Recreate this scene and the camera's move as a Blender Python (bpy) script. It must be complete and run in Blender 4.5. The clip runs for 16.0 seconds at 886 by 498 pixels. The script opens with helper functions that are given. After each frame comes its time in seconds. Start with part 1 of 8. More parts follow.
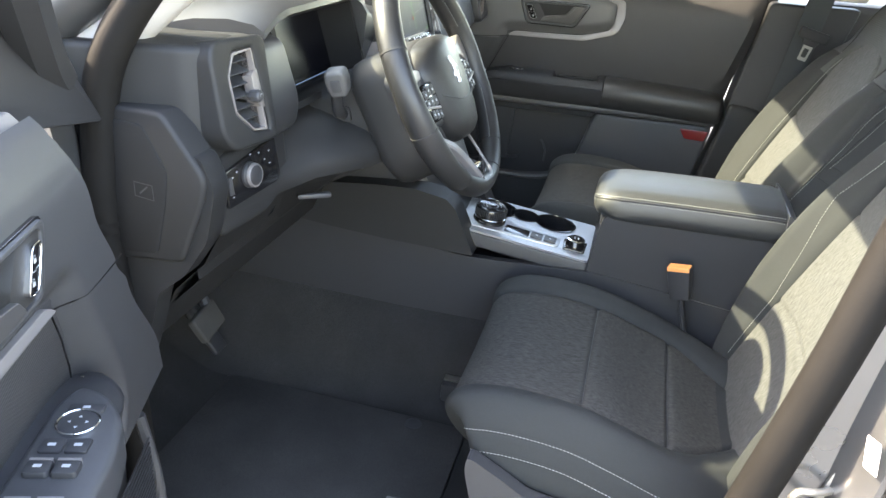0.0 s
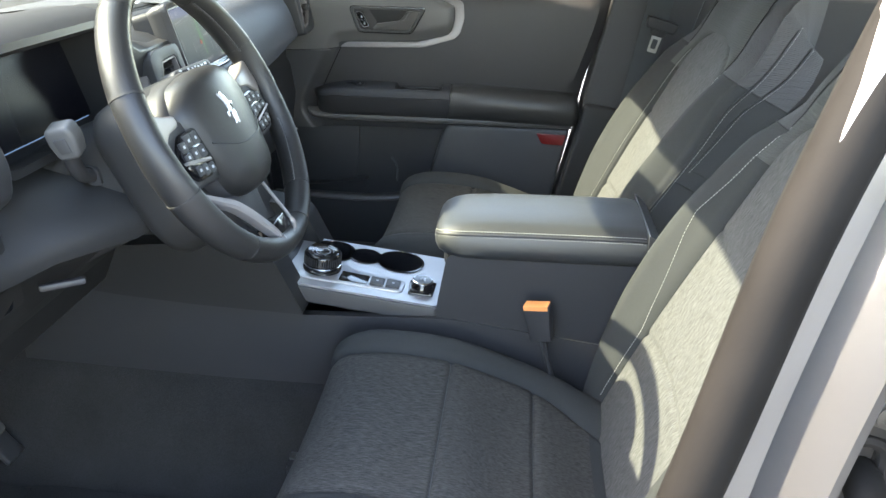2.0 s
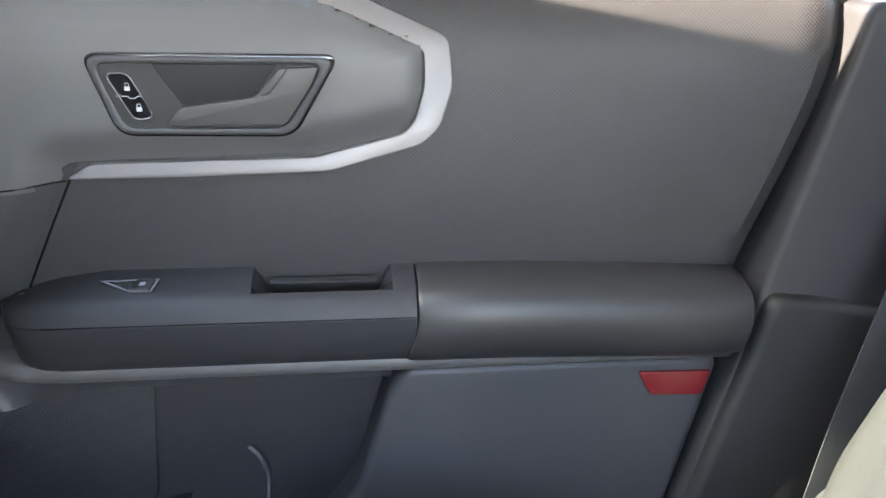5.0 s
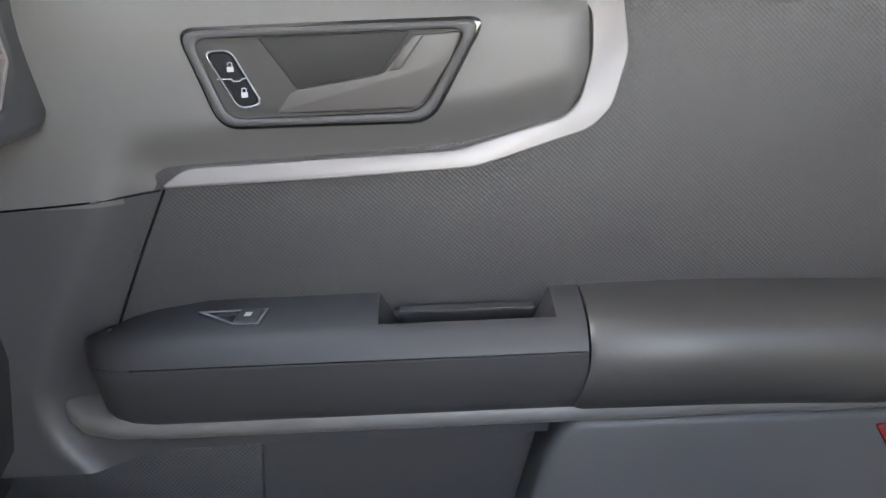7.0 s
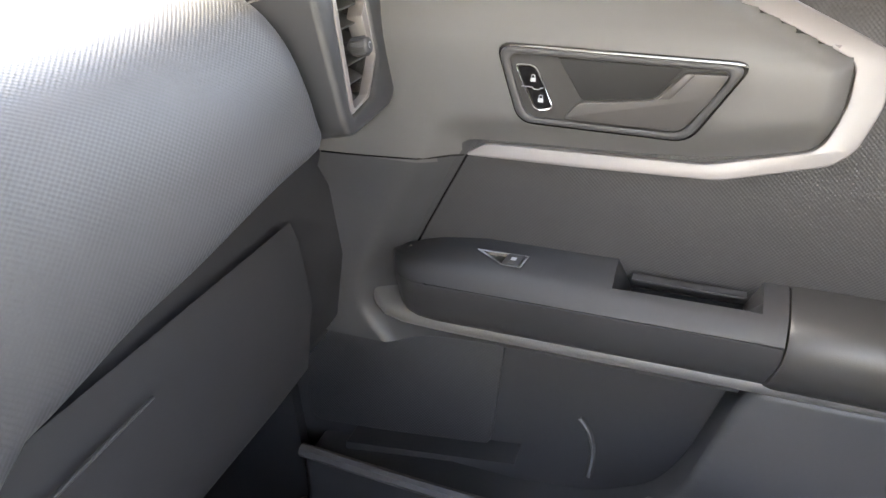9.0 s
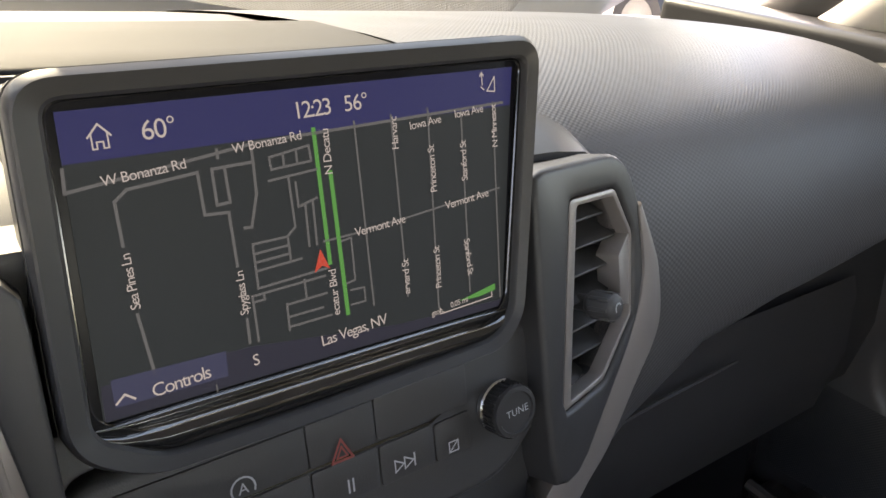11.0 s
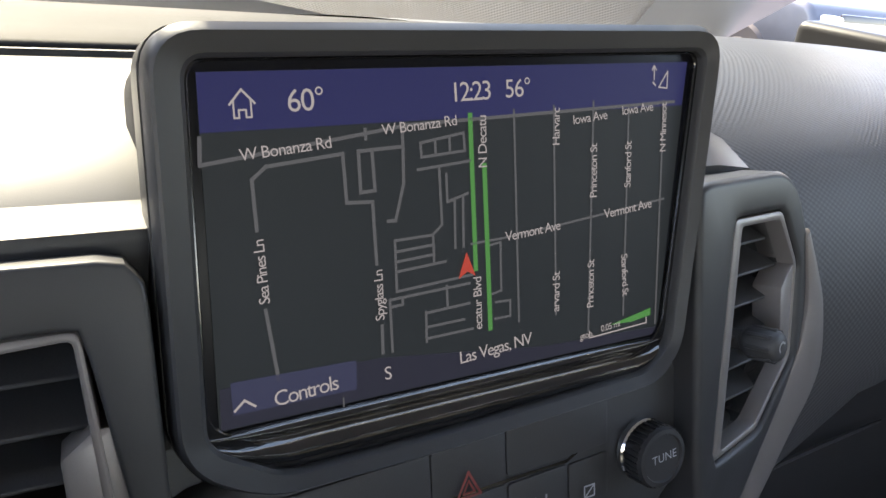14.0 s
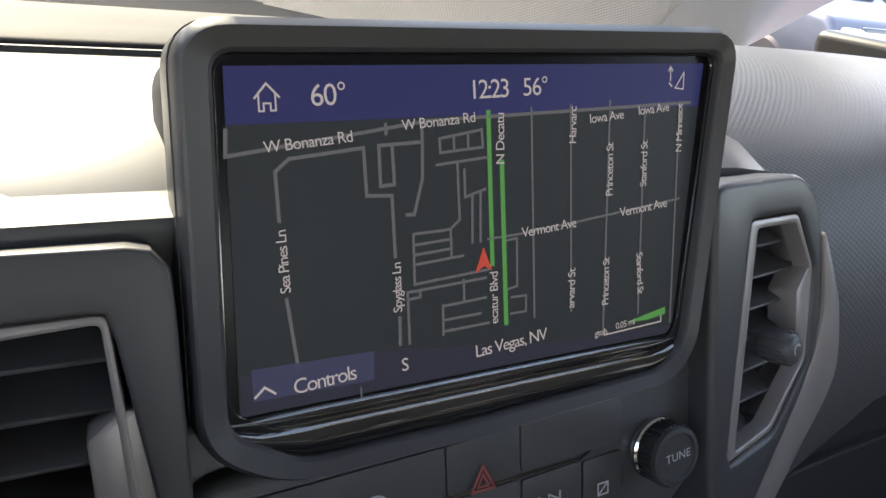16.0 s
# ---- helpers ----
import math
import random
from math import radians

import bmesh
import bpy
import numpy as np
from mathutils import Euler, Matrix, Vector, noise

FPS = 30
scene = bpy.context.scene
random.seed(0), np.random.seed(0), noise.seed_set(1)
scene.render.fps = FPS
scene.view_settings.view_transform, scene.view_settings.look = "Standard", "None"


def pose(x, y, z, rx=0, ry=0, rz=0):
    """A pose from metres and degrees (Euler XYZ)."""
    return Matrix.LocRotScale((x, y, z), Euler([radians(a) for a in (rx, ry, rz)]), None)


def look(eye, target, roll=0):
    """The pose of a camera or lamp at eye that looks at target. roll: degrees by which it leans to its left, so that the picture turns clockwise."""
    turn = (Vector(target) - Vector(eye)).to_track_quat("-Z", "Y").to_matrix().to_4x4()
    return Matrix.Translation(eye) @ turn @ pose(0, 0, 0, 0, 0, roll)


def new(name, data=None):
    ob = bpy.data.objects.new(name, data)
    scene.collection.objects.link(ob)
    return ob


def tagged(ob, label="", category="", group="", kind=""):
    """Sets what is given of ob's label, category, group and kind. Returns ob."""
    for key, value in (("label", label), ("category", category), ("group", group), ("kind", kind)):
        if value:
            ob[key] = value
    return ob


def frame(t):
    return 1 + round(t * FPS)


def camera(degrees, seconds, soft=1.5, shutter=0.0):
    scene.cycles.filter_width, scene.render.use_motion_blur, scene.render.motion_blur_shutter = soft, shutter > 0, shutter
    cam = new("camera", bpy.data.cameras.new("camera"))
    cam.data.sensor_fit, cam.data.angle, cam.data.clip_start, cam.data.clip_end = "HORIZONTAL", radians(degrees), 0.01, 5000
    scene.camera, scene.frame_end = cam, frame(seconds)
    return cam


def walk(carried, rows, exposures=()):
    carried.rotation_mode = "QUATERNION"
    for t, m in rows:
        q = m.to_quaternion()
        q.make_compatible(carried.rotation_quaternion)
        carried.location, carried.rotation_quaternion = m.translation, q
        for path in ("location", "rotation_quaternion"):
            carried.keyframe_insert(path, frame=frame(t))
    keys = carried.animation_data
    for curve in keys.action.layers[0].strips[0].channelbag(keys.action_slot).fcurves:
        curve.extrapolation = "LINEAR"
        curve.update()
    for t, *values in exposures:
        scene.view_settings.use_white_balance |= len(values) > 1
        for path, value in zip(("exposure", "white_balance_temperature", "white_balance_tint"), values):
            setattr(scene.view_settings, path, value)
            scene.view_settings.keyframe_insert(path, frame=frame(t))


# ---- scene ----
cam = camera(59.7, 16.0)
PATH = [
    (0, (0.116, -1.459, 1.378), (-0.306, 0.311, 0.549), 4.0),
    (0.5, (0.117, -1.526, 1.39), (-0.134, 0.28, 0.568), 2.5),
    (1, (0.125, -1.519, 1.386), (-0.035, 0.295, 0.561), 2.3),
    (1.5, (0.172, -1.392, 1.386), (0.019, 0.42, 0.555), 1.9),
    (2, (0.189, -1.218, 1.374), (0.018, 0.599, 0.555), 1.1),
    (2.5, (0.089, -0.936, 1.351), (0.008, 0.896, 0.552), 1.2),
    (3, (0.05, -0.715, 1.34), (0.259, 1.112, 0.554), 1.8),
    (3.5, (0.047, -0.541, 1.332), (0.282, 1.285, 0.551), 1.5),
    (4, (-0.023, -0.308, 1.299), (0.219, 1.505, 0.488), 2.1),
    (4.5, (-0.029, -0.067, 1.25), (0.223, 1.763, 0.484), 1.8),
    (6.8, (-0.085, 0.212, 1.16), (-0.029, 2.106, 0.52), -2.5),
    (7, (-0.075, 0.199, 1.143), (-0.068, 2.116, 0.571), -2.4),
    (7.5, (-0.066, 0.188, 1.156), (-0.1, 2.105, 0.585), -1.0),
    (8, (-0.058, 0.182, 1.188), (-0.165, 2.013, 0.39), 1.0),
    (8.5, (-0.057, 0.163, 1.234), (-0.323, 1.928, 0.331), 2.3),
    (9, (-0.074, 0.102, 1.279), (-0.642, 1.781, 0.352), 0.5),
    (9.5, (-0.069, 0.016, 1.289), (-0.995, 1.539, 0.381), 0.6),
    (10, (-0.076, -0.042, 1.29), (-1.242, 1.322, 0.406), 2.3),
    (10.2, (-0.081, -0.065, 1.293), (-1.319, 1.246, 0.428), 3.2),
    (12.3, (-0.133, -0.129, 1.267), (-1.622, 0.935, 0.46), 8.4),
    (12.5, (-0.133, -0.128, 1.266), (-1.628, 0.932, 0.465), 8.3),
    (13, (-0.141, -0.12, 1.256), (-1.646, 0.93, 0.461), 8.1),
    (13.5, (-0.145, -0.113, 1.258), (-1.675, 0.901, 0.466), 7.7),
    (14, (-0.144, -0.117, 1.261), (-1.689, 0.883, 0.478), 7.6),
    (14.5, (-0.143, -0.119, 1.257), (-1.699, 0.865, 0.477), 7.5),
    (15, (-0.142, -0.121, 1.256), (-1.706, 0.856, 0.483), 7.7),
    (15.5, (-0.139, -0.123, 1.257), (-1.706, 0.856, 0.492), 8.0),
    (16, (-0.139, -0.12, 1.258), (-1.714, 0.847, 0.495), 7.7),
]
EXPOSURES = [(0, 4.77, 8500, 15), (0.7, 4.72, 8100, 15), (1.5, 4.62, 7900, 14), (2.5, 4.82, 7800, 12), (3.5, 5.14, 7700, 14), (4.7, 5.6, 7500, 18), (7, 5.73, 8100, 22), (7.6, 6.1, 8400, 22), (8.5, 6.45, 8700, 23), (9.2, 5.66, 9300, 24), (10.2, 4.46, 9800, 25), (12.3, 3.78, 8100, 23), (16, 3.78, 8100, 23)]
walk(cam, [(t, look(eye, target, roll)) for t, eye, target, roll in PATH], EXPOSURES)

# ---- sky, sun ----
SUN_EL, SUN_AZ = 38.5, 3.0
world = bpy.data.worlds.new("sky")
scene.world = world
world.use_nodes = True
wn = world.node_tree.nodes
sky = wn.new("ShaderNodeTexSky")
sky.sky_type = "NISHITA"
sky.sun_disc = False
sky.sun_elevation, sky.sun_rotation = radians(SUN_EL), radians(270 - SUN_AZ)
wn["Background"].inputs["Strength"].default_value = 0.15
world.node_tree.links.new(sky.outputs[0], wn["Background"].inputs["Color"])
sun_data = bpy.data.lights.new("sun", "SUN")
sun_data.energy, sun_data.angle, sun_data.color = 1.45, radians(0.6), (1.0, 0.975, 0.88)
sun = new("sun", sun_data)
sun_way = Vector((math.cos(radians(SUN_EL)) * math.cos(radians(SUN_AZ)), math.cos(radians(SUN_EL)) * math.sin(radians(SUN_AZ)), -math.sin(radians(SUN_EL))))
sun.matrix_world = look((-6, -2, 6), Vector((-6, -2, 6)) + sun_way)


# ---- materials ----
def material(name, colour, rough=0.5, metal=0.0, vary=0.12, vary_scale=9.0, grain=600.0, bump=0.15, bump_dist=0.0004, coat=0.0, spec=0.5, stretch=None, speck=0.0):
    m = bpy.data.materials.new(name)
    m.use_nodes = True
    nt = m.node_tree
    n, link = nt.nodes, nt.links.new
    b = n["Principled BSDF"]
    b.inputs["Roughness"].default_value = rough
    b.inputs["Metallic"].default_value = metal
    b.inputs["Specular IOR Level"].default_value = spec
    b.inputs["Coat Weight"].default_value = coat
    b.inputs["Coat Roughness"].default_value = 0.05
    co = n.new("ShaderNodeTexCoord")
    mp = n.new("ShaderNodeMapping")
    mp.inputs["Scale"].default_value = stretch or (1, 1, 1)
    link(co.outputs["Object"], mp.inputs[0])
    big = n.new("ShaderNodeTexNoise")
    big.inputs["Scale"].default_value, big.inputs["Detail"].default_value = vary_scale, 5
    link(co.outputs["Object"], big.inputs["Vector"])
    fine = n.new("ShaderNodeTexNoise")
    fine.inputs["Scale"].default_value, fine.inputs["Detail"].default_value = grain, 3
    link(mp.outputs[0], fine.inputs["Vector"])
    ramp = n.new("ShaderNodeMapRange")
    ramp.inputs["To Min"].default_value, ramp.inputs["To Max"].default_value = 1 - vary, 1 + vary
    link(big.outputs["Fac"], ramp.inputs["Value"])
    ramp2 = n.new("ShaderNodeMapRange")
    ramp2.inputs["From Min"].default_value, ramp2.inputs["From Max"].default_value = 0.3, 0.7
    ramp2.inputs["To Min"].default_value, ramp2.inputs["To Max"].default_value = 1 - speck, 1 + speck
    link(fine.outputs["Fac"], ramp2.inputs["Value"])
    mul = n.new("ShaderNodeMath")
    mul.operation = "MULTIPLY"
    link(ramp.outputs[0], mul.inputs[0]), link(ramp2.outputs[0], mul.inputs[1])
    mix = n.new("ShaderNodeVectorMath")
    mix.operation = "SCALE"
    mix.inputs[0].default_value = colour
    link(mul.outputs[0], mix.inputs["Scale"])
    link(mix.outputs[0], b.inputs["Base Color"])
    rr = n.new("ShaderNodeMapRange")
    rr.inputs["To Min"].default_value, rr.inputs["To Max"].default_value = max(rough - 0.08, 0.02), min(rough + 0.08, 1)
    link(big.outputs["Fac"], rr.inputs["Value"]), link(rr.outputs[0], b.inputs["Roughness"])
    bp = n.new("ShaderNodeBump")
    bp.inputs["Strength"].default_value, bp.inputs["Distance"].default_value = bump, bump_dist
    link(fine.outputs["Fac"], bp.inputs["Height"]), link(bp.outputs[0], b.inputs["Normal"])
    return m


def dimpled(m, pitch, strength, dist, axes=(0, 2), shift=True):
    """Adds rows of small pyramids in relief to a material: embossed vinyl or woven mesh."""
    nt = m.node_tree
    n, link = nt.nodes, nt.links.new
    co = n.new("ShaderNodeTexCoord")
    sep = n.new("ShaderNodeSeparateXYZ")
    link(co.outputs["Object"], sep.inputs[0])
    waves = []
    for i, a in enumerate(axes):
        f = n.new("ShaderNodeMath")
        f.operation = "MULTIPLY"
        f.inputs[1].default_value = 2 * math.pi / pitch
        if a == 3:   # along a section that runs back and then down
            arc_ = n.new("ShaderNodeMath")
            arc_.operation = "SUBTRACT"
            link(sep.outputs[0], arc_.inputs[0]), link(sep.outputs[2], arc_.inputs[1])
            link(arc_.outputs[0], f.inputs[0])
        else:
            link(sep.outputs[a], f.inputs[0])
        s = n.new("ShaderNodeMath")
        s.operation = "SINE"
        link(f.outputs[0], s.inputs[0])
        waves.append(s)
    x = n.new("ShaderNodeMath")
    x.operation = "MULTIPLY" if shift else "MAXIMUM"
    link(waves[0].outputs[0], x.inputs[0]), link(waves[1].outputs[0], x.inputs[1])
    bp = n.new("ShaderNodeBump")
    bp.inputs["Strength"].default_value, bp.inputs["Distance"].default_value = strength, dist
    link(x.outputs[0], bp.inputs["Height"])
    old = [k for k in nt.links if k.to_socket == n["Principled BSDF"].inputs["Normal"]][0].from_socket
    link(old, bp.inputs["Normal"])
    link(bp.outputs[0], n["Principled BSDF"].inputs["Normal"])
    return m


def heather(name, dark, light, stretch):
    """Heathered cloth: short streaks of light and dark yarn."""
    m = material(name, light, rough=0.95, vary=0.08, grain=900, bump=0.5, bump_dist=0.0006, spec=0.2)
    nt = m.node_tree
    n, link = nt.nodes, nt.links.new
    co = n.new("ShaderNodeTexCoord")
    mp = n.new("ShaderNodeMapping")
    mp.inputs["Scale"].default_value = stretch
    link(co.outputs["Object"], mp.inputs[0])
    a = n.new("ShaderNodeTexNoise")
    a.inputs["Scale"].default_value, a.inputs["Detail"].default_value, a.inputs["Roughness"].default_value = 1.0, 4, 0.7
    link(mp.outputs[0], a.inputs["Vector"])
    ramp = n.new("ShaderNodeValToRGB")
    ramp.color_ramp.elements[0].position, ramp.color_ramp.elements[1].position = 0.36, 0.66
    ramp.color_ramp.elements[0].color, ramp.color_ramp.elements[1].color = (*dark, 1), (*light, 1)
    link(a.outputs["Fac"], ramp.inputs[0])
    link(ramp.outputs[0], n["Principled BSDF"].inputs["Base Color"])
    return m


def glowing(name, colour, strength=1.0):
    m = bpy.data.materials.new(name)
    m.use_nodes = True
    b = m.node_tree.nodes["Principled BSDF"]
    b.inputs["Base Color"].default_value = (0.01, 0.01, 0.012, 1)
    b.inputs["Roughness"].default_value = 0.42
    b.inputs["Specular IOR Level"].default_value = 0.07
    b.inputs["Emission Color"].default_value = (*colour, 1)
    b.inputs["Emission Strength"].default_value = strength
    return m


def clear_glass(name, tint=(0.9, 0.95, 0.93), gloss=0.08, rough=0.0):
    m = bpy.data.materials.new(name)
    m.use_nodes = True
    nt = m.node_tree
    n, link = nt.nodes, nt.links.new
    n.remove(n["Principled BSDF"])
    t = n.new("ShaderNodeBsdfTransparent")
    t.inputs[0].default_value = (*tint, 1)
    g = n.new("ShaderNodeBsdfGlossy")
    g.inputs["Roughness"].default_value = rough
    mix = n.new("ShaderNodeMixShader")
    fr = n.new("ShaderNodeFresnel")
    fr.inputs["IOR"].default_value = 1.45
    link(fr.outputs[0], mix.inputs[0]), link(t.outputs[0], mix.inputs[1]), link(g.outputs[0], mix.inputs[2])
    link(mix.outputs[0], n["Material Output"].inputs[0])
    return m


PLASTIC = material("charcoal grained plastic", (0.043, 0.043, 0.045), 0.44, vary=0.1, grain=1500, bump=0.25, bump_dist=0.0003, spec=0.34)
PLASTIC_DARK = material("black grained plastic", (0.029, 0.029, 0.031), 0.5, vary=0.1, grain=1500, bump=0.25, bump_dist=0.0003, spec=0.26)
PLASTIC_SMOOTH = material("smooth grey soft-touch plastic", (0.031, 0.031, 0.033), 0.42, vary=0.08, grain=2200, bump=0.12, bump_dist=0.0002, spec=0.34)
PILLAR_STALK = material("pale grey stalk plastic", (0.06, 0.06, 0.06), 0.45, vary=0.06, grain=1800, bump=0.1)
PILLAR_GREY = material("light grey pillar plastic", (0.42, 0.40, 0.38), 0.6, vary=0.05, grain=1800, bump=0.15)
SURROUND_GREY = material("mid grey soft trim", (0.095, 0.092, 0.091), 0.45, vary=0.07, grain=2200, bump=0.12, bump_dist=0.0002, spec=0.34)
VINYL = dimpled(material("embossed charcoal vinyl", (0.038, 0.037, 0.038), 0.46, vary=0.08, grain=1500, bump=0.1, spec=0.36), 0.0035, 0.36, 0.0004)
DASH_VINYL = dimpled(material("embossed dash vinyl", (0.052, 0.051, 0.053), 0.52, vary=0.06, grain=1500, bump=0.1, spec=0.36), 0.0042, 0.30, 0.0004, (1, 3))
GLOSS_BLACK = material("gloss black plastic", (0.008, 0.008, 0.009), 0.12, vary=0.05, bump=0.02, spec=0.6)
# dull plastic; its tone also carries the shade on the driver's side
PLASTIC_DULL_SHADED = material("dull black plastic with shade in its tone", (0.0175, 0.0175, 0.018), 0.55, vary=0.12, grain=1400, bump=0.25, bump_dist=0.0003, spec=0.26)
DEFROST = material("dull black grained plastic", (0.013, 0.013, 0.0135), 0.7, vary=0.1, grain=1300, bump=0.3, bump_dist=0.0003, spec=0.2)
LIP_BLACK = material("piano black lacquer", (0.008, 0.008, 0.009), 0.07, vary=0.05, bump=0.0, coat=1.0, spec=0.9)
SATIN_SILVER = material("satin silver paint", (0.175, 0.162, 0.160), 0.4, metal=0.2, vary=0.05, grain=2500, bump=0.06)
VENT_SILVER = material("dark satin metal paint", (0.195, 0.176, 0.170), 0.36, metal=0.35, vary=0.05, grain=2500, bump=0.06)
PLATE_SILVER = material("satin aluminium-look paint", (0.33, 0.33, 0.335), 0.40, metal=0.7, vary=0.05, grain=2500, bump=0.06)
CHROME = material("chrome", (0.75, 0.76, 0.78), 0.12, metal=1.0, vary=0.03, bump=0.02)
STEEL = material("dull zinc steel", (0.32, 0.31, 0.29), 0.4, metal=0.9, vary=0.15, vary_scale=60, bump=0.2)
LEATHER = material("black leather", (0.015, 0.015, 0.0155), 0.42, vary=0.12, grain=700, bump=0.35, bump_dist=0.0005, spec=0.4)
ARM_VINYL = material("dark grey stitched vinyl", (0.028, 0.0293, 0.030), 0.48, vary=0.08, grain=900, bump=0.25, bump_dist=0.0004, spec=0.4)
CLOTH = material("charcoal seat cloth", (0.0285, 0.0298, 0.0298), 0.9, vary=0.1, grain=1400, bump=0.5, bump_dist=0.0006, spec=0.18, speck=0.12)
CLOTH_YOKE = dimpled(material("ribbed grey seat cloth", (0.058, 0.0595, 0.0575), 0.9, vary=0.08, grain=1400, bump=0.3, spec=0.2), 0.0035, 0.5, 0.0005, (2, 2), False)
CLOTH_SIDE = material("black side cloth", (0.028, 0.0288, 0.0295), 0.85, vary=0.1, grain=1400, bump=0.5, bump_dist=0.0006, spec=0.2, speck=0.12)
CLOTH_MESH = dimpled(material("charcoal woven mesh cloth", (0.06, 0.06, 0.063), 0.9, vary=0.08, grain=1400, bump=0.3, spec=0.25), 0.004, 0.7, 0.0007, (1, 2))
DOOR_PAD = material("black door vinyl", (0.024, 0.024, 0.0245), 0.42, vary=0.08, grain=900, bump=0.25, bump_dist=0.0004, spec=0.4)
HEATHER = heather("heathered grey seat cloth", (0.020, 0.0195, 0.0182), (0.066, 0.063, 0.058), (85, 800, 380))
HEATHER_BACK = heather("heathered grey seat back cloth", (0.038, 0.038, 0.037), (0.094, 0.093, 0.090), (90, 800, 90))
THREAD = material("pale grey thread", (0.28, 0.28, 0.26), 0.8, bump=0.3)
MAT_CARPET = material("black mat carpet", (0.046, 0.044, 0.043), 1.0, vary=0.4, vary_scale=11, grain=900, bump=0.5, bump_dist=0.0015, spec=0.1, speck=0.5)
CARPET = material("black carpet", (0.024, 0.0235, 0.0235), 1.0, vary=0.35, vary_scale=14, grain=900, bump=0.5, bump_dist=0.0015, spec=0.1, speck=0.5)
RUBBER = material("black rubber", (0.018, 0.017, 0.017), 0.62, vary=0.2, vary_scale=20, grain=500, bump=0.2)
RUBBER_WORN = material("worn brown-black rubber seal", (0.0085, 0.0078, 0.0072), 0.7, vary=0.4, vary_scale=16, grain=300, bump=0.3, spec=0.12)
PEDAL_RUBBER = material("worn grey-brown pedal rubber", (0.045, 0.043, 0.040), 0.75, vary=0.3, vary_scale=40, grain=300, bump=0.3, spec=0.2)
PAINT = material("silver metallic car paint", (0.15, 0.15, 0.15), 0.3, metal=0.75, vary=0.05, vary_scale=5, grain=3000, bump=0.05, coat=0.6)
BELT = material("black seat belt webbing", (0.030, 0.034, 0.037), 0.8, vary=0.1, grain=300, bump=0.6, stretch=(1, 6, 0.4))
ORANGE = material("orange buckle plastic", (0.85, 0.30, 0.10), 0.4, vary=0.05)
RED_LENS = material("red reflector plastic", (0.16, 0.012, 0.014), 0.25, vary=0.1, grain=250, bump=0.4)
WHITE_LABEL = material("white printed label", (0.75, 0.75, 0.74), 0.5, vary=0.04)
YELLOW = material("yellow label", (0.75, 0.55, 0.06), 0.5, vary=0.04)
PRINT = material("pale grey print", (0.34, 0.35, 0.37), 0.5, vary=0.02)
PRINT_PALE = material("pale print", (0.34, 0.35, 0.36), 0.5, vary=0.02)
LEVER_GREY = material("grey-brown handle plastic", (0.046, 0.043, 0.042), 0.42, vary=0.07, grain=1800, bump=0.12, bump_dist=0.0002, spec=0.36)
PRINT_RED = material("red print", (0.22, 0.04, 0.035), 0.5, vary=0.02)
EMBLEM = material("pale blue-silver emblem", (0.62, 0.66, 0.70), 0.25, metal=0.7, vary=0.03)
HEADLINER = material("pale headliner cloth", (0.62, 0.61, 0.59), 0.95, vary=0.05, grain=900, bump=0.3)
ASPHALT = material("sun-bleached asphalt", (0.115, 0.113, 0.108), 0.9, vary=0.3, vary_scale=1.5, grain=60, bump=0.6, bump_dist=0.01, speck=0.3)
GLASS = clear_glass("window glass")
SCREEN_GLASS = clear_glass("green-tinted laminated glass", (0.62, 0.70, 0.655))
SCREEN_BLACK = material("black screen glass", (0.006, 0.006, 0.008), 0.24, vary=0.02, bump=0.0, spec=0.10)


# ---- shape helpers ----
def part(name, bm, mat, parent=None, label="", sharp=38.0):
    """Links a bmesh as one mesh object, under a thing or a part."""
    bmesh.ops.recalc_face_normals(bm, faces=bm.faces)
    for f in bm.faces:
        f.smooth = True
    for e in bm.edges:
        if len(e.link_faces) != 2 or e.calc_face_angle(0) > radians(sharp):
            e.smooth = False
    me = bpy.data.meshes.new(name)
    bm.to_mesh(me)
    bm.free()
    me.materials.append(mat)
    ob = new(name, me)
    if parent is not None:
        ob.parent = parent
        up = parent
        m = Matrix.Identity(4)
        while up is not None:
            m = up.matrix_basis @ m if up.parent is None else up.matrix_parent_inverse @ up.matrix_basis @ m
            up = up.parent
        ob.matrix_parent_inverse = m.inverted()
    if label:
        ob["label"] = label
    return ob


def thing(name, place, label, category, group="", kind=""):
    """An Empty at a thing's base."""
    ob = new(name)
    ob.empty_display_size = 0.02
    ob.matrix_basis = Matrix.Translation(place)
    return tagged(ob, label, category, group, kind)


def merge(*bms):
    out = bmesh.new()
    for b in bms:
        me = bpy.data.meshes.new("tmp")
        b.to_mesh(me)
        b.free()
        out.from_mesh(me)
        bpy.data.meshes.remove(me)
    return out


def moved(bm, m):
    bmesh.ops.transform(bm, matrix=m, verts=bm.verts)
    return bm


def box(x0, x1, y0, y1, z0, z1, bevel=0.004, seg=2):
    bm = bmesh.new()
    bmesh.ops.create_cube(bm, size=1)
    bmesh.ops.transform(bm, matrix=Matrix.Translation(((x0 + x1) / 2, (y0 + y1) / 2, (z0 + z1) / 2)) @ Matrix.Diagonal((x1 - x0, y1 - y0, z1 - z0, 1)), verts=bm.verts)
    if bevel:
        bmesh.ops.bevel(bm, geom=list(bm.edges), offset=bevel, segments=seg, profile=0.5, affect="EDGES")
    return bm


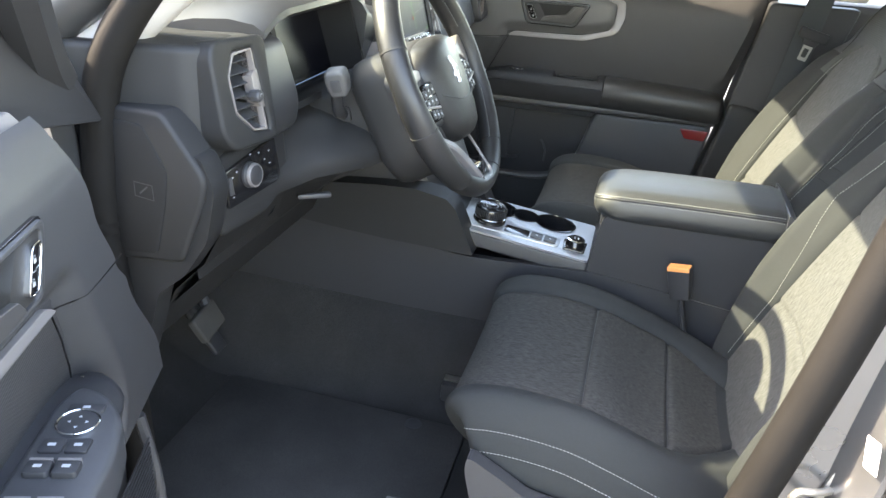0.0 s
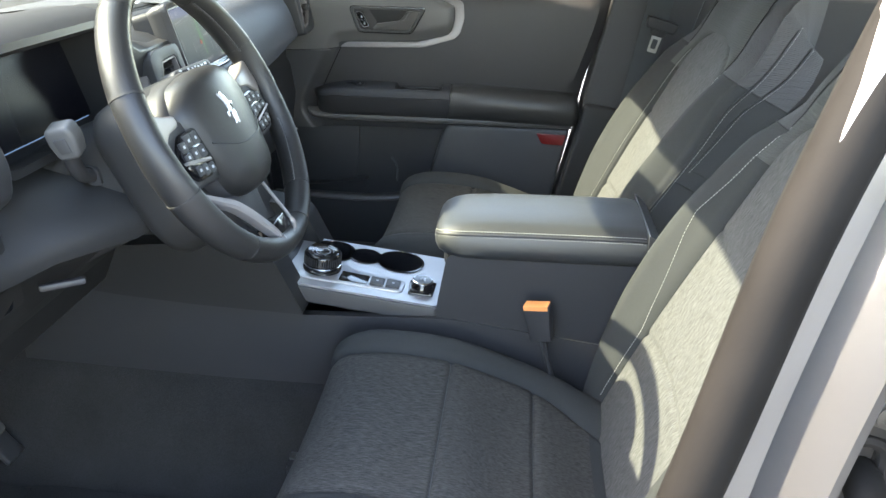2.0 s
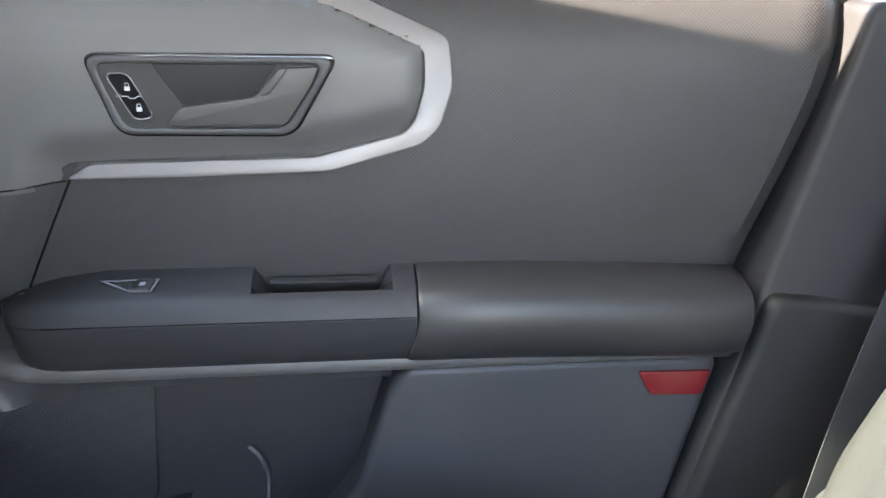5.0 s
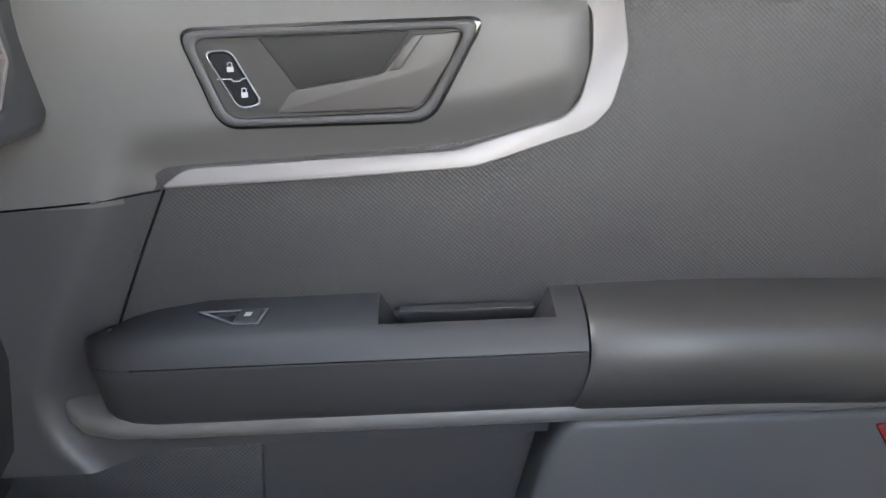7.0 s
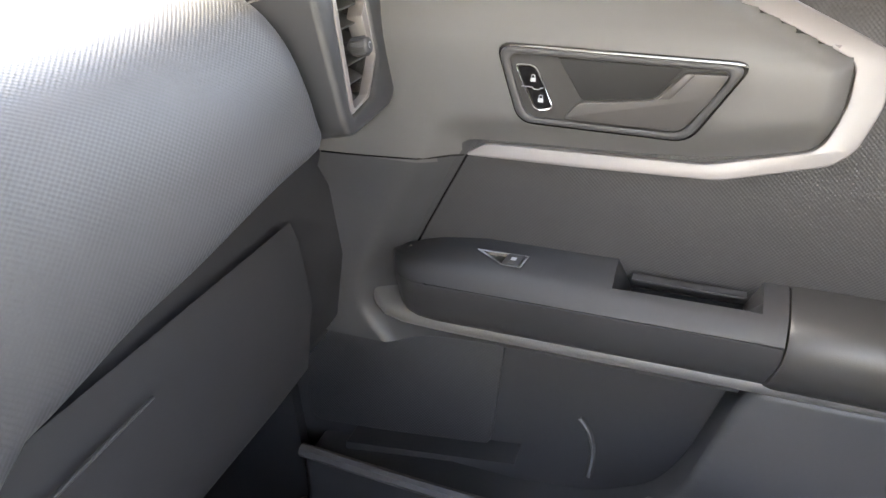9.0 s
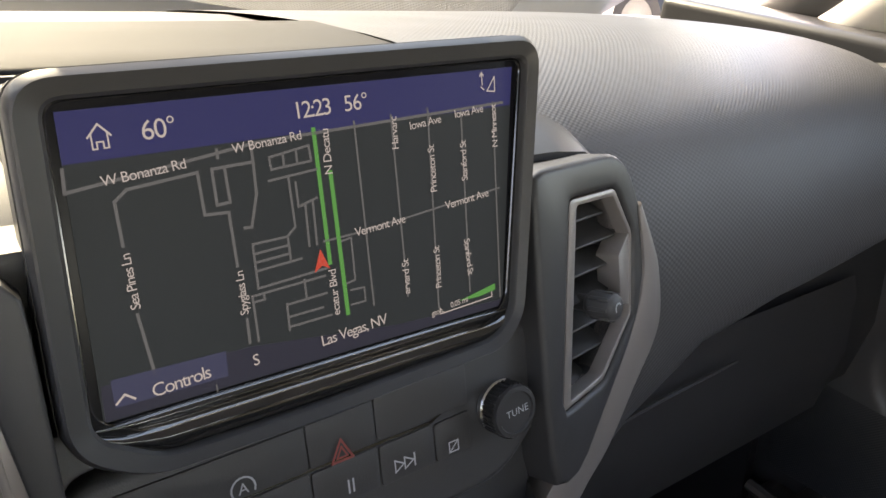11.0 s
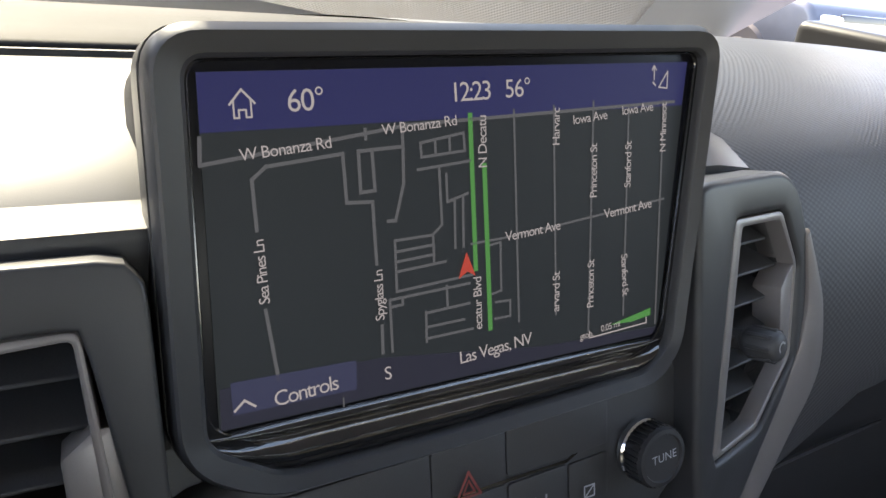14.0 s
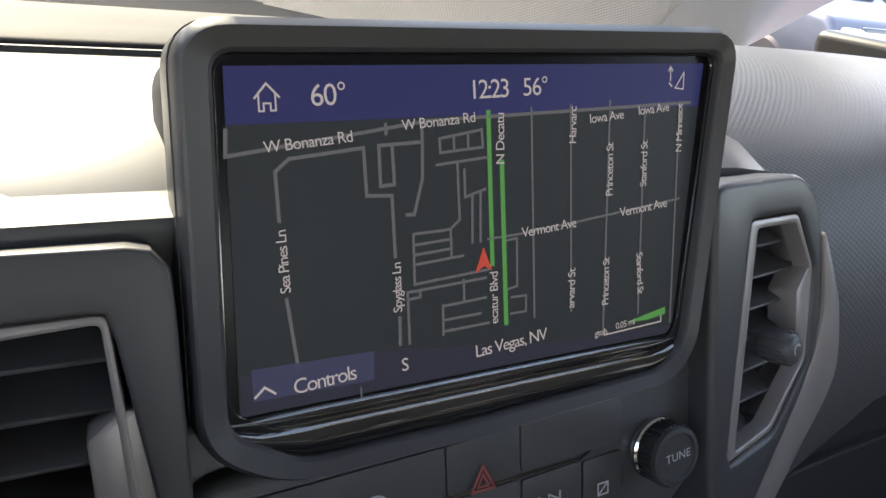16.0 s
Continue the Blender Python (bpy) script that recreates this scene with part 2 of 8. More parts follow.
def rounded(pts, r, n=4):
    """A polygon with its corners rounded."""
    out = []
    k = len(pts)
    for i in range(k):
        a, b, c = Vector(pts[i - 1]), Vector(pts[i]), Vector(pts[(i + 1) % k])
        d1, d2 = (a - b), (c - b)
        ri = min(r, d1.length * 0.45, d2.length * 0.45)
        p, q = b + d1.normalized() * ri, b + d2.normalized() * ri
        for j in range(n + 1):
            t = j / n
            out.append(tuple((1 - t) ** 2 * p + 2 * t * (1 - t) * b + t ** 2 * q))
    return out


def prism(pts, w0, w1, m=None, bevel=0.0, seg=2, hole=None):
    """A plate: the outline (u, v) from depth w0 to w1, its front edge rounded; hole: an inner outline of as many points, cut through."""
    bm = bmesh.new()
    front = [bm.verts.new((u, v, w1)) for u, v in pts]
    back = [bm.verts.new((u, v, w0)) for u, v in pts]
    k = len(pts)
    if hole is None:
        bm.faces.new(front), bm.faces.new(back[::-1])
    else:
        fi = [bm.verts.new((u, v, w1)) for u, v in hole]
        bi = [bm.verts.new((u, v, w0)) for u, v in hole]
        for i in range(k):
            j = (i + 1) % k
            bm.faces.new((front[i], front[j], fi[j], fi[i]))
            bm.faces.new((back[j], back[i], bi[i], bi[j]))
            bm.faces.new((fi[i], fi[j], bi[j], bi[i]))
    for i in range(k):
        j = (i + 1) % k
        bm.faces.new((front[j], front[i], back[i], back[j]))
    bm.normal_update()
    if bevel:
        fs = set(front) | (set(fi) if hole is not None else set())
        es = [e for e in bm.edges if e.verts[0] in fs and e.verts[1] in fs and e.calc_face_angle(0) > 0.5]
        bmesh.ops.bevel(bm, geom=es, offset=bevel, segments=seg, profile=0.5, affect="EDGES", clamp_overlap=True)
    if m is not None:
        moved(bm, m)
    return bm


def loft(rings, closed=True, caps=True):
    bm = bmesh.new()
    vs = [[bm.verts.new(p) for p in ring] for ring in rings]
    k = len(rings[0])
    for a, b in zip(vs, vs[1:]):
        for i in range(k if closed else k - 1):
            j = (i + 1) % k
            try:
                bm.faces.new((a[i], a[j], b[j], b[i]))
            except ValueError:
                pass
    if caps and closed:
        bm.faces.new(vs[0][::-1]), bm.faces.new(vs[-1])
    return bm


def smooth_path(pts, n=8, closed=False):
    """A Catmull-Rom curve through the points."""
    pts = [Vector(p) for p in pts]
    k = len(pts)
    out = []
    for i in range(k if closed else k - 1):
        p0, p1, p2, p3 = (pts[(i - 1) % k] if closed or i > 0 else pts[0]), pts[i], pts[(i + 1) % k], (pts[(i + 2) % k] if closed or i + 2 < k else pts[-1])
        for j in range(n):
            t = j / n
            out.append(0.5 * (2 * p1 + (p2 - p0) * t + (2 * p0 - 5 * p1 + 4 * p2 - p3) * t * t + (3 * p1 - p0 - 3 * p2 + p3) * t ** 3))
    if not closed:
        out.append(pts[-1])
    return out


def tube(path, radius, n=10, closed=False, flat=1.0, up=(0, 0, 1)):
    """A pipe along a path; radius: a number or a function of 0..1; flat: height over width of its section."""
    path = [Vector(p) for p in path]
    k = len(path)
    rings = []
    for i, p in enumerate(path):
        t = (path[(i + 1) % k] - path[i - 1]) if closed else (path[min(i + 1, k - 1)] - path[max(i - 1, 0)])
        t.normalize()
        side = t.cross(Vector(up))
        if side.length < 1e-4:
            side = t.cross(Vector((0, 1, 0)))
        side.normalize()
        top = side.cross(t)
        r = radius(i / max(k - 1, 1)) if callable(radius) else radius
        rings.append([p + side * r * math.cos(a) + top * r * flat * math.sin(a) for a in (2 * math.pi * j / n for j in range(n))])
    if closed:
        rings.append(rings[0])
        return weld(loft(rings, True, False))
    return loft(rings)


def weld(bm, d=1e-5):
    bmesh.ops.remove_doubles(bm, verts=bm.verts, dist=d)
    return bm


def turned(profile, m=None, n=32):
    """A body of revolution about local w: profile of (radius, w)."""
    rings = [[(r * math.cos(a), r * math.sin(a), w) for a in (2 * math.pi * j / n for j in range(n))] for r, w in profile]
    bm = weld(loft(rings), 1e-6)
    return moved(bm, m) if m is not None else bm


def knob_profile(r, h, b=0.0015):
    return [(r * 0.98, 0), (r, b), (r, h - b * 1.5), (r - b, h - b * 0.4), (r - b * 2, h), (1e-4, h)]


def stitches(path, gap=0.0055, length=0.0034, r=0.0006, lift=(0, 0, 0)):
    """A row of thread stitches along a path."""
    path = [Vector(p) + Vector(lift) for p in path]
    bm = bmesh.new()
    run, nxt = 0.0, 0.0
    verts, faces = [], []
    for a, b in zip(path, path[1:]):
        d = b - a
        L = d.length
        if L < 1e-6:
            continue
        d /= L
        while nxt <= run + L:
            c = a + d * (nxt - run)
            s = d.cross(Vector((0, 0, 1)))
            s = s.normalized() if s.length > 1e-3 else Vector((0, 1, 0))
            t = s.cross(d)
            base = len(verts)
            for k, e in ((-0.5, 0.6), (0, 1.0), (0.5, 0.6)):
                for q in (s, t, -s, -t):
                    verts.append(c + d * length * k + q * r * e)
            for lo in (0, 4):
                for i in range(4):
                    j = (i + 1) % 4
                    faces.append((base + lo + i, base + lo + j, base + lo + 4 + j, base + lo + 4 + i))
            nxt += gap
        run += L
    vs = [bm.verts.new(v) for v in verts]
    for f in faces:
        bm.faces.new([vs[i] for i in f])
    return bm


def frame_matrix(o, right, up):
    r, u = Vector(right).normalized(), Vector(up).normalized()
    n = r.cross(u).normalized()
    u = n.cross(r)
    return Matrix(((r.x, u.x, n.x, o[0]), (r.y, u.y, n.y, o[1]), (r.z, u.z, n.z, o[2]), (0, 0, 0, 1)))


def lettering(text, size, m, align="CENTER", squeeze=1.0):
    """Letters as a flat mesh on the local plane of m."""
    c = bpy.data.curves.new("text", "FONT")
    c.body, c.size, c.align_x, c.align_y = text, size, align, "CENTER"
    c.space_character = squeeze
    c.resolution_u = 3
    ob = bpy.data.objects.new("text", c)
    scene.collection.objects.link(ob)
    bpy.context.view_layer.update()
    me = bpy.data.meshes.new_from_object(ob.evaluated_get(bpy.context.evaluated_depsgraph_get()))
    bm = bmesh.new()
    bm.from_mesh(me)
    bpy.data.objects.remove(ob), bpy.data.curves.remove(c), bpy.data.meshes.remove(me)
    return moved(bm, m)


def line(pts, width, m, w=0.0):
    """A flat stroke along (u, v) points on the local plane of m."""
    bm = bmesh.new()
    for (a, b), (c, d) in zip(pts, pts[1:]):
        dx, dy = c - a, d - b
        L = math.hypot(dx, dy) or 1
        nx, ny = -dy / L * width / 2, dx / L * width / 2
        ex, ey = dx / L * width / 2, dy / L * width / 2
        bm.faces.new([bm.verts.new(p) for p in ((a - ex + nx, b - ey + ny, w), (a - ex - nx, b - ey - ny, w), (c + ex - nx, d + ey - ny, w), (c + ex + nx, d + ey + ny, w))])
    return moved(bm, m)


def radial(pts, c, n=72):
    """A star-shaped outline resampled at even angles about a centre."""
    out = []
    for k in range(n):
        a = 2 * math.pi * k / n
        dx, dy = math.cos(a), math.sin(a)
        for (x0, y0), (x1, y1) in zip(pts, list(pts[1:]) + [pts[0]]):
            ex, ey = x1 - x0, y1 - y0
            det = ex * dy - ey * dx
            if abs(det) < 1e-12:
                continue
            t = (ex * (y0 - c[1]) - ey * (x0 - c[0])) / det
            q = (dx * (y0 - c[1]) - dy * (x0 - c[0])) / det
            if t > 0 and -1e-9 <= q <= 1 + 1e-9:
                out.append((c[0] + dx * t, c[1] + dy * t))
                break
    return out


def tilt_m(u, v, w, turn=0.0):
    return Matrix.Translation((u, v, w)) @ Matrix.Rotation(radians(turn), 4, "Z")


def lerp_table(table, x):
    """Smooth interpolation in rows of (x, value...)."""
    if x <= table[0][0]:
        return list(table[0][1:])
    for a, b in zip(table, table[1:]):
        if x <= b[0]:
            t = (x - a[0]) / (b[0] - a[0])
            t = t * t * (3 - 2 * t) * 0.6 + t * 0.4
            return [p + (q - p) * t for p, q in zip(a[1:], b[1:])]
    return list(table[-1][1:])


# ---- the ground and the car's shell ----
bm = bmesh.new()
bmesh.ops.create_grid(bm, x_segments=8, y_segments=8, size=300)
tagged(part("ground", bm, ASPHALT), "grey asphalt car park ground", "ground", kind="structure")

# cabin floor: flat footwells, a raised tunnel in the middle, the toe board rising ahead
rows = []
for x, lift in ((-1.02, 0.40), (-0.88, 0.24), (-0.76, 0.06), (-0.66, 0.01), (-0.3, 0.0), (0.2, 0.0), (0.5, 0.0), (0.75, 0.02), (1.2, 0.08), (1.75, 0.3)):
    tun = 0.21 if x < 0.6 else 0.16
    rows.append([(x, y, 0.42 + lift + h * (1 if lift < 0.2 else 0.4)) for y, h in
                 ((-0.80, 0.05), (-0.755, 0.05), (-0.735, 0.0), (-0.45, 0.0), (-0.23, 0.0), (-0.185, 0.03), (-0.135, 0.16), (-0.10, tun), (0.10, tun), (0.135, 0.16), (0.185, 0.03), (0.23, 0.0), (0.45, 0.0), (0.735, 0.0), (0.755, 0.05), (0.80, 0.05))])
tagged(part("floor", loft(rows, False, False), CARPET, sharp=70), "black carpeted car floor with raised centre tunnel", "floor", kind="structure")
tagged(part("underbody", box(-1.0, 1.8, -0.78, 0.78, 0.3, 0.40, 0.02), PLASTIC_DARK), "dark underside of the car", "underbody", kind="structure")

# sills, both sides
for s, nm in ((-1, "sill_driver"), (1, "sill_passenger")):
    y0, y1 = sorted((s * 0.745, s * 0.86))
    tagged(part(nm, box(-0.75, 1.5, y0, y1, 0.33, 0.455, 0.02, 3), PAINT), "silver painted door sill", "sill", kind="structure")
tagged(part("sill_trim", box(-0.44, 0.33, -0.80, -0.735, 0.452, 0.472, 0.006), PLASTIC), "charcoal plastic scuff plate along the door sill", "sill trim", kind="structure")

# roof, with its headliner and front header
HEAD_X, HEAD_Z = -0.235, 1.535
prof = ((-0.27, 1.590), (-0.1, 1.615), (0.3, 1.645), (0.9, 1.655), (1.5, 1.63), (1.9, 1.58))
rings = []
for x, z in prof:
    rings.append([(x, y, z - 0.10 * (abs(y) / 0.68) ** 4 + dz) for dz, ys in ((0.03, (-0.68, -0.55, -0.3, 0, 0.3, 0.55, 0.68)), (0.0, (0.68, 0.55, 0.3, 0, -0.3, -0.55, -0.68))) for y in ys])
tagged(part("roof", loft(rings), PAINT), "silver painted car roof", "roof", kind="structure")
rings = []
for x, z in ((HEAD_X, HEAD_Z + 0.012), (-0.1, 1.558), (0.3, 1.59), (0.9, 1.60), (1.5, 1.575), (1.85, 1.53)):
    rings.append([(x, y, z - 0.10 * (abs(y) / 0.68) ** 4 + dz) for dz, ys in ((0.02, (-0.66, -0.5, 0, 0.5, 0.66)), (0.0, (0.66, 0.5, 0, -0.5, -0.66))) for y in ys])
tagged(part("ceiling", loft(rings), HEADLINER), "pale grey cloth headliner", "headliner", kind="structure")
tagged(part("header", box(HEAD_X - 0.03, HEAD_X + 0.03, -0.60, 0.60, HEAD_Z, HEAD_Z + 0.06, 0.015, 3), HEADLINER), "pale header above the windscreen", "header", kind="structure")

# A-pillars: painted outside, pale trim inside
for s, nm in ((-1, "pillar_front_driver"), (1, "pillar_front_passenger")):
    pts = [(-0.98, s * 0.74, 1.0), (-0.70, s * 0.735, 1.13), (-0.48, s * 0.705, 1.27), (-0.24, s * 0.65, 1.47), (-0.08, s * 0.62, 1.56)]
    tagged(part(nm, tube(smooth_path(pts, 5), 0.042, 12), PAINT), "silver painted windscreen pillar", "pillar", kind="structure")
    pts = [(-0.62, s * 0.70, 1.10), (-0.50, s * 0.69, 1.19), (-0.38, s * 0.66, 1.30), (-0.2, s * 0.61, 1.46), (-0.1, s * 0.58, 1.53)]
    tagged(part("pillar_trim_driver" if s < 0 else "pillar_trim_passenger", tube(smooth_path(pts, 5), 0.034, 12), PILLAR_GREY), "pale grey windscreen pillar trim", "pillar trim", kind="structure")

# side panels of the footwells
for s, nm in ((-1, "kick_panel_driver"), (1, "kick_panel_passenger")):
    y0, y1 = sorted((s * 0.737, s * 0.80))
    tagged(part(nm, prism(rounded([(-1.05, 0.38), (-0.44, 0.38), (-0.47, 0.62), (-0.50, 0.95), (-0.50, 1.12), (-1.05, 1.12)], 0.02), y0, y1, Matrix(((1, 0, 0, 0), (0, 0, 1, 0), (0, 1, 0, 0), (0, 0, 0, 1))), 0.008), PLASTIC_DARK), "dark footwell side panel", "footwell panel", kind="structure")

# scuttle and front bulkhead, bonnet, wings
tagged(part("scuttle", box(-1.25, -1.0, -0.74, 0.74, 1.0, 1.12, 0.02), PLASTIC_DARK), "black plastic scuttle below the windscreen", "scuttle", kind="structure")
tagged(part("bulkhead", box(-1.06, -1.0, -0.76, 0.76, 0.4, 1.04, 0.01), CARPET), "black bulkhead ahead of the footwells", "bulkhead", kind="structure")
rings = []
for x, z in ((-1.20, 1.10), (-1.5, 1.09), (-1.9, 1.05), (-2.05, 0.98), (-2.1, 0.8)):
    rings.append([(x, y, z - 0.04 * (abs(y) / 0.8) ** 3) for y in (-0.8, -0.5, 0, 0.5, 0.8)])
tagged(part("bonnet", loft(rings, False, False), PAINT), "silver painted car bonnet", "bonnet", kind="structure")
for s, nm in ((-1, "wing_driver"), (1, "wing_passenger")):
    y0, y1 = sorted((s * 0.80, s * 0.90))
    tagged(part(nm, prism(rounded([(-2.0, 0.5), (-0.66, 0.5), (-0.60, 0.8), (-0.64, 1.06), (-1.0, 1.10), (-2.0, 1.0)], 0.04), y0, y1, Matrix(((1, 0, 0, 0), (0, 0, 1, 0), (0, 1, 0, 0), (0, 0, 0, 1))), 0.02), PAINT), "silver painted front wing", "wing", kind="structure")

# glass
bm = loft([[(-1.12 + 0.20 * (abs(y) / 0.7) ** 2, y, 1.10) for y in (-0.7, -0.35, 0, 0.35, 0.7)], [(HEAD_X - 0.02 + 0.08 * (abs(y) / 0.62) ** 2, y * 0.88, HEAD_Z + 0.05) for y in (-0.7, -0.35, 0, 0.35, 0.7)]], False, False)
tagged(part("window_windscreen", bm, SCREEN_GLASS), "green-tinted raked windscreen", "windscreen", kind="structure")
bm = loft([[(x, 0.745, 1.19), (x - 0.1 * (x < 0), 0.64, 1.52)] for x in (-0.44, -0.2, 0.1, 0.38)], False, False)
wp = tagged(part("window_passenger", bm, GLASS), "clear passenger side window", "window", kind="structure")
wp.visible_shadow = False
bm = loft([[(x, 0.755, 1.19), (x, 0.64, 1.52)] for x in (0.56, 0.9, 1.3)], False, False)
wr = tagged(part("window_rear_passenger", bm, GLASS), "clear rear side window", "window", kind="structure")
wr.visible_shadow = False

# B-pillar on the passenger side: grey trim, pale upper cover
Y_OUT = Matrix(((1, 0, 0, 0), (0, 0, -1, 0.70), (0, 1, 0, 0), (0, 0, 0, 1)))   # u = x, v = z, w towards the cabin from y = 0.70
bm = prism(rounded([(0.400, 1.19), (0.352, 0.95), (0.34, 0.87), (0.292, 0.65), (0.27, 0.46), (0.50, 0.46), (0.50, 0.70), (0.545, 0.95), (0.61, 1.19)], 0.012, 3), -0.09, 0.006, Y_OUT, 0.012, 3)
tagged(part("pillar_centre_passenger", bm, PLASTIC_DARK), "charcoal plastic centre pillar trim", "pillar trim", kind="structure")
bm = prism(rounded([(0.352, 0.930), (0.405, 0.924), (0.50, 0.905), (0.52, 0.46), (0.272, 0.46), (0.294, 0.65), (0.340, 0.86)], 0.014, 4), -0.02, 0.020, Y_OUT, 0.014, 4)
tagged(part("pillar_lower_passenger", bm, PLASTIC_DULL_SHADED), "black lower cover of the centre pillar", "pillar trim", kind="structure")
bm = prism(rounded([(0.402, 1.197), (0.613, 1.197), (0.66, 1.35), (0.62, 1.56), (0.46, 1.56), (0.44, 1.35)], 0.008, 3), -0.06, 0.010, Y_OUT @ Matrix.Rotation(radians(7), 4, "X") @ Matrix.Translation((0, 0, 0.0)), 0.008, 2)
bmesh.ops.translate(bm, vec=(0, 0.135, 0.02), verts=bm.verts)
tagged(part("pillar_upper_passenger", bm, PILLAR_GREY), "pale grey upper centre pillar cover", "pillar trim", kind="structure")

# rear of the cabin
tagged(part("rear_door_panel", prism(rounded([(0.52, 1.20), (1.45, 1.20), (1.35, 0.5), (0.5, 0.5)], 0.03), -0.13, -0.04, Y_OUT, 0.02), PLASTIC_DARK), "dark rear door trim panel", "door panel", kind="structure")
tagged(part("rear_wall", box(1.75, 1.85, -0.74, 0.74, 0.4, 1.1, 0.02), PLASTIC_DARK), "dark boot wall", "wall", kind="structure")
for s, nm in ((-1, "pillar_rear_driver"), (1, "pillar_rear_passenger")):
    tagged(part(nm, tube([(1.5, s * 0.72, 1.1), (1.6, s * 0.68, 1.35), (1.7, s * 0.62, 1.56)], 0.09, 10), PILLAR_GREY), "pale rear pillar trim", "pillar trim", kind="structure")

bench = thing("bench_seat", (1.05, 0.0, 0.44), "dark charcoal cloth rear bench seat", "car seat")
part("seat", merge(box(0.78, 1.25, -0.66, -0.02, 0.46, 0.74, 0.05, 4), box(0.78, 1.25, 0.02, 0.66, 0.46, 0.74, 0.05, 4)), CLOTH, bench)
part("backrest", moved(merge(box(-0.07, 0.07, -0.66, -0.02, 0.0, 0.62, 0.045, 4), box(-0.07, 0.07, 0.02, 0.66, 0, 0.62, 0.045, 4)), Matrix.Translation((1.27, 0, 0.66)) @ Matrix.Rotation(radians(22), 4, "Y")), CLOTH, bench)

# interior mirror on the windscreen: unseen, sized and placed to shade armrest and seats
mir = thing("interior_mirror", (-0.36, 0.0, 1.50), "unseen black interior mirror on the windscreen, enlarged for its shadow", "mirror")
part("housing", moved(box(-0.012, 0.012, -0.158, 0.158, -0.046, 0.046, 0.012, 3), Matrix.Translation((-0.35, 0.0, 1.504)) @ Matrix.Rotation(radians(4), 4, "Z")), PLASTIC_DARK, mir)
part("stem", tube([(-0.355, 0.0, 1.51), (-0.375, 0.0, 1.525), (-0.39, 0, 1.512)], 0.012, 10), PLASTIC_DARK, mir)
# unseen plate on the glass, added to shade the armrest lid's tip
part("shadow_plate", prism(rounded([(-0.085, 0), (0.085, 0), (0.075, 0.092), (-0.075, 0.092)], 0.02), 0, 0.03, frame_matrix((-0.60, 0, 1.366), (0, 1, 0), (0.871, 0, 0.491)), 0.01), PLASTIC_DARK, mir)


# ---- a car door: the passenger's shut, the driver's swung open ----
DOOR = Matrix(((1, 0, 0, 0), (0, 0, -1, 0.71), (0, 1, 0, 0), (0, 0, 0, 1)))   # u = x, v = z, w into the cabin from y = 0.71


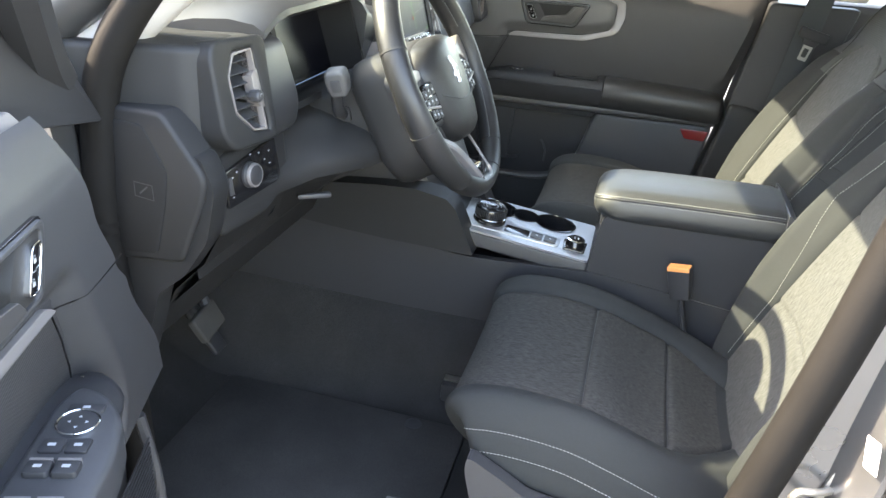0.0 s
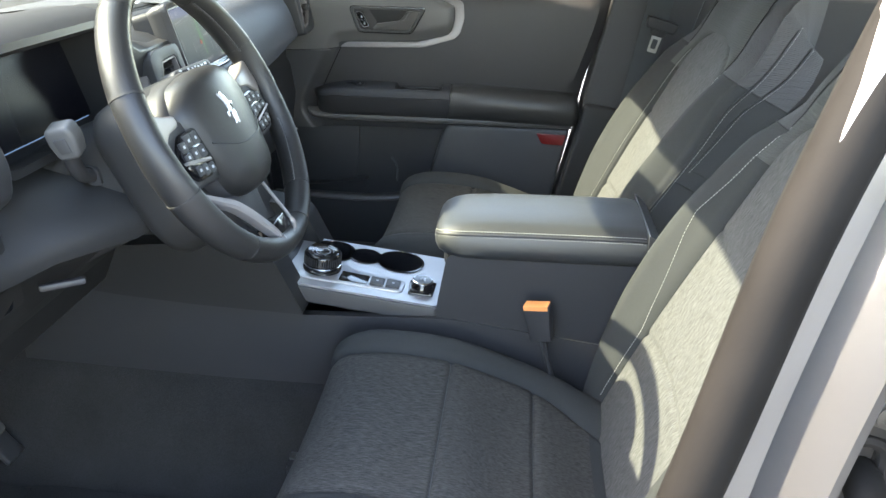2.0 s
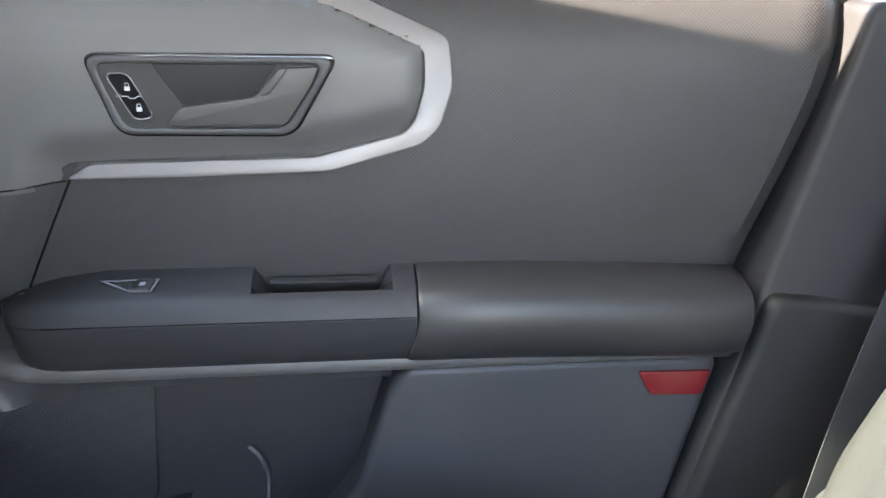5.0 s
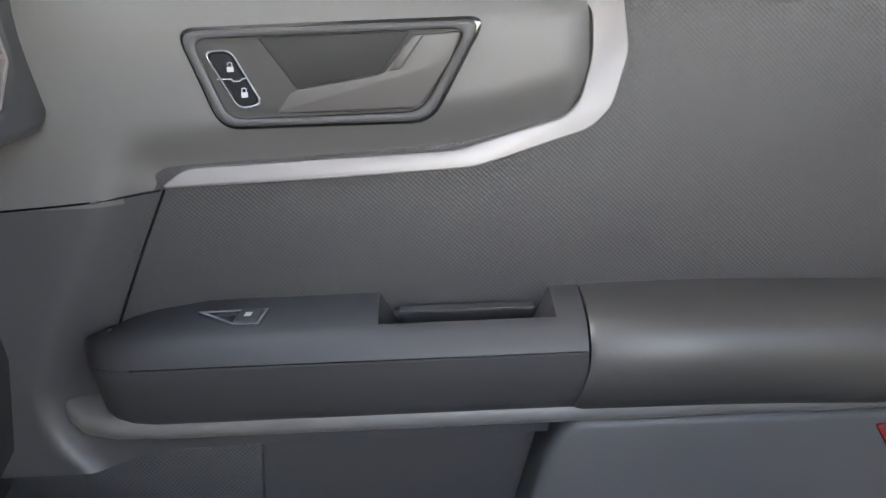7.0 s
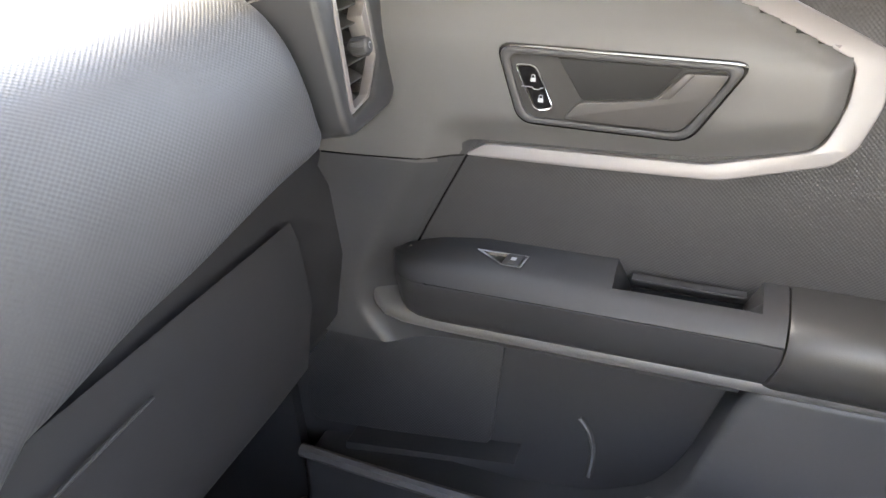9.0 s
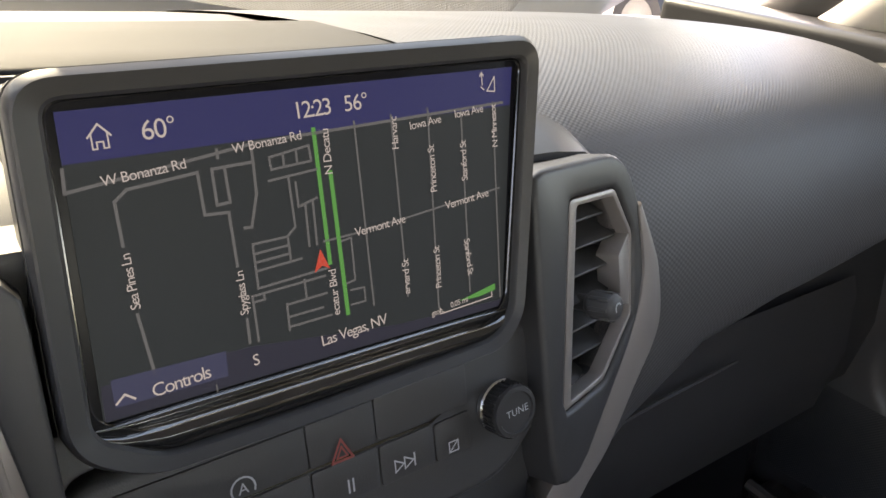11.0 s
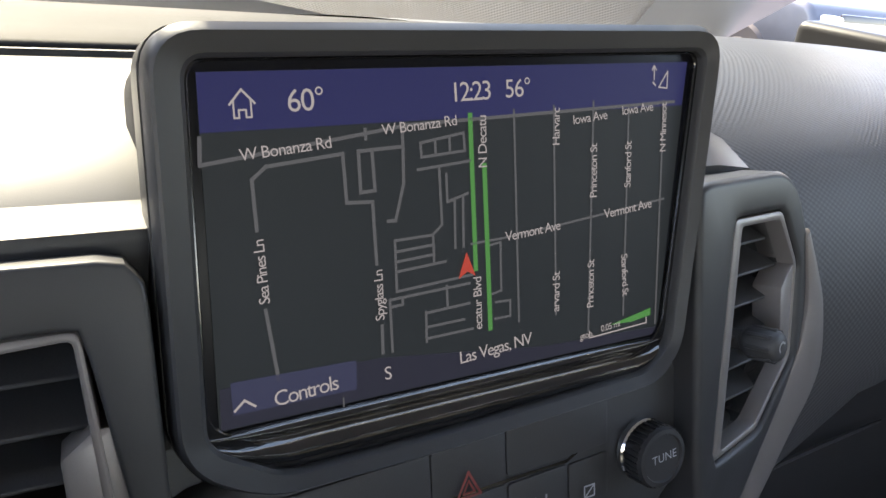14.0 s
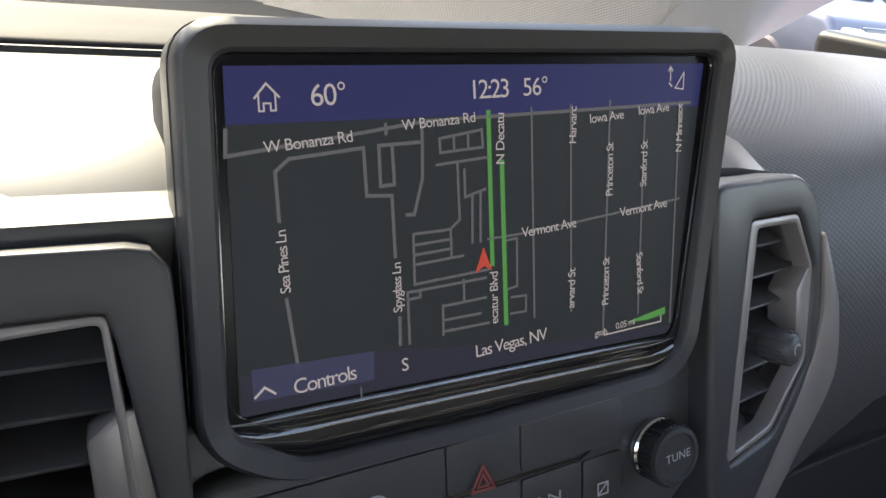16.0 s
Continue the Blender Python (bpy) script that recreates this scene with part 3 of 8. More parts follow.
def door(name, m, label, driver):
    d = thing(name, m @ Vector((-0.3, 0.78, 0.45)), label, "car door")

    def put(nm, bm, mat, parent=d, lab="", sharp=38.0):
        return part(nm, moved(bm, m), mat, parent, lab, sharp)

    # shell and outer skin
    outline = [(0.395, 1.185), (0.338, 0.93), (0.328, 0.85), (0.284, 0.63), (0.265, 0.47), (-0.47, 0.47), (-0.50, 0.60), (-0.497, 0.87), (-0.405, 1.03), (-0.405, 1.185)]
    put("shell", prism(rounded(outline, 0.02), -0.16, -0.045, DOOR, 0.012), PLASTIC_DARK)
    put("skin", prism(rounded([(u * 1.03, v * 1.005) for u, v in outline], 0.02), -0.185, -0.16, DOOR, 0.008), PAINT, lab="silver painted outer door skin")
    # upper trim: soft roll at the window ledge
    prof = ((0.90, -0.024), (0.93, -0.014), (0.97, -0.006), (1.01, 0.0), (1.05, 0.003), (1.09, 0.004), (1.12, 0.004), (1.14, 0.0025), (1.155, -0.001), (1.17, -0.007), (1.185, -0.015), (1.20, -0.027), (1.209, -0.040), (1.214, -0.06), (1.212, -0.10))

    def roll_back(v):
        """How far the ledge has rolled towards the glass at a height."""
        return min(0.0, lerp_table(prof, v)[0] - 0.0035) if v > 1.125 else 0.0

    rear = ((0.84, 0.328), (0.93, 0.340), (1.17, 0.397), (1.25, 0.42))
    rings = []
    for v, w in prof:
        xr = lerp_table(rear, v)[0]
        xf = lerp_table(((0.86, -0.47), (1.0, -0.392), (1.03, -0.368), (1.10, -0.330), (1.19, -0.300), (1.25, -0.290)) if driver else ((0.86, -0.47), (1.03, -0.385), (1.25, -0.385)), v)[0]
        rings.append([(u, v, w - 0.02 * max(0, (u - xr + 0.02) / 0.02) ** 2) for u in [xf + (xr - xf) * k / 30 for k in range(31)]])
    put("upper_trim", moved(loft(rings, False, False), DOOR), VINYL, lab="embossed charcoal vinyl upper trim")
    # raised smooth surround: a broad fold runs below the handle and down ahead of the armrest
    fold = smooth_path([(0.10, 1.092, 0), (0.02, 1.075, 0), (-0.07, 1.0575, 0), (-0.238, 1.0505, 0), (-0.256, 1.043, 0), (-0.273, 1.010, 0), (-0.309, 0.940, 0), (-0.324, 0.908, 0), (-0.325, 0.886, 0), (-0.312, 0.868, 0), (-0.28, 0.853, 0), (-0.10, 0.851, 0), (0.20, 0.851, 0), (0.6, 0.851, 0)], 5)

    def surround_w(u, v):
        best, inside = 1.0, 1
        for p, q in zip(fold, fold[1:]):
            ex, ey = q.x - p.x, q.y - p.y
            k = max(0.0, min(1.0, ((u - p.x) * ex + (v - p.y) * ey) / (ex * ex + ey * ey)))
            dx, dy = u - p.x - k * ex, v - p.y - k * ey
            r = math.hypot(dx, dy)
            if r < best:
                best, inside = r, 1 if ex * dy - ey * dx < 0 else -1
        r = best * inside
        base = lerp_table(prof, v)[0] - 0.0015 if v < 1.2 else -0.02
        if r < 0:
            return base + r * 1.5
        k = min(1.0, r / 0.037)
        edge = min(1.0, max(0.0, 1 - (0.024 - u - 2.4 * max(0.0, v - 1.146)) / 0.014))
        return base + (0.0195 + roll_back(v) - base) * k * k * (3 - 2 * k) - 0.0125 * edge ** 2

    us = [-0.49 + 0.0052 * k for k in range(103)]
    vs = [0.838 + 0.0056 * k for k in range(65)]

    def left_end(v):
        return lerp_table(((0.83, -0.488), (0.87, -0.480), (1.0, -0.400), (1.03, -0.375), (1.10, -0.336), (1.19, -0.304), (1.25, -0.295)) if driver else ((0.83, -0.488), (0.87, -0.480), (1.03, -0.392), (1.25, -0.390)), v)[0]

    # driver's surround takes darker plastic in place of the shade on that door
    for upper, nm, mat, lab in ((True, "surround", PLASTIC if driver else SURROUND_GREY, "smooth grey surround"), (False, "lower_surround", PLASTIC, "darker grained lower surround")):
        bm = bmesh.new()
        net = [[bm.verts.new((max(u, left_end(v)), v, surround_w(max(u, left_end(v)), v) - (0 if upper else 0.0006))) for u in us] for v in vs]
        for i in range(len(vs) - 1):
            for j in range(len(us) - 1):
                u, v = us[j], vs[i]
                if (v + 0.0028 > 1.033 + 0.004 * max(0, (u + 0.365) / 0.0735) ** 1.5 - 0.0006) != upper and u < -0.24 or (u >= -0.24 and upper != (v > 0.95)):
                    continue
                if u < left_end(v) - 0.008 or net[i][j].co.z < -0.06 or (u > 0.0235 - 2.4 * max(0, v - 1.146)) or v > 1.192:
                    continue
                bm.faces.new((net[i][j], net[i][j + 1], net[i + 1][j + 1], net[i + 1][j]))
        bmesh.ops.delete(bm, geom=[q for q in bm.verts if not q.link_faces], context="VERTS")
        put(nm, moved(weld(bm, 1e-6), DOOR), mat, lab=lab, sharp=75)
    put("panel_gap", tube([DOOR @ Vector((-0.2575 - 0.0545 * k / 8, 1.041 - 0.106 * k / 8, lerp_table(prof, 1.041 - 0.106 * k / 8)[0] + 0.0004)) for k in range(9)], 0.0011, 5), GLOSS_BLACK)
    put("surround_gap", tube([DOOR @ Vector((u, v, surround_w(u, v) + 0.0001)) for u, v in [(-0.390 + 0.0132 * k, 1.0335 + 0.0042 * (k / 7) ** 1.5) for k in range(11)]], 0.0008, 5), GLOSS_BLACK)
    # silver band
    o = [(-0.30, 1.201), (-0.20, 1.203), (-0.12, 1.203), (-0.041, 1.192), (0.003, 1.174), (0.046, 1.156), (0.0500, 1.118), (0.040, 1.084), (0.026, 1.0705), (-0.050, 1.0482), (-0.160, 1.0445), (-0.259, 1.0430)]
    i = [(-0.240, 1.0552), (-0.160, 1.0575), (-0.062, 1.0600), (0.011, 1.0795), (0.0195, 1.090), (0.0268, 1.118), (0.0262, 1.147), (-0.012, 1.164), (-0.050, 1.1790), (-0.12, 1.189), (-0.20, 1.190), (-0.30, 1.188)]
    band = prism(rounded(o + i, 0.007, 4), -0.03, 0.0090, None, 0.003, 3)
    for vert in band.verts:
        vert.co.z += roll_back(vert.co.y)
    put("trim_band", moved(band, DOOR), SATIN_SILVER, lab="satin silver band")
    HD = DOOR @ Matrix.Translation((0, 0, 0.0040))
    # handle
    hb = [(-0.229, 1.142), (-0.043, 1.142), (-0.078, 1.082), (-0.209, 1.083)]
    hi = [(-0.221, 1.137), (-0.053, 1.137), (-0.083, 1.088), (-0.203, 1.088)]
    handle = put("door_handle", prism(rounded(hb, 0.012, 5), 0.0, 0.0205, HD, 0.002, 2, hole=rounded(hi, 0.010, 5)), PLASTIC, lab="charcoal handle bezel")
    put("bezel_gap", prism(rounded([(-0.2315, 1.1440), (-0.0395, 1.1440), (-0.0765, 1.0800), (-0.2100, 1.0810)], 0.013, 5), 0.0, 0.0172, HD, 0.0008), GLOSS_BLACK, handle)
    put("dish", prism(rounded([(-0.224, 1.139), (-0.05, 1.139), (-0.081, 1.085), (-0.205, 1.085)], 0.012, 5), 0.0, 0.0178, HD), RUBBER, handle)
    put("dish_panel", prism(rounded([(-0.181, 1.1365), (-0.088, 1.1365), (-0.107, 1.1120), (-0.160, 1.1050)], 0.002, 2), 0.012, 0.0186, HD, 0.0008), PLASTIC_DULL_SHADED, handle)
    put("lever", prism(rounded([(-0.173, 1.0905), (-0.162, 1.104), (-0.105, 1.112), (-0.087, 1.134), (-0.056, 1.1355), (-0.064, 1.118), (-0.084, 1.0905)], 0.004, 3), 0.014, 0.0235, HD, 0.004, 3), LEVER_GREY, handle, "grey-brown pull lever")
    put("lever_cap", prism(rounded([(-0.103, 1.114), (-0.086, 1.1345), (-0.079, 1.1345), (-0.095, 1.114)], 0.002, 2), 0.020, 0.0250, HD, 0.001), LEVER_GREY, handle)
    lk = rounded([(-0.2145, 1.130), (-0.197, 1.1305), (-0.180, 1.096), (-0.196, 1.0935)], 0.006, 4)
    lki = rounded([(-0.2128, 1.1287), (-0.1978, 1.1290), (-0.1820, 1.0970), (-0.1955, 1.0950)], 0.005, 4)
    lock = put("lock_switch", prism(lk, 0.012, 0.0225, HD, 0.0008, 1, hole=lki), CHROME, handle, "chrome-edged lock switch")
    put("lock_button", prism(lki, 0.012, 0.0215, HD, 0.001, 1), GLOSS_BLACK, handle)
    put("lock_seam", line([(-0.2070, 1.1128), (-0.1985, 1.1126), (-0.1975, 1.1112), (-0.1935, 1.1112), (-0.1915, 1.1126), (-0.1885, 1.1126)], 0.0006, HD, 0.0218), PRINT, handle)
    mk = []
    for cu, cv, shut in ((-0.1985, 1.1195, 0), (-0.1915, 1.1038, 1)):
        mk.append(prism([(cu - 0.0020, cv - 0.0026), (cu + 0.0020, cv - 0.0026), (cu + 0.0020, cv + 0.0005), (cu - 0.0020, cv + 0.0005)], 0.0216, 0.0219, HD))
        mk.append(line([(cu - 0.0013, cv + (0.0005 if shut else 0.0016)), (cu - 0.0013, cv + 0.0025), (cu - 0.0006, cv + 0.0030), (cu + 0.0006, cv + 0.0030), (cu + 0.0013, cv + 0.0025), (cu + 0.0013, cv + 0.0005)], 0.0006, HD, 0.0219))
    put("symbol", merge(*mk), PRINT_PALE, handle)
    # armrest, two lengths; the first has a pull cup in its top
    rings = []
    for u, k, cup in ((-0.327, 0.10, 0), (-0.324, 0.40, 0), (-0.318, 0.66, 0), (-0.309, 0.84, 0), (-0.297, 0.95, 0), (-0.280, 1, 0), (-0.24, 1, 0), (-0.2, 1, 0), (-0.122, 1, 0), (-0.119, 1, 0), (-0.106, 1, 1), (-0.104, 1, 1), (-0.012, 1, 1), (-0.010, 1, 1), (0.001, 1, 0), (0.004, 1, 0), (0.0205, 1, 0)):
        ease = max(0.0, min(1.0, (-0.235 - u) / 0.075))
        drop = 0.014 * ease ** 1.6
        top = [(-0.02, 0.958 - drop), (0.004, 0.957 - drop), (0.018, 0.9525 - drop * 0.55), (0.0285, 0.9480 - drop * 0.25)] if not cup else [(-0.02, 0.930), (0.004, 0.930), (0.0215, 0.9300), (0.0265, 0.9475)]
        sec = top + [(0.0315, 0.9458 - drop * 0.2), (0.0345, 0.9432 - drop * 0.15), (0.0370, 0.9400 - drop * 0.1), (0.0425, 0.9310), (0.0430, 0.9288), (0.0408, 0.9278), (0.0425, 0.9264), (0.0405, 0.915), (0.0355, 0.900), (0.0290, 0.886), (0.0245, 0.8790), (0.021, 0.8765), (-0.02, 0.875)]
        rings.append([(u - 0.010 * max(0.0, (z - 0.90) / 0.05) * (1 - k) if k < 1 else u, 0.908 + (z - 0.908) * (0.55 + 0.45 * k), (w + 0.02) * k - 0.02) for w, z in sec])
    arm = put("armrest", moved(loft(rings), DOOR), PLASTIC_DARK, lab="charcoal plastic door armrest with pull cup", sharp=26)
    rings = []
    for u, k in ((0.0225, 0.95), (0.0265, 1.0), (0.12, 1.0), (0.25, 0.98), (0.312, 0.95), (0.330, 0.85), (0.338, 0.6)):
        sec = [(-0.02, 0.959), (0.006, 0.9575), (0.020, 0.9530), (0.0300, 0.9480), (0.0355, 0.9440), (0.0395, 0.9385), (0.0440, 0.928), (0.0450, 0.915), (0.0425, 0.901), (0.0370, 0.889), (0.0300, 0.879), (0.020, 0.875), (-0.02, 0.873)]
        rings.append([(u - 0.011 * max(0, (0.92 - z) / 0.05) * max(0, (0.06 - u) / 0.04), 0.905 + (z - 0.905) * (0.3 + 0.7 * k) - 0.010 * max(0, (u - 0.1) / 0.24), w * k) for w, z in sec])
    put("armrest_pad", moved(loft(rings), DOOR), DOOR_PAD, lab="padded dark vinyl armrest")
    put("armrest_seam", tube([DOOR @ Vector((u, 0.9279, 0.0411)) for u in (-0.284, -0.2, -0.1, 0.0, 0.020)], 0.0009, 5), GLOSS_BLACK, arm)
    put("cup_liner", prism([(-0.105, 0.928), (-0.011, 0.928), (-0.011, 0.9335), (-0.105, 0.9335)], -0.006, 0.0215, DOOR), GLOSS_BLACK, arm)
    put("cup_edge", prism([(-0.105, 0.9470), (-0.011, 0.9465), (-0.011, 0.9480), (-0.105, 0.9485)], -0.004, 0.0065, DOOR), PLASTIC_SMOOTH, arm)
    if not driver:
        # window switch in its chrome wedge
        top = DOOR @ Matrix.Translation((0, 0.9518, 0.019)) @ Matrix.Rotation(radians(-68), 4, "X")
        put("switch_frame", prism([(-0.243, 0.0065), (-0.194, 0.0075), (-0.199, -0.0075), (-0.216, -0.0075)], 0, 0.0034, top, 0, 1, hole=[(-0.236, 0.0050), (-0.196, 0.0060), (-0.2005, -0.0062), (-0.2155, -0.0062)]), CHROME, arm, "chrome wedge round the window switch")
        put("switch_well", prism([(-0.238, 0.0056), (-0.2145, 0.0060), (-0.218, -0.0062), (-0.2165, -0.0066)], 0, 0.0015, top), GLOSS_BLACK, arm)
        put("window_switch", prism(rounded([(-0.2125, 0.0056), (-0.197, 0.0058), (-0.2010, -0.0058), (-0.2165, -0.0058)], 0.001, 2), 0, 0.0052, top, 0.001), PLASTIC_DARK, arm)
        put("switch_symbol", prism([(-0.2085, 0.0018), (-0.2040, 0.0018), (-0.2050, -0.0016), (-0.2095, -0.0016)], 0.0052, 0.0055, top), PRINT, arm)
    # ledge below the armrest and the lower panel with its map pocket
    rings = []
    for u, sink, up in ((-0.356, 0.022, 0.018), (-0.348, 0.012, 0.010), (-0.335, 0.004, 0.004), (-0.315, 0.001, 0.001), (-0.28, 0, 0), (0.0, 0, 0), (0.326, 0, 0)):
        rings.append([(u, v + up, w - sink) for v, w in ((0.880, -0.05), (0.880, 0.014), (0.8775, 0.0185), (0.8735, 0.0205), (0.8690, 0.0205), (0.8640, 0.0180), (0.8600, 0.0125), (0.8575, 0.004), (0.8575, -0.05))])
    put("ledge", moved(loft(rings), DOOR), SURROUND_GREY, sharp=60)
    low = [(0.014, 0.8585), (0.325, 0.8585), (0.280, 0.63), (0.262, 0.48), (-0.45, 0.48), (-0.45, 0.645), (-0.20, 0.640), (-0.115, 0.650), (-0.058, 0.680), (-0.033, 0.722), (-0.014, 0.786), (0.000, 0.838)]
    put("lower_panel", prism(rounded(low, 0.02, 4), -0.045, 0.006, DOOR, 0.010, 3), PLASTIC)
    put("pocket_lip", tube([DOOR @ Vector(p) for p in smooth_path([(-0.45, 0.652, 0.006), (-0.3, 0.648, 0.012), (-0.18, 0.648, 0.014), (-0.10, 0.66, 0.012), (-0.055, 0.70, 0.006)], 6)], 0.008, 8), SURROUND_GREY)
    put("sill_lip", tube([DOOR @ Vector(p) for p in smooth_path([(-0.462, 0.560, -0.004), (-0.445, 0.530, 0.003), (-0.41, 0.516, 0.006), (-0.30, 0.511, 0.007), (0.0, 0.508, 0.007), (0.255, 0.506, 0.005)], 6)], 0.0065, 8), PLASTIC)
    put("pocket_back", prism(rounded([(-0.49, 0.62), (0.01, 0.62), (0.02, 0.865), (-0.49, 0.865)], 0.02), -0.06, -0.044, DOOR), PLASTIC_DARK)
    put("pocket_rib", tube([DOOR @ Vector(p) for p in smooth_path([(-0.140, 0.748, -0.04), (-0.128, 0.735, -0.036), (-0.122, 0.715, -0.03), (-0.122, 0.69, -0.02)], 5)], 0.003, 6), PLASTIC)
    put("pocket_floor", prism(rounded([(-0.40, 0.665), (-0.20, 0.692), (-0.205, 0.685), (-0.40, 0.655)], 0.002), -0.045, -0.01, DOOR), PLASTIC_DARK)
    if driver:
        grille = [box(-0.43, -0.33, -0.0008, 0.0008, 0.50 + 0.007 * k, 0.5028 + 0.007 * k, 0) for k in range(40)]
        g = merge(*grille)
        put("speaker_grille", moved(g, Matrix.Translation((0, 0.71 - 0.012, 0.0))), PLASTIC_SMOOTH, lab="ribbed speaker grille")
        put("speaker_frame", tube([DOOR @ Vector(p) for p in smooth_path([(-0.44, 0.80, 0.0), (-0.445, 0.7, 0.012), (-0.44, 0.6, 0.014), (-0.43, 0.49, 0.012)], 6)], 0.007, 8), PLASTIC)
    else:
        put("speaker_grille", prism(rounded([(-0.46, 0.66), (-0.235, 0.68), (-0.222, 0.85), (-0.46, 0.85)], 0.02), -0.044, -0.038, DOOR, 0.003), dimpled_black, lab="black perforated speaker grille")
    # door edge reflector, and two small screw caps
    put("reflector", prism(rounded([(0.240, 0.844), (0.315, 0.8425), (0.308, 0.8155), (0.255, 0.8175)], 0.004, 3), 0.0, 0.0085, DOOR, 0.002), RED_LENS, lab="red door reflector")
    put("screw_cap", moved(turned(knob_profile(0.0035, 0.004, 0.001), None, 10), DOOR @ Matrix.Translation((-0.3125, 0.9375, -0.004))), CHROME)
    put("panel_screw", moved(turned(knob_profile(0.0042, 0.006, 0.001), None, 10), DOOR @ Matrix.Translation((-0.396, 0.816, -0.036))), STEEL)
    # window frame over the door
    fr = [(-0.47, 1.19), (-0.40, 1.24), (-0.20, 1.42), (-0.10, 1.50), (0.1, 1.545), (0.36, 1.55), (0.42, 1.5), (0.40, 1.19)]
    path = [Vector((u, 0.765 - 0.33 * max(0, v - 1.19), v)) for u, v in fr]
    put("window_frame", tube(smooth_path(path, 5), 0.024, 8), PLASTIC_DARK, lab="black window frame")
    put("sail", prism(rounded([(-0.52, 1.10), (-0.36, 1.135), (-0.225, 1.195), (-0.225, 1.42), (-0.29, 1.42), (-0.42, 1.26)], 0.01), -0.06, -0.03, DOOR @ Matrix.Rotation(radians(-10), 4, "X") @ Matrix.Translation((0, 0.02, 0.2)), 0.006), PLASTIC_DARK, lab="black mirror corner cover")
    return d, put, arm


dimpled_black = dimpled(material("black perforated plastic", (0.028, 0.028, 0.030), 0.6, vary=0.1, spec=0.3), 0.004, 0.4, 0.0006)
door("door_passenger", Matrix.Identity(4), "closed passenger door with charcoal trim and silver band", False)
HINGE = Matrix.Translation((-0.493, -0.801, 0))
OPEN = HINGE @ Matrix.Rotation(radians(-71.15), 4, "Z") @ HINGE.inverted() @ Matrix.Diagonal((1, -1, 1, 1))
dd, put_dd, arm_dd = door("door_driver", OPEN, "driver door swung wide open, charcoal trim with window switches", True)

# switch pack on the driver's armrest: u along the armrest, v towards the glass
PACK = Matrix(((1, 0, 0, -0.19), (0, 1, 0, 0.680), (0, 0, 1, 0.958), (0, 0, 0, 1)))
pack = put_dd("switch_pack", prism(rounded([(-0.078, 0.015), (-0.05, 0.026), (0.14, 0.028), (0.14, -0.040), (0.02, -0.044), (-0.030, -0.036), (-0.064, -0.012)], 0.016, 5), -0.03, 0.006, PACK, 0.006, 3), PLASTIC, dd, "charcoal switch pack")
ring = [(0.0175 * math.cos(a), 0.0175 * math.sin(a)) for a in (2 * math.pi * k / 28 for k in range(28))]
put_dd("mirror_ring", prism([(u - 0.019, v - 0.003) for u, v in ring], 0.004, 0.0098, PACK, 0.0008, 1, hole=[(u * 0.91 - 0.019, v * 0.91 - 0.003) for u, v in ring]), CHROME, pack)
put_dd("mirror_pad", prism([(u * 0.9 - 0.019, v * 0.9 - 0.003) for u, v in ring], 0.004, 0.0088, PACK, 0.001), PLASTIC_DARK, pack)
ar = []
for k in range(4):
    a = k * math.pi / 2
    ca, sa = math.cos(a), math.sin(a)
    ar.append(prism([(-0.019 + ca * p - sa * q, -0.003 + sa * p + ca * q) for p, q in ((0.0085, 0), (0.0060, 0.0016), (0.0060, -0.0016))], 0.0088, 0.0091, PACK))
put_dd("arrow", merge(*ar), PRINT, pack)
for u0, u1, v0, v1 in ((-0.045, -0.034, -0.018, 0.012), (0.001, 0.018, -0.022, -0.004), (0.001, 0.018, -0.002, 0.016), (0.030, 0.046, -0.024, -0.005), (0.030, 0.046, -0.003, 0.016), (0.072, 0.088, -0.026, -0.006), (0.072, 0.088, -0.003, 0.017)):
    big = u0 > 0.025
    b = put_dd("window_button" if big else "mirror_button", prism(rounded([(u0, v0), (u1, v0), (u1, v1), (u0, v1)], 0.003, 3), 0.003, 0.0115 if big else 0.0085, PACK, 0.002 if big else 0.001), PLASTIC_DARK, pack)
    cu, cv = (u0 + u1) / 2, (v0 + v1) / 2
    put_dd("mark", prism([(cu - 0.0016, cv - 0.003), (cu + 0.0016, cv - 0.003), (cu + 0.0016, cv + 0.003), (cu - 0.0016, cv + 0.003)], 0.0086, 0.0119 if big else 0.0089, PACK), PRINT, pack)
    if big:
        put_dd("button_edge", prism([(u0 - 0.001, v0 + 0.001), (u0 + 0.0015, v0 + 0.001), (u0 + 0.0015, v1 - 0.001), (u0 - 0.001, v1 - 0.001)], 0.006, 0.0118, PACK), SATIN_SILVER, pack)


# ---- dashboard ----
FACE = frame_matrix((-0.314, 0, 1.125), (0, 0.9996, 0.027), (-0.274, 0, 0.962))   # u to the passenger, v up the leaning face, w towards the seats
SIDE = Matrix(((1, 0, 0, 0), (0, 0, 1, 0), (0, 1, 0, 0), (0, 0, 0, 1)))             # u = x, v = z, w = y
PLAN = Matrix.Identity(4)                                                            # u = x, v = y, w = z
dash = thing("dashboard", (-0.6, 0, 0.9), "charcoal plastic and vinyl dashboard, sun on its top", "dashboard")

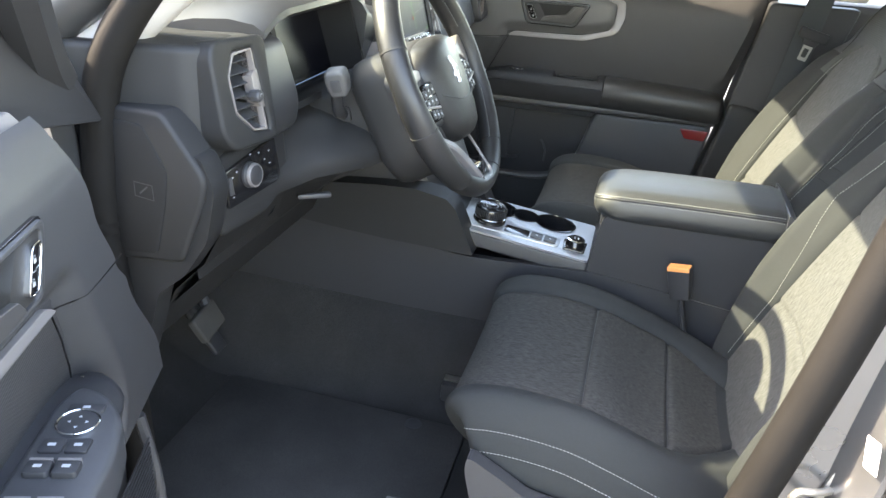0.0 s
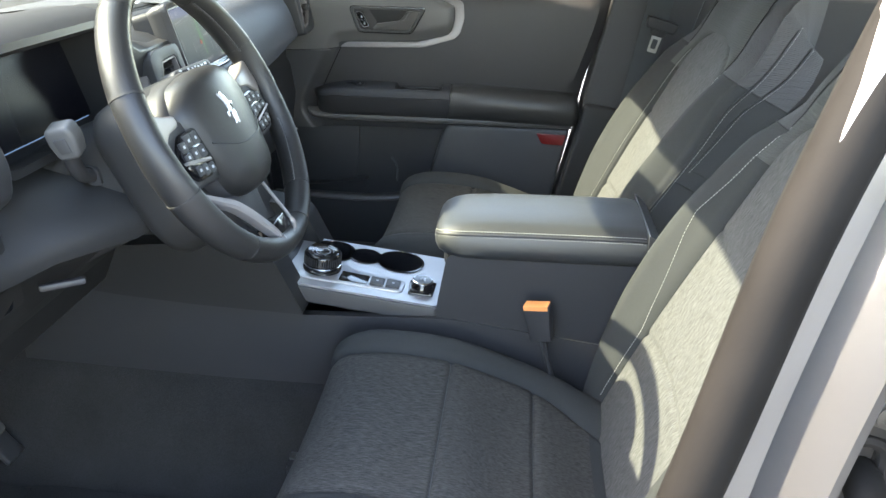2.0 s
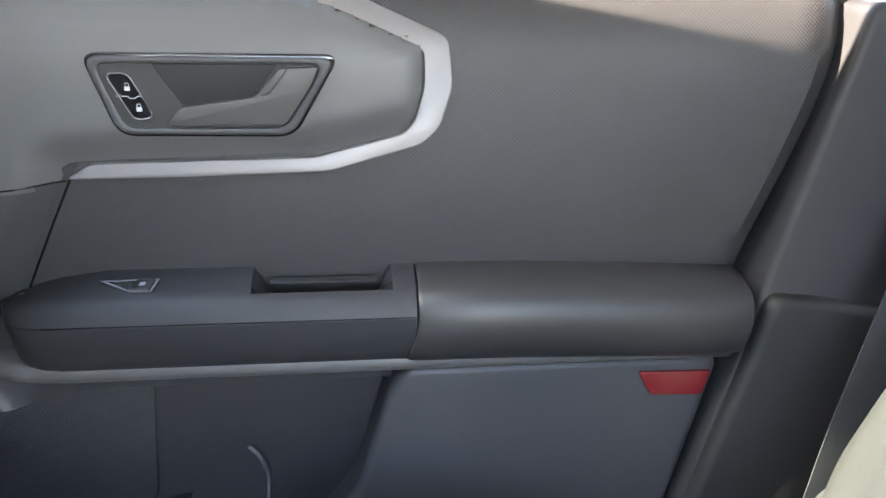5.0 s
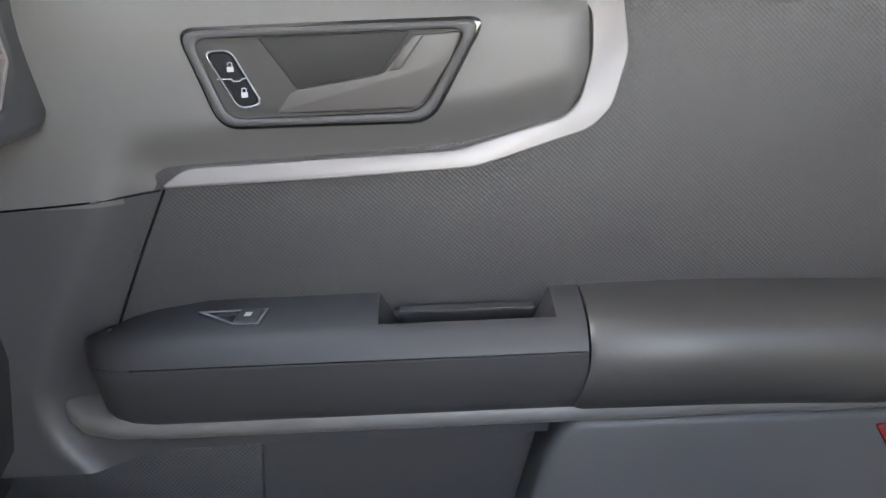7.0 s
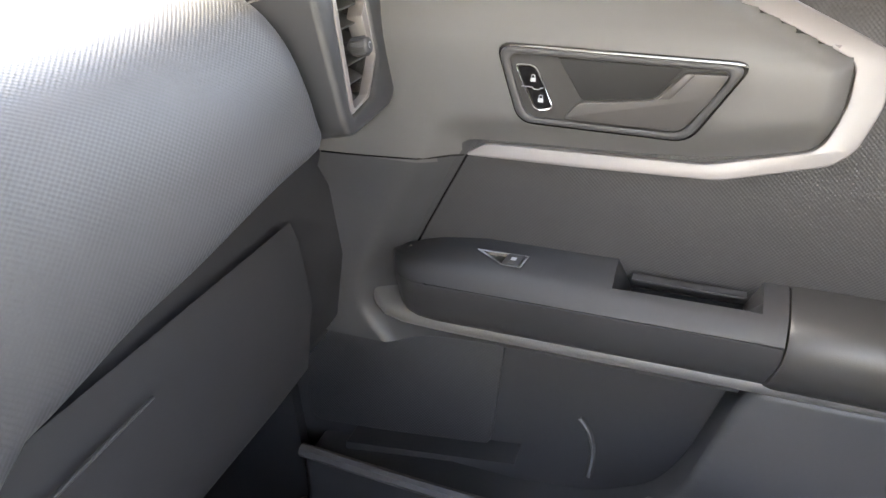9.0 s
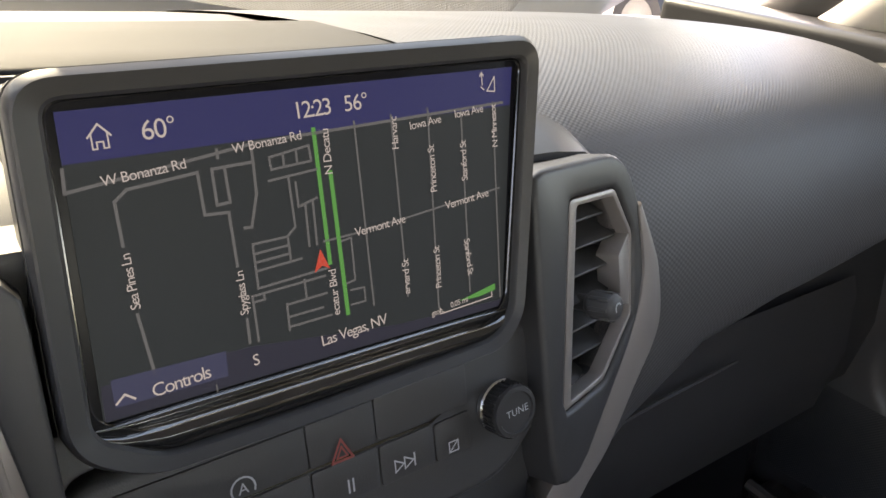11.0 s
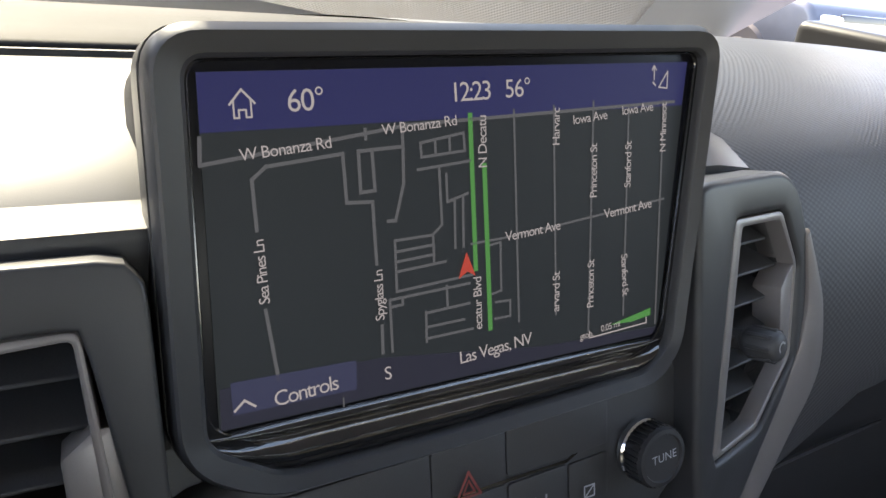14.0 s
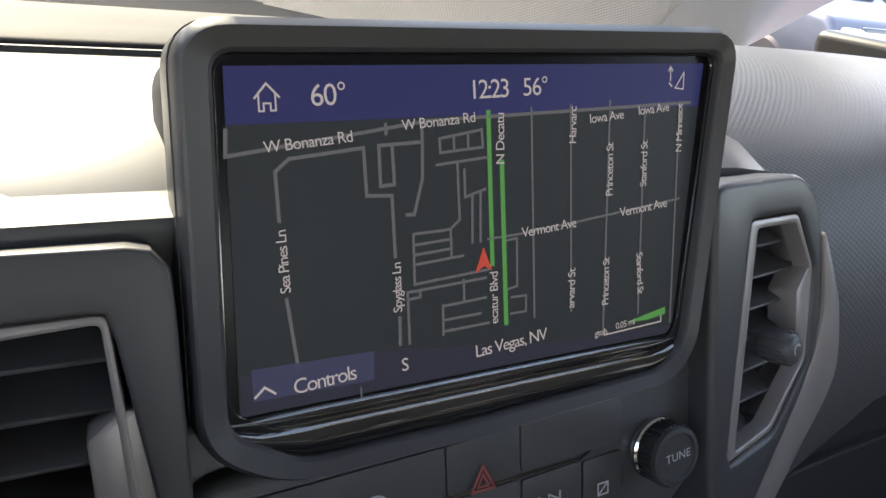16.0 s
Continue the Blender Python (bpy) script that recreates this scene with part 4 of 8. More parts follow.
# soft pad ahead of the passenger, embossed
prof = [(-1.06, 1.11), (-0.92, 1.150), (-0.75, 1.178), (-0.60, 1.196), (-0.50, 1.203), (-0.44, 1.201), (-0.40, 1.193), (-0.372, 1.179), (-0.352, 1.158), (-0.339, 1.132), (-0.331, 1.105), (-0.327, 1.072), (-0.329, 1.042), (-0.337, 1.024), (-0.355, 1.015), (-0.44, 1.012)]
prof = [(p.x, p.y) for p in smooth_path([(*p, 0) for p in prof], 3)]
low_edge = ((0.15, 0.92), (0.20, 0.945), (0.237, 0.985), (0.268, 1.010), (0.294, 1.030), (0.387, 1.048), (0.56, 1.073), (0.60, 1.080))
rings = []
for y, k in [(0.150 + 0.0205 * q, 1.0) for q in range(21)] + [(0.574, 0.998), (0.581, 0.985), (0.585, 0.95)]:
    drop = (1.10 - lerp_table(low_edge, y)[0]) / 0.088
    ring = [(x, 1.10 - (1.10 - z) * drop if z < 1.10 and x > -0.8 else z) for x, z in prof]
    rings.append([(-0.55 + (x + 0.55) * k if x > -0.55 else x, max(y, lerp_table(((-0.372, 0.15), (-0.350, 0.20), (-0.30, 0.203)), x)[0]), 1.10 + (z - 1.10) * (k if k < 1 else 1)) for x, z in ring])
part("passenger_pad", loft(rings, False, False), DASH_VINYL, dash, "embossed charcoal vinyl pad")
# its airbag lettering: too small to read
bars = [line([(-0.003 - 0.004 * k, -0.016), (-0.003 - 0.004 * k, 0.012 - 0.006 * (k % 2))], 0.0018, frame_matrix((-0.378, 0.568, 1.1875), (-0.78, 0.0, 0.45), (0, -1, 0))) for k in range(2)]
part("airbag_mark", merge(*bars), PLASTIC_DARK, dash)

# the long top ahead of the driver and centre
rings = []
for y in (-0.72, -0.55, -0.3, -0.05, 0.152):
    rings.append([(x, y, z) for x, z in ((-1.06, 1.11), (-0.92, 1.15), (-0.75, 1.176), (-0.62, 1.188), (-0.615, 1.150), (-0.60, 1.05))])
part("front_top", loft(rings, False, False), PLASTIC, dash, "grained charcoal dash top")
rings = []
for y in (0.555, 0.60, 0.66, 0.74):
    rings.append([(x, y, z) for x, z in ((-1.06, 1.11), (-0.92, 1.15), (-0.75, 1.174), (-0.64, 1.186), (-0.60, 1.18), (-0.58, 1.05))])
part("corner_top", loft(rings, False, False), PLASTIC, dash)

# centre top between the pods, with the shut line behind the vents
rings = []
for y, sink in ((-0.20, 0), (-0.1, 0), (0.0, 0), (0.1, 0), (0.150, 0.0), (0.172, 0.003), (0.186, 0.010), (0.196, 0.022)):
    rings.append([(x - sink * 0.6, y, z - sink) for x, z in ((-0.64, 1.182), (-0.60, 1.194), (-0.50, 1.199), (-0.42, 1.195), (-0.37, 1.188), (-0.352, 1.180), (-0.35, 1.10))])
part("centre_top", loft(rings, False, False), PLASTIC_SMOOTH, dash)

# dark defroster panel ahead of the shut line
part("defroster_panel", loft([[(x, y, z + 0.0028) for x, z in ((-0.66, 1.176), (-0.64, 1.1825), (-0.60, 1.1945), (-0.55, 1.1975), (-0.50, 1.199), (-0.472, 1.1985), (-0.469, 1.1970), (-0.4685, 1.192))] for y in (-0.16, -0.1, 0.0, 0.1, 0.150)], False, False), DEFROST, dash, "dark defroster panel", 70)
part("shut_line", tube([(-0.4655, -0.16, 1.1972), (-0.4655, 0.0, 1.1972), (-0.4655, 0.150, 1.1972)], 0.0024, 6), RUBBER, dash)

# hood over the driver's dials: a roof with two cheeks
def hood_section(y):
    drop = 0.035 * max(0, (abs(y + 0.325) - 0.14) / 0.11) ** 2
    return [(-0.66, 1.183), (-0.60, 1.192 - drop * 0.4), (-0.52, 1.222 - drop), (-0.45, 1.238 - drop), (-0.40, 1.242 - drop), (-0.365, 1.238 - drop), (-0.352, 1.230 - drop), (-0.350, 1.222 - drop), (-0.358, 1.216 - drop), (-0.40, 1.214 - drop), (-0.50, 1.20 - drop), (-0.62, 1.17)]


rings = []
for k in range(25):
    y = -0.552 + k * (0.340 / 24)
    rings.append([(x, y, z) for x, z in hood_section(y)])
part("hood", loft(rings), PLASTIC_SMOOTH, dash, "grey hood over the dials")
part("hood_cheek", prism(rounded([(-0.62, 1.17), (-0.47, 1.20), (-0.375, 1.205), (-0.345, 1.195), (-0.322, 1.12), (-0.326, 1.085), (-0.36, 1.06), (-0.62, 1.05)], 0.012, 4), -0.590, -0.508, SIDE, 0.008, 3), PLASTIC_SMOOTH, dash)
rings = []
for y, top, back in ((-0.2150, 1.224, -0.352), (-0.200, 1.219, -0.352), (-0.175, 1.205, -0.352), (-0.150, 1.193, -0.353), (-0.120, 1.184, -0.354), (-0.090, 1.178, -0.356), (-0.070, 1.172, -0.362), (-0.062, 1.160, -0.37)):
    rings.append([(-0.64, y, 1.183), (-0.60, y, 1.188), (-0.50, y, max(1.196, top - 0.012)), (-0.44, y, max(1.192, top - 0.001)), (-0.40, y, top), (-0.375, y, top - 0.002), (-0.358, y, max(1.1812, top - 0.006)), (-0.346, y, max(1.1797, top - 0.014)), (-0.3385, y, max(1.1783, top - 0.026)), (-0.3370, y, max(1.1750, top - 0.029)), (-0.343, y, 1.14), (-0.36, y, 1.08), (-0.60, y, 1.08)])
part("hood_flank", loft(rings), PLASTIC_SMOOTH, dash, "grey flank of the dial hood")

# dials: a black screen in a dark well
dials = thing("instrument_cluster", (-0.42, -0.36, 1.08), "dark digital instrument cluster under the hood", "instrument cluster")
CL = frame_matrix((-0.405, -0.36, 1.145), (0, 1, 0), (-0.26, 0, 0.966))
part("well", prism(rounded([(-0.148, -0.065), (0.148, -0.065), (0.148, 0.075), (-0.148, 0.075)], 0.025, 5), -0.05, 0.055, CL, 0, 1, hole=rounded([(-0.140, -0.056), (0.140, -0.056), (0.135, 0.068), (-0.135, 0.068)], 0.022, 5)), DEFROST, dials)
scr = part("screen", prism(rounded([(-0.146, -0.063), (0.146, -0.063), (0.146, 0.073), (-0.146, 0.073)], 0.02, 4), -0.02, -0.004, CL), SCREEN_BLACK, dials)
gl = []
DIM = glowing("dim dial light", (0.35, 0.42, 0.5), 0.10)
for cu in (-0.085,):
    gl.append(line([(cu + 0.030 * math.cos(a), 0.0 + 0.030 * math.sin(a)) for a in (math.pi * (1.25 - 1.5 * k / 20) for k in range(21))], 0.0012, CL, -0.0035))
    gl += [line([(cu + r0 * math.cos(a), r0 * math.sin(a)), (cu + 0.027 * math.cos(a), 0.027 * math.sin(a))], 0.001, CL, -0.0035) for a in (math.pi * (1.25 - 1.5 * k / 8) for k in range(9)) for r0 in (0.023,)]
part("dial_ring", merge(*gl), DIM, scr)
WHITE_GLOW = glowing("white dial light", (0.8, 0.85, 0.9), 0.35)
part("needle", merge(line([(-0.088, -0.040), (-0.075, -0.014)], 0.0022, CL, -0.003), line([(-0.106, -0.040), (-0.113, -0.026)], 0.0018, CL, -0.003), line([(-0.094, -0.040), (-0.083, -0.018)], 0.0012, CL, -0.003)), WHITE_GLOW, scr)
BLUE_GLOW = glowing("blue dial light", (0.06, 0.12, 0.24), 0.10)
part("info_bar", prism([(-0.130, -0.058), (0.13, -0.058), (0.13, -0.046), (-0.130, -0.046)], -0.004, -0.0034, CL), BLUE_GLOW, scr)


# vents: a silver frame, a recess with blades and one small knob
VENT_O = [(-0.0185, 0.0495), (0.0195, 0.0490), (0.0340, 0.0240), (0.0310, -0.0190), (0.0025, -0.0460), (-0.0320, -0.0505)]
VENT_I = [(-0.0128, 0.0458), (0.0180, 0.0452), (0.0318, 0.0230), (0.0290, -0.0180), (0.0012, -0.0428), (-0.0255, -0.0468)]


def vent(m, mirrored):
    s = -1 if mirrored else 1
    o, i = [(s * u, v) for u, v in VENT_O], [(s * u, v) for u, v in VENT_I]
    if mirrored:
        o[-1], i[0], i[-1] = (0.0255, -0.0505), (0.0165, 0.0470), (0.0218, -0.0468)
    f = part("air_vent", prism(rounded(o, 0.003, 3), -0.012, 0.004, m, 0.0012, 2, hole=rounded(i, 0.002, 3)), VENT_SILVER, dash, "air vent in a satin silver frame with black blades")
    part("recess", prism(rounded([(u * 1.02, v * 1.02) for u, v in i], 0.003, 3), -0.06, -0.035, m), PLASTIC_DARK, f)
    part("recess_wall", prism(rounded([(u * 1.04, v * 1.04) for u, v in i], 0.003, 3), -0.05, -0.004, m, 0, 1, hole=rounded(i, 0.003, 3)), PLASTIC_DARK, f)
    notch = [(0.0330, 0.0250), (0.0215, 0.0140), (0.0225, -0.0110), (0.0300, -0.0140)] if not mirrored else [(0.0190, 0.0240), (0.0105, 0.0175), (0.0115, -0.0140), (0.0225, -0.0225), (0.0280, -0.0225), (0.0235, 0.0240)]
    part("frame_step", prism(rounded(notch, 0.0008, 2), -0.010, 0.0034, m, 0.0008), VENT_SILVER, f)
    for k in range(7):
        v = 0.040 - 0.0135 * k
        t = (v + 0.0468) / 0.0928
        left = -0.0255 + 0.008 * t
        right = lerp_table(((-0.0468, 0.0), (-0.0428, 0.0012), (-0.0180, 0.0290), (0.0230, 0.0318), (0.0452, 0.0180)), v)[0]
        u0, u1 = sorted((s * left, s * right))
        blade = moved(box(u0, u1, -0.0008, 0.0008, -0.016, 0.009, 0.0004, 1), Matrix.Translation((0, v, -0.012)) @ Matrix.Rotation(radians(28), 4, "X"))
        part("blade", moved(blade, m), PLASTIC, f)
    KN = m @ Matrix.Translation((0.001 if not mirrored else 0.007, -0.006, 0.0))
    kn = part("knob", moved(turned([(0.0040, -0.014), (0.0046, -0.002), (0.0066, 0.000), (0.0073, 0.002), (0.0068, 0.0125), (0.0060, 0.0142), (0.0046, 0.0150), (1e-4, 0.0150)], None, 18), KN), PLASTIC, f, "ribbed vent knob")
    for k in range(8):
        part("knob_rib", moved(box(-0.0006, 0.0006, -0.0010, 0.0010, 0.002, 0.0128, 0.0004, 1), KN @ Matrix.Rotation(2 * math.pi * k / 8, 4, "Z") @ Matrix.Translation((0.0071, 0, 0))), PLASTIC, kn)
    part("knob_mark", line([(0.0024 * math.cos(a), 0.0024 * math.sin(a)) for a in (radians(40 + 22 * k) for k in range(9))], 0.0009, KN, 0.0153), PRINT_PALE, kn)
    return f


def at_face(u, v, w=0.0, turn=0.0):
    return FACE @ Matrix.Translation((u, v, w)) @ Matrix.Rotation(radians(turn), 4, "Z")


# pods either side of the screen
for mirrored, centre, turn, outline in (
        (False, (0.158, -0.0105, -0.0115), 9.5, [(0.112, 0.0545), (0.120, 0.0560), (0.178, 0.0560), (0.192, 0.046), (0.203, 0.018), (0.2015, -0.014), (0.196, -0.031), (0.185, -0.046), (0.157, -0.076), (0.137, -0.098), (0.116, -0.098), (0.1130, -0.05)]),
        (True, (-0.1185, -0.0105, -0.002), -5.0, [(-0.0840, 0.0550), (-0.0840, -0.108), (-0.108, -0.108), (-0.137, -0.074), (-0.164, -0.040), (-0.172, -0.024), (-0.170, 0.018), (-0.165, 0.050), (-0.150, 0.0570)])):
    pm = FACE @ Matrix.Translation(centre) @ Matrix.Rotation(radians(turn), 4, "Y")
    local = rounded([(u - centre[0], v - centre[1]) for u, v in outline], 0.010, 4)
    rim_ = rounded([((-u if mirrored else u) * 1.01, v * 1.01) for u, v in VENT_O], 0.003, 3)
    part("pod", prism(radial(local, (0, 0)), -0.10, 0.005, pm, 0.0085 if mirrored else 0.006, 4, hole=radial(rim_, (0, 0))), PLASTIC_SMOOTH, dash, "charcoal pod round the air vent")
    vent(pm, mirrored)
# silver strips down the pods' outer edges
for s, c in ((1, 0.0), (-1, 0.026)):
    o = [(0.199, 0.028), (0.208, 0.004), (0.2115, -0.010), (0.2118, -0.034), (0.205, -0.050), (0.189, -0.0695), (0.167, -0.097), (0.1445, -0.1173), (0.110, -0.160)]
    i = [(0.197, 0.025), (0.1995, -0.004), (0.1975, -0.016), (0.1925, -0.0305), (0.1815, -0.045), (0.164, -0.0625), (0.141, -0.088), (0.119, -0.109), (0.080, -0.152)]
    o, i = smooth_path([(*p, 0) for p in o], 4), smooth_path([(*p, 0) for p in i], 4)
    pts = [(s * p.x + c, p.y) for p in o] + [(s * p.x + c, p.y) for p in reversed(i)]
    part("trim_strip", prism(pts, -0.05, -0.0115, FACE, 0.002), VENT_SILVER, dash, "satin silver strip")

# face below the screen with its keys
part("stack_face", prism(rounded([(-0.090, 0.0), (0.120, 0.0), (0.120, -0.10), (0.085, -0.22), (-0.060, -0.22), (-0.095, -0.10)], 0.012, 4), -0.10, -0.018, FACE, 0.006, 3), PLASTIC, dash)
PANEL = FACE @ Matrix.Translation((0.0047, -0.0030, -0.0079)) @ Matrix.Scale(1.039, 4)
part("key_panel", prism(rounded([(-0.086, -0.014), (0.118, -0.010), (0.118, -0.052), (0.088, -0.078), (-0.064, -0.084), (-0.086, -0.056)], 0.012, 5), -0.03, -0.002, PANEL, 0.005, 3), PLASTIC, dash)
for a, b, c, d in ((-0.076, -0.0055, -0.0290, 0.0), (-0.0051, 0.0237, -0.0282, 0.0), (0.0241, 0.0690, -0.0270, 0.0)):
    part("key", prism(rounded([(a, c - 0.0100), (b, c - 0.0094), (b, c + 0.0082), (a, c + 0.0076)], 0.0015, 2), -0.004, -0.0010, PANEL, 0.0005, 2), PLASTIC, dash)
for a, b in ((-0.070, -0.0358), (-0.0350, -0.0058), (-0.0050, 0.0236), (0.0244, 0.0500), (0.0508, 0.0690)):
    part("key", prism(rounded([(a, -0.0570), (b, -0.0565), (b, -0.0395), (a, -0.0400)], 0.0015, 2), -0.004, -0.0010, PANEL, 0.0005, 2), PLASTIC, dash)
part("key_seam", line([(-0.078, -0.046), (-0.060, -0.0385), (0.050, -0.0385), (0.060, -0.034)], 0.0012, PANEL, -0.0015), GLOSS_BLACK, dash)
sym = [line([(-0.031 + 0.0044 * math.cos(a), -0.0345 + 0.0044 * math.sin(a)) for a in (radians(d) for d in range(-20, 281, 20))], 0.0007, PANEL, 0.0004), lettering("A", 0.0058, PANEL @ Matrix.Translation((-0.031, -0.0345, 0.0004)))]
sym.append(line([(0.030, -0.0475), (0.030, -0.0525), (0.0342, -0.050), (0.030, -0.0475)], 0.0006, PANEL, 0.0004))
sym.append(line([(0.0345, -0.0475), (0.0345, -0.0525), (0.0387, -0.050), (0.0345, -0.0475)], 0.0006, PANEL, 0.0004))
sym.append(line([(0.0393, -0.0475), (0.0393, -0.0525)], 0.0008, PANEL, 0.0004))
sym.append(line([(0.0566, -0.0540), (0.0566, -0.0496), (0.0612, -0.0496), (0.0612, -0.0540), (0.0566, -0.0540), (0.0612, -0.0496)], 0.0006, PANEL, 0.0004))
sym.append(line([(0.009, -0.0475), (0.009, -0.0525)], 0.0008, PANEL, 0.0004))
sym.append(line([(0.011, -0.0475), (0.011, -0.0525)], 0.0008, PANEL, 0.0004))
for piece in sym:
    part("key_symbol", piece, PRINT, dash)
part("hazard_symbol", merge(line([(0.0033, -0.0385), (0.0078, -0.0300), (0.0123, -0.0385), (0.0033, -0.0385)], 0.0009, PANEL, 0.0004), line([(0.0056, -0.0372), (0.0078, -0.0330), (0.0100, -0.0372), (0.0056, -0.0372)], 0.0007, PANEL, 0.0004)), PRINT_RED, dash)
# knobs at both ends of the key panel
for u, v, text in ((0.0934, -0.0471, "TUNE"), (-0.0700, -0.0480, "")):
    kn = part("tuning_knob" if text else "volume_knob", moved(turned([(0.0128, -0.006), (0.0128, 0.003), (0.0120, 0.0045), (0.0116, 0.005), (0.0116, 0.0108), (0.0121, 0.0116), (0.0121, 0.0160), (0.0114, 0.0176), (0.0098, 0.0179), (0.0093, 0.0170), (1e-4, 0.0170)], None, 36), at_face(u, v, -0.0145)), PLASTIC_DARK, dash, "black rotary knob with knurled edge")
    part("knob_ring", moved(turned([(0.0118, 0.0045), (0.0126, 0.0054), (0.0126, 0.0077), (0.0118, 0.0084)], None, 36), at_face(u, v, -0.0145)), CHROME, kn)
    for k in range(36):
        part("ridge", moved(box(-0.0005, 0.0005, -0.0005, 0.0005, 0.0092, 0.0162, 0), at_face(u, v, -0.0145) @ Matrix.Rotation(2 * math.pi * k / 36, 4, "Z") @ Matrix.Translation((0.0121, 0, 0))), PLASTIC_DARK, kn)
    if text:
        part("knob_word", lettering(text, 0.0048, at_face(u + 0.001, v, 0.0028, 4), squeeze=1.05), PRINT, kn)

# pods at the two ends of the dash
for s in (-1, 1):
    c = 0.6425 * s if s > 0 else -0.6355
    m = frame_matrix((-0.327 - 0.006, c, 1.147), (0, 1, 0), (-0.20, 0, 0.98)) if s > 0 else frame_matrix((-0.333, c, 1.152), (0.10, 0.995, 0), (-0.16, 0, 0.985))
    o = [(-0.050, 0.062), (0.052, 0.066), (0.062, 0.050), (0.062, -0.040), (0.045, -0.062), (-0.046, -0.066)]
    if s < 0:
        o = [(-u, v) for u, v in o]
    rim_ = rounded([(s * u * 1.01, v * 1.01) for u, v in VENT_O], 0.003, 3)
    # driver's pod is darker than its twin, standing in for shade there
    part("end_pod", prism(radial(rounded(o, 0.014, 4), (0, 0)), -0.16, 0.005, m, 0.008, 4, hole=radial(rim_, (0, 0))), PLASTIC_DULL_SHADED if s < 0 else PLASTIC_SMOOTH, dash, "charcoal pod round the air vent")
    vent(m, s < 0)
# outer ends running on to the door openings; the driver's is darkened for shade
part("end_cap", prism(rounded([(-0.352, -0.688), (-0.372, -0.705), (-0.50, -0.742), (-0.66, -0.745), (-0.66, -0.60), (-0.36, -0.60)], 0.012, 4), 1.075, 1.212, PLAN, 0.012, 4), PLASTIC_DULL_SHADED, dash)
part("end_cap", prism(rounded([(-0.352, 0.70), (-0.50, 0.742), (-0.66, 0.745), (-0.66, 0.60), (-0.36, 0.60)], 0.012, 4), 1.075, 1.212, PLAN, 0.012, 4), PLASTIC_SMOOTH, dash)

# driver's lower dash, toned down for shade: end cheek with its six-sided cover, light switch panel, knee panel
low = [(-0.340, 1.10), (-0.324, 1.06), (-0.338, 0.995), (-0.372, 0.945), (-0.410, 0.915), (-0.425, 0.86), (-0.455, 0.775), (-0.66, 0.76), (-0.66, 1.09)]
part("end_cheek", prism(rounded(low, 0.012, 4), -0.735, -0.694, SIDE, 0.010, 3), PLASTIC_DULL_SHADED, dash)
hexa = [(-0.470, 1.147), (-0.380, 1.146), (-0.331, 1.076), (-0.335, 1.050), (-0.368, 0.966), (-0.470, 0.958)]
part("end_cover", prism(rounded(hexa, 0.010, 4), 0.70, 0.742, Matrix(((1, 0, 0, 0), (0, 0, -1, 0), (0, 1, 0, 0), (0, 0, 0, 1))), 0.006, 3), PLASTIC_DULL_SHADED, dash, "charcoal six-sided fuse cover")
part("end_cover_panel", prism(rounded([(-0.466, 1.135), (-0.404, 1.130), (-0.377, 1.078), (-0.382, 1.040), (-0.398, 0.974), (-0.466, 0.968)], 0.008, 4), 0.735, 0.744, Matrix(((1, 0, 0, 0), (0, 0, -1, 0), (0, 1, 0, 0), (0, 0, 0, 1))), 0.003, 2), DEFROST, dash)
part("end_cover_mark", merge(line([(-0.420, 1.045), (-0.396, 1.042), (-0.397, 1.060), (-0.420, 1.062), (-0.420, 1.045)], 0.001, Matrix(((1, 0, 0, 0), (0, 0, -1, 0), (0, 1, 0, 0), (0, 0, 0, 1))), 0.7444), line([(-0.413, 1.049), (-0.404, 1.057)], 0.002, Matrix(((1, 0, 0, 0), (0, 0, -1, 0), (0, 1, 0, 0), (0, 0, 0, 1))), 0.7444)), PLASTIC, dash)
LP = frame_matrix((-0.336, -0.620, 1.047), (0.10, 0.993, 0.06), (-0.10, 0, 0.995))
part("lower_face", prism(rounded([(-0.085, 0.036), (0.09, 0.040), (0.085, -0.045), (0.02, -0.065), (-0.075, -0.060)], 0.012, 4), -0.10, -0.004, LP, 0.008, 3), PLASTIC_DULL_SHADED, dash)
lsp = part("light_switch_panel", prism(rounded([(-0.062, 0.018), (0.056, 0.030), (0.058, -0.022), (0.05, -0.030), (-0.060, -0.028)], 0.005, 3), -0.02, 0.0, LP, 0.002), GLOSS_BLACK, dash, "black headlight switch panel")
part("light_knob", moved(turned([(0.0165, 0.0), (0.0165, 0.003), (0.0150, 0.0045), (0.0145, 0.005), (0.0138, 0.0085), (0.0124, 0.0108), (0.0110, 0.0114), (1e-4, 0.0114)], None, 30), LP @ Matrix.Translation((-0.010, 0.0, 0))), PLASTIC_DARK, lsp, "headlight knob with a satin ring")
part("light_knob_ring", moved(turned([(0.0144, 0.0060), (0.0152, 0.0068), (0.0152, 0.0092), (0.0142, 0.0106), (0.0124, 0.0102)], None, 30), LP @ Matrix.Translation((-0.010, 0.0, 0))), SATIN_SILVER, lsp)
for a, b in ((-0.044, 0.008), (-0.048, -0.016), (-0.002, 0.024), (0.016, 0.020), (0.038, 0.016), (0.036, 0.0), (-0.034, 0.012), (0.026, 0.008)):
    part("switch_symbol", prism([(a - 0.0015, b - 0.0007), (a + 0.0013, b - 0.0009), (a + 0.0015, b + 0.0008), (a - 0.0012, b + 0.0007)], 0, 0.0004, LP), PRINT_PALE, lsp)
part("dimmer", prism([(-0.054, -0.012), (-0.048, -0.012), (-0.048, 0.010), (-0.054, 0.010)], -0.001, 0.003, LP, 0.001), PLASTIC, lsp)

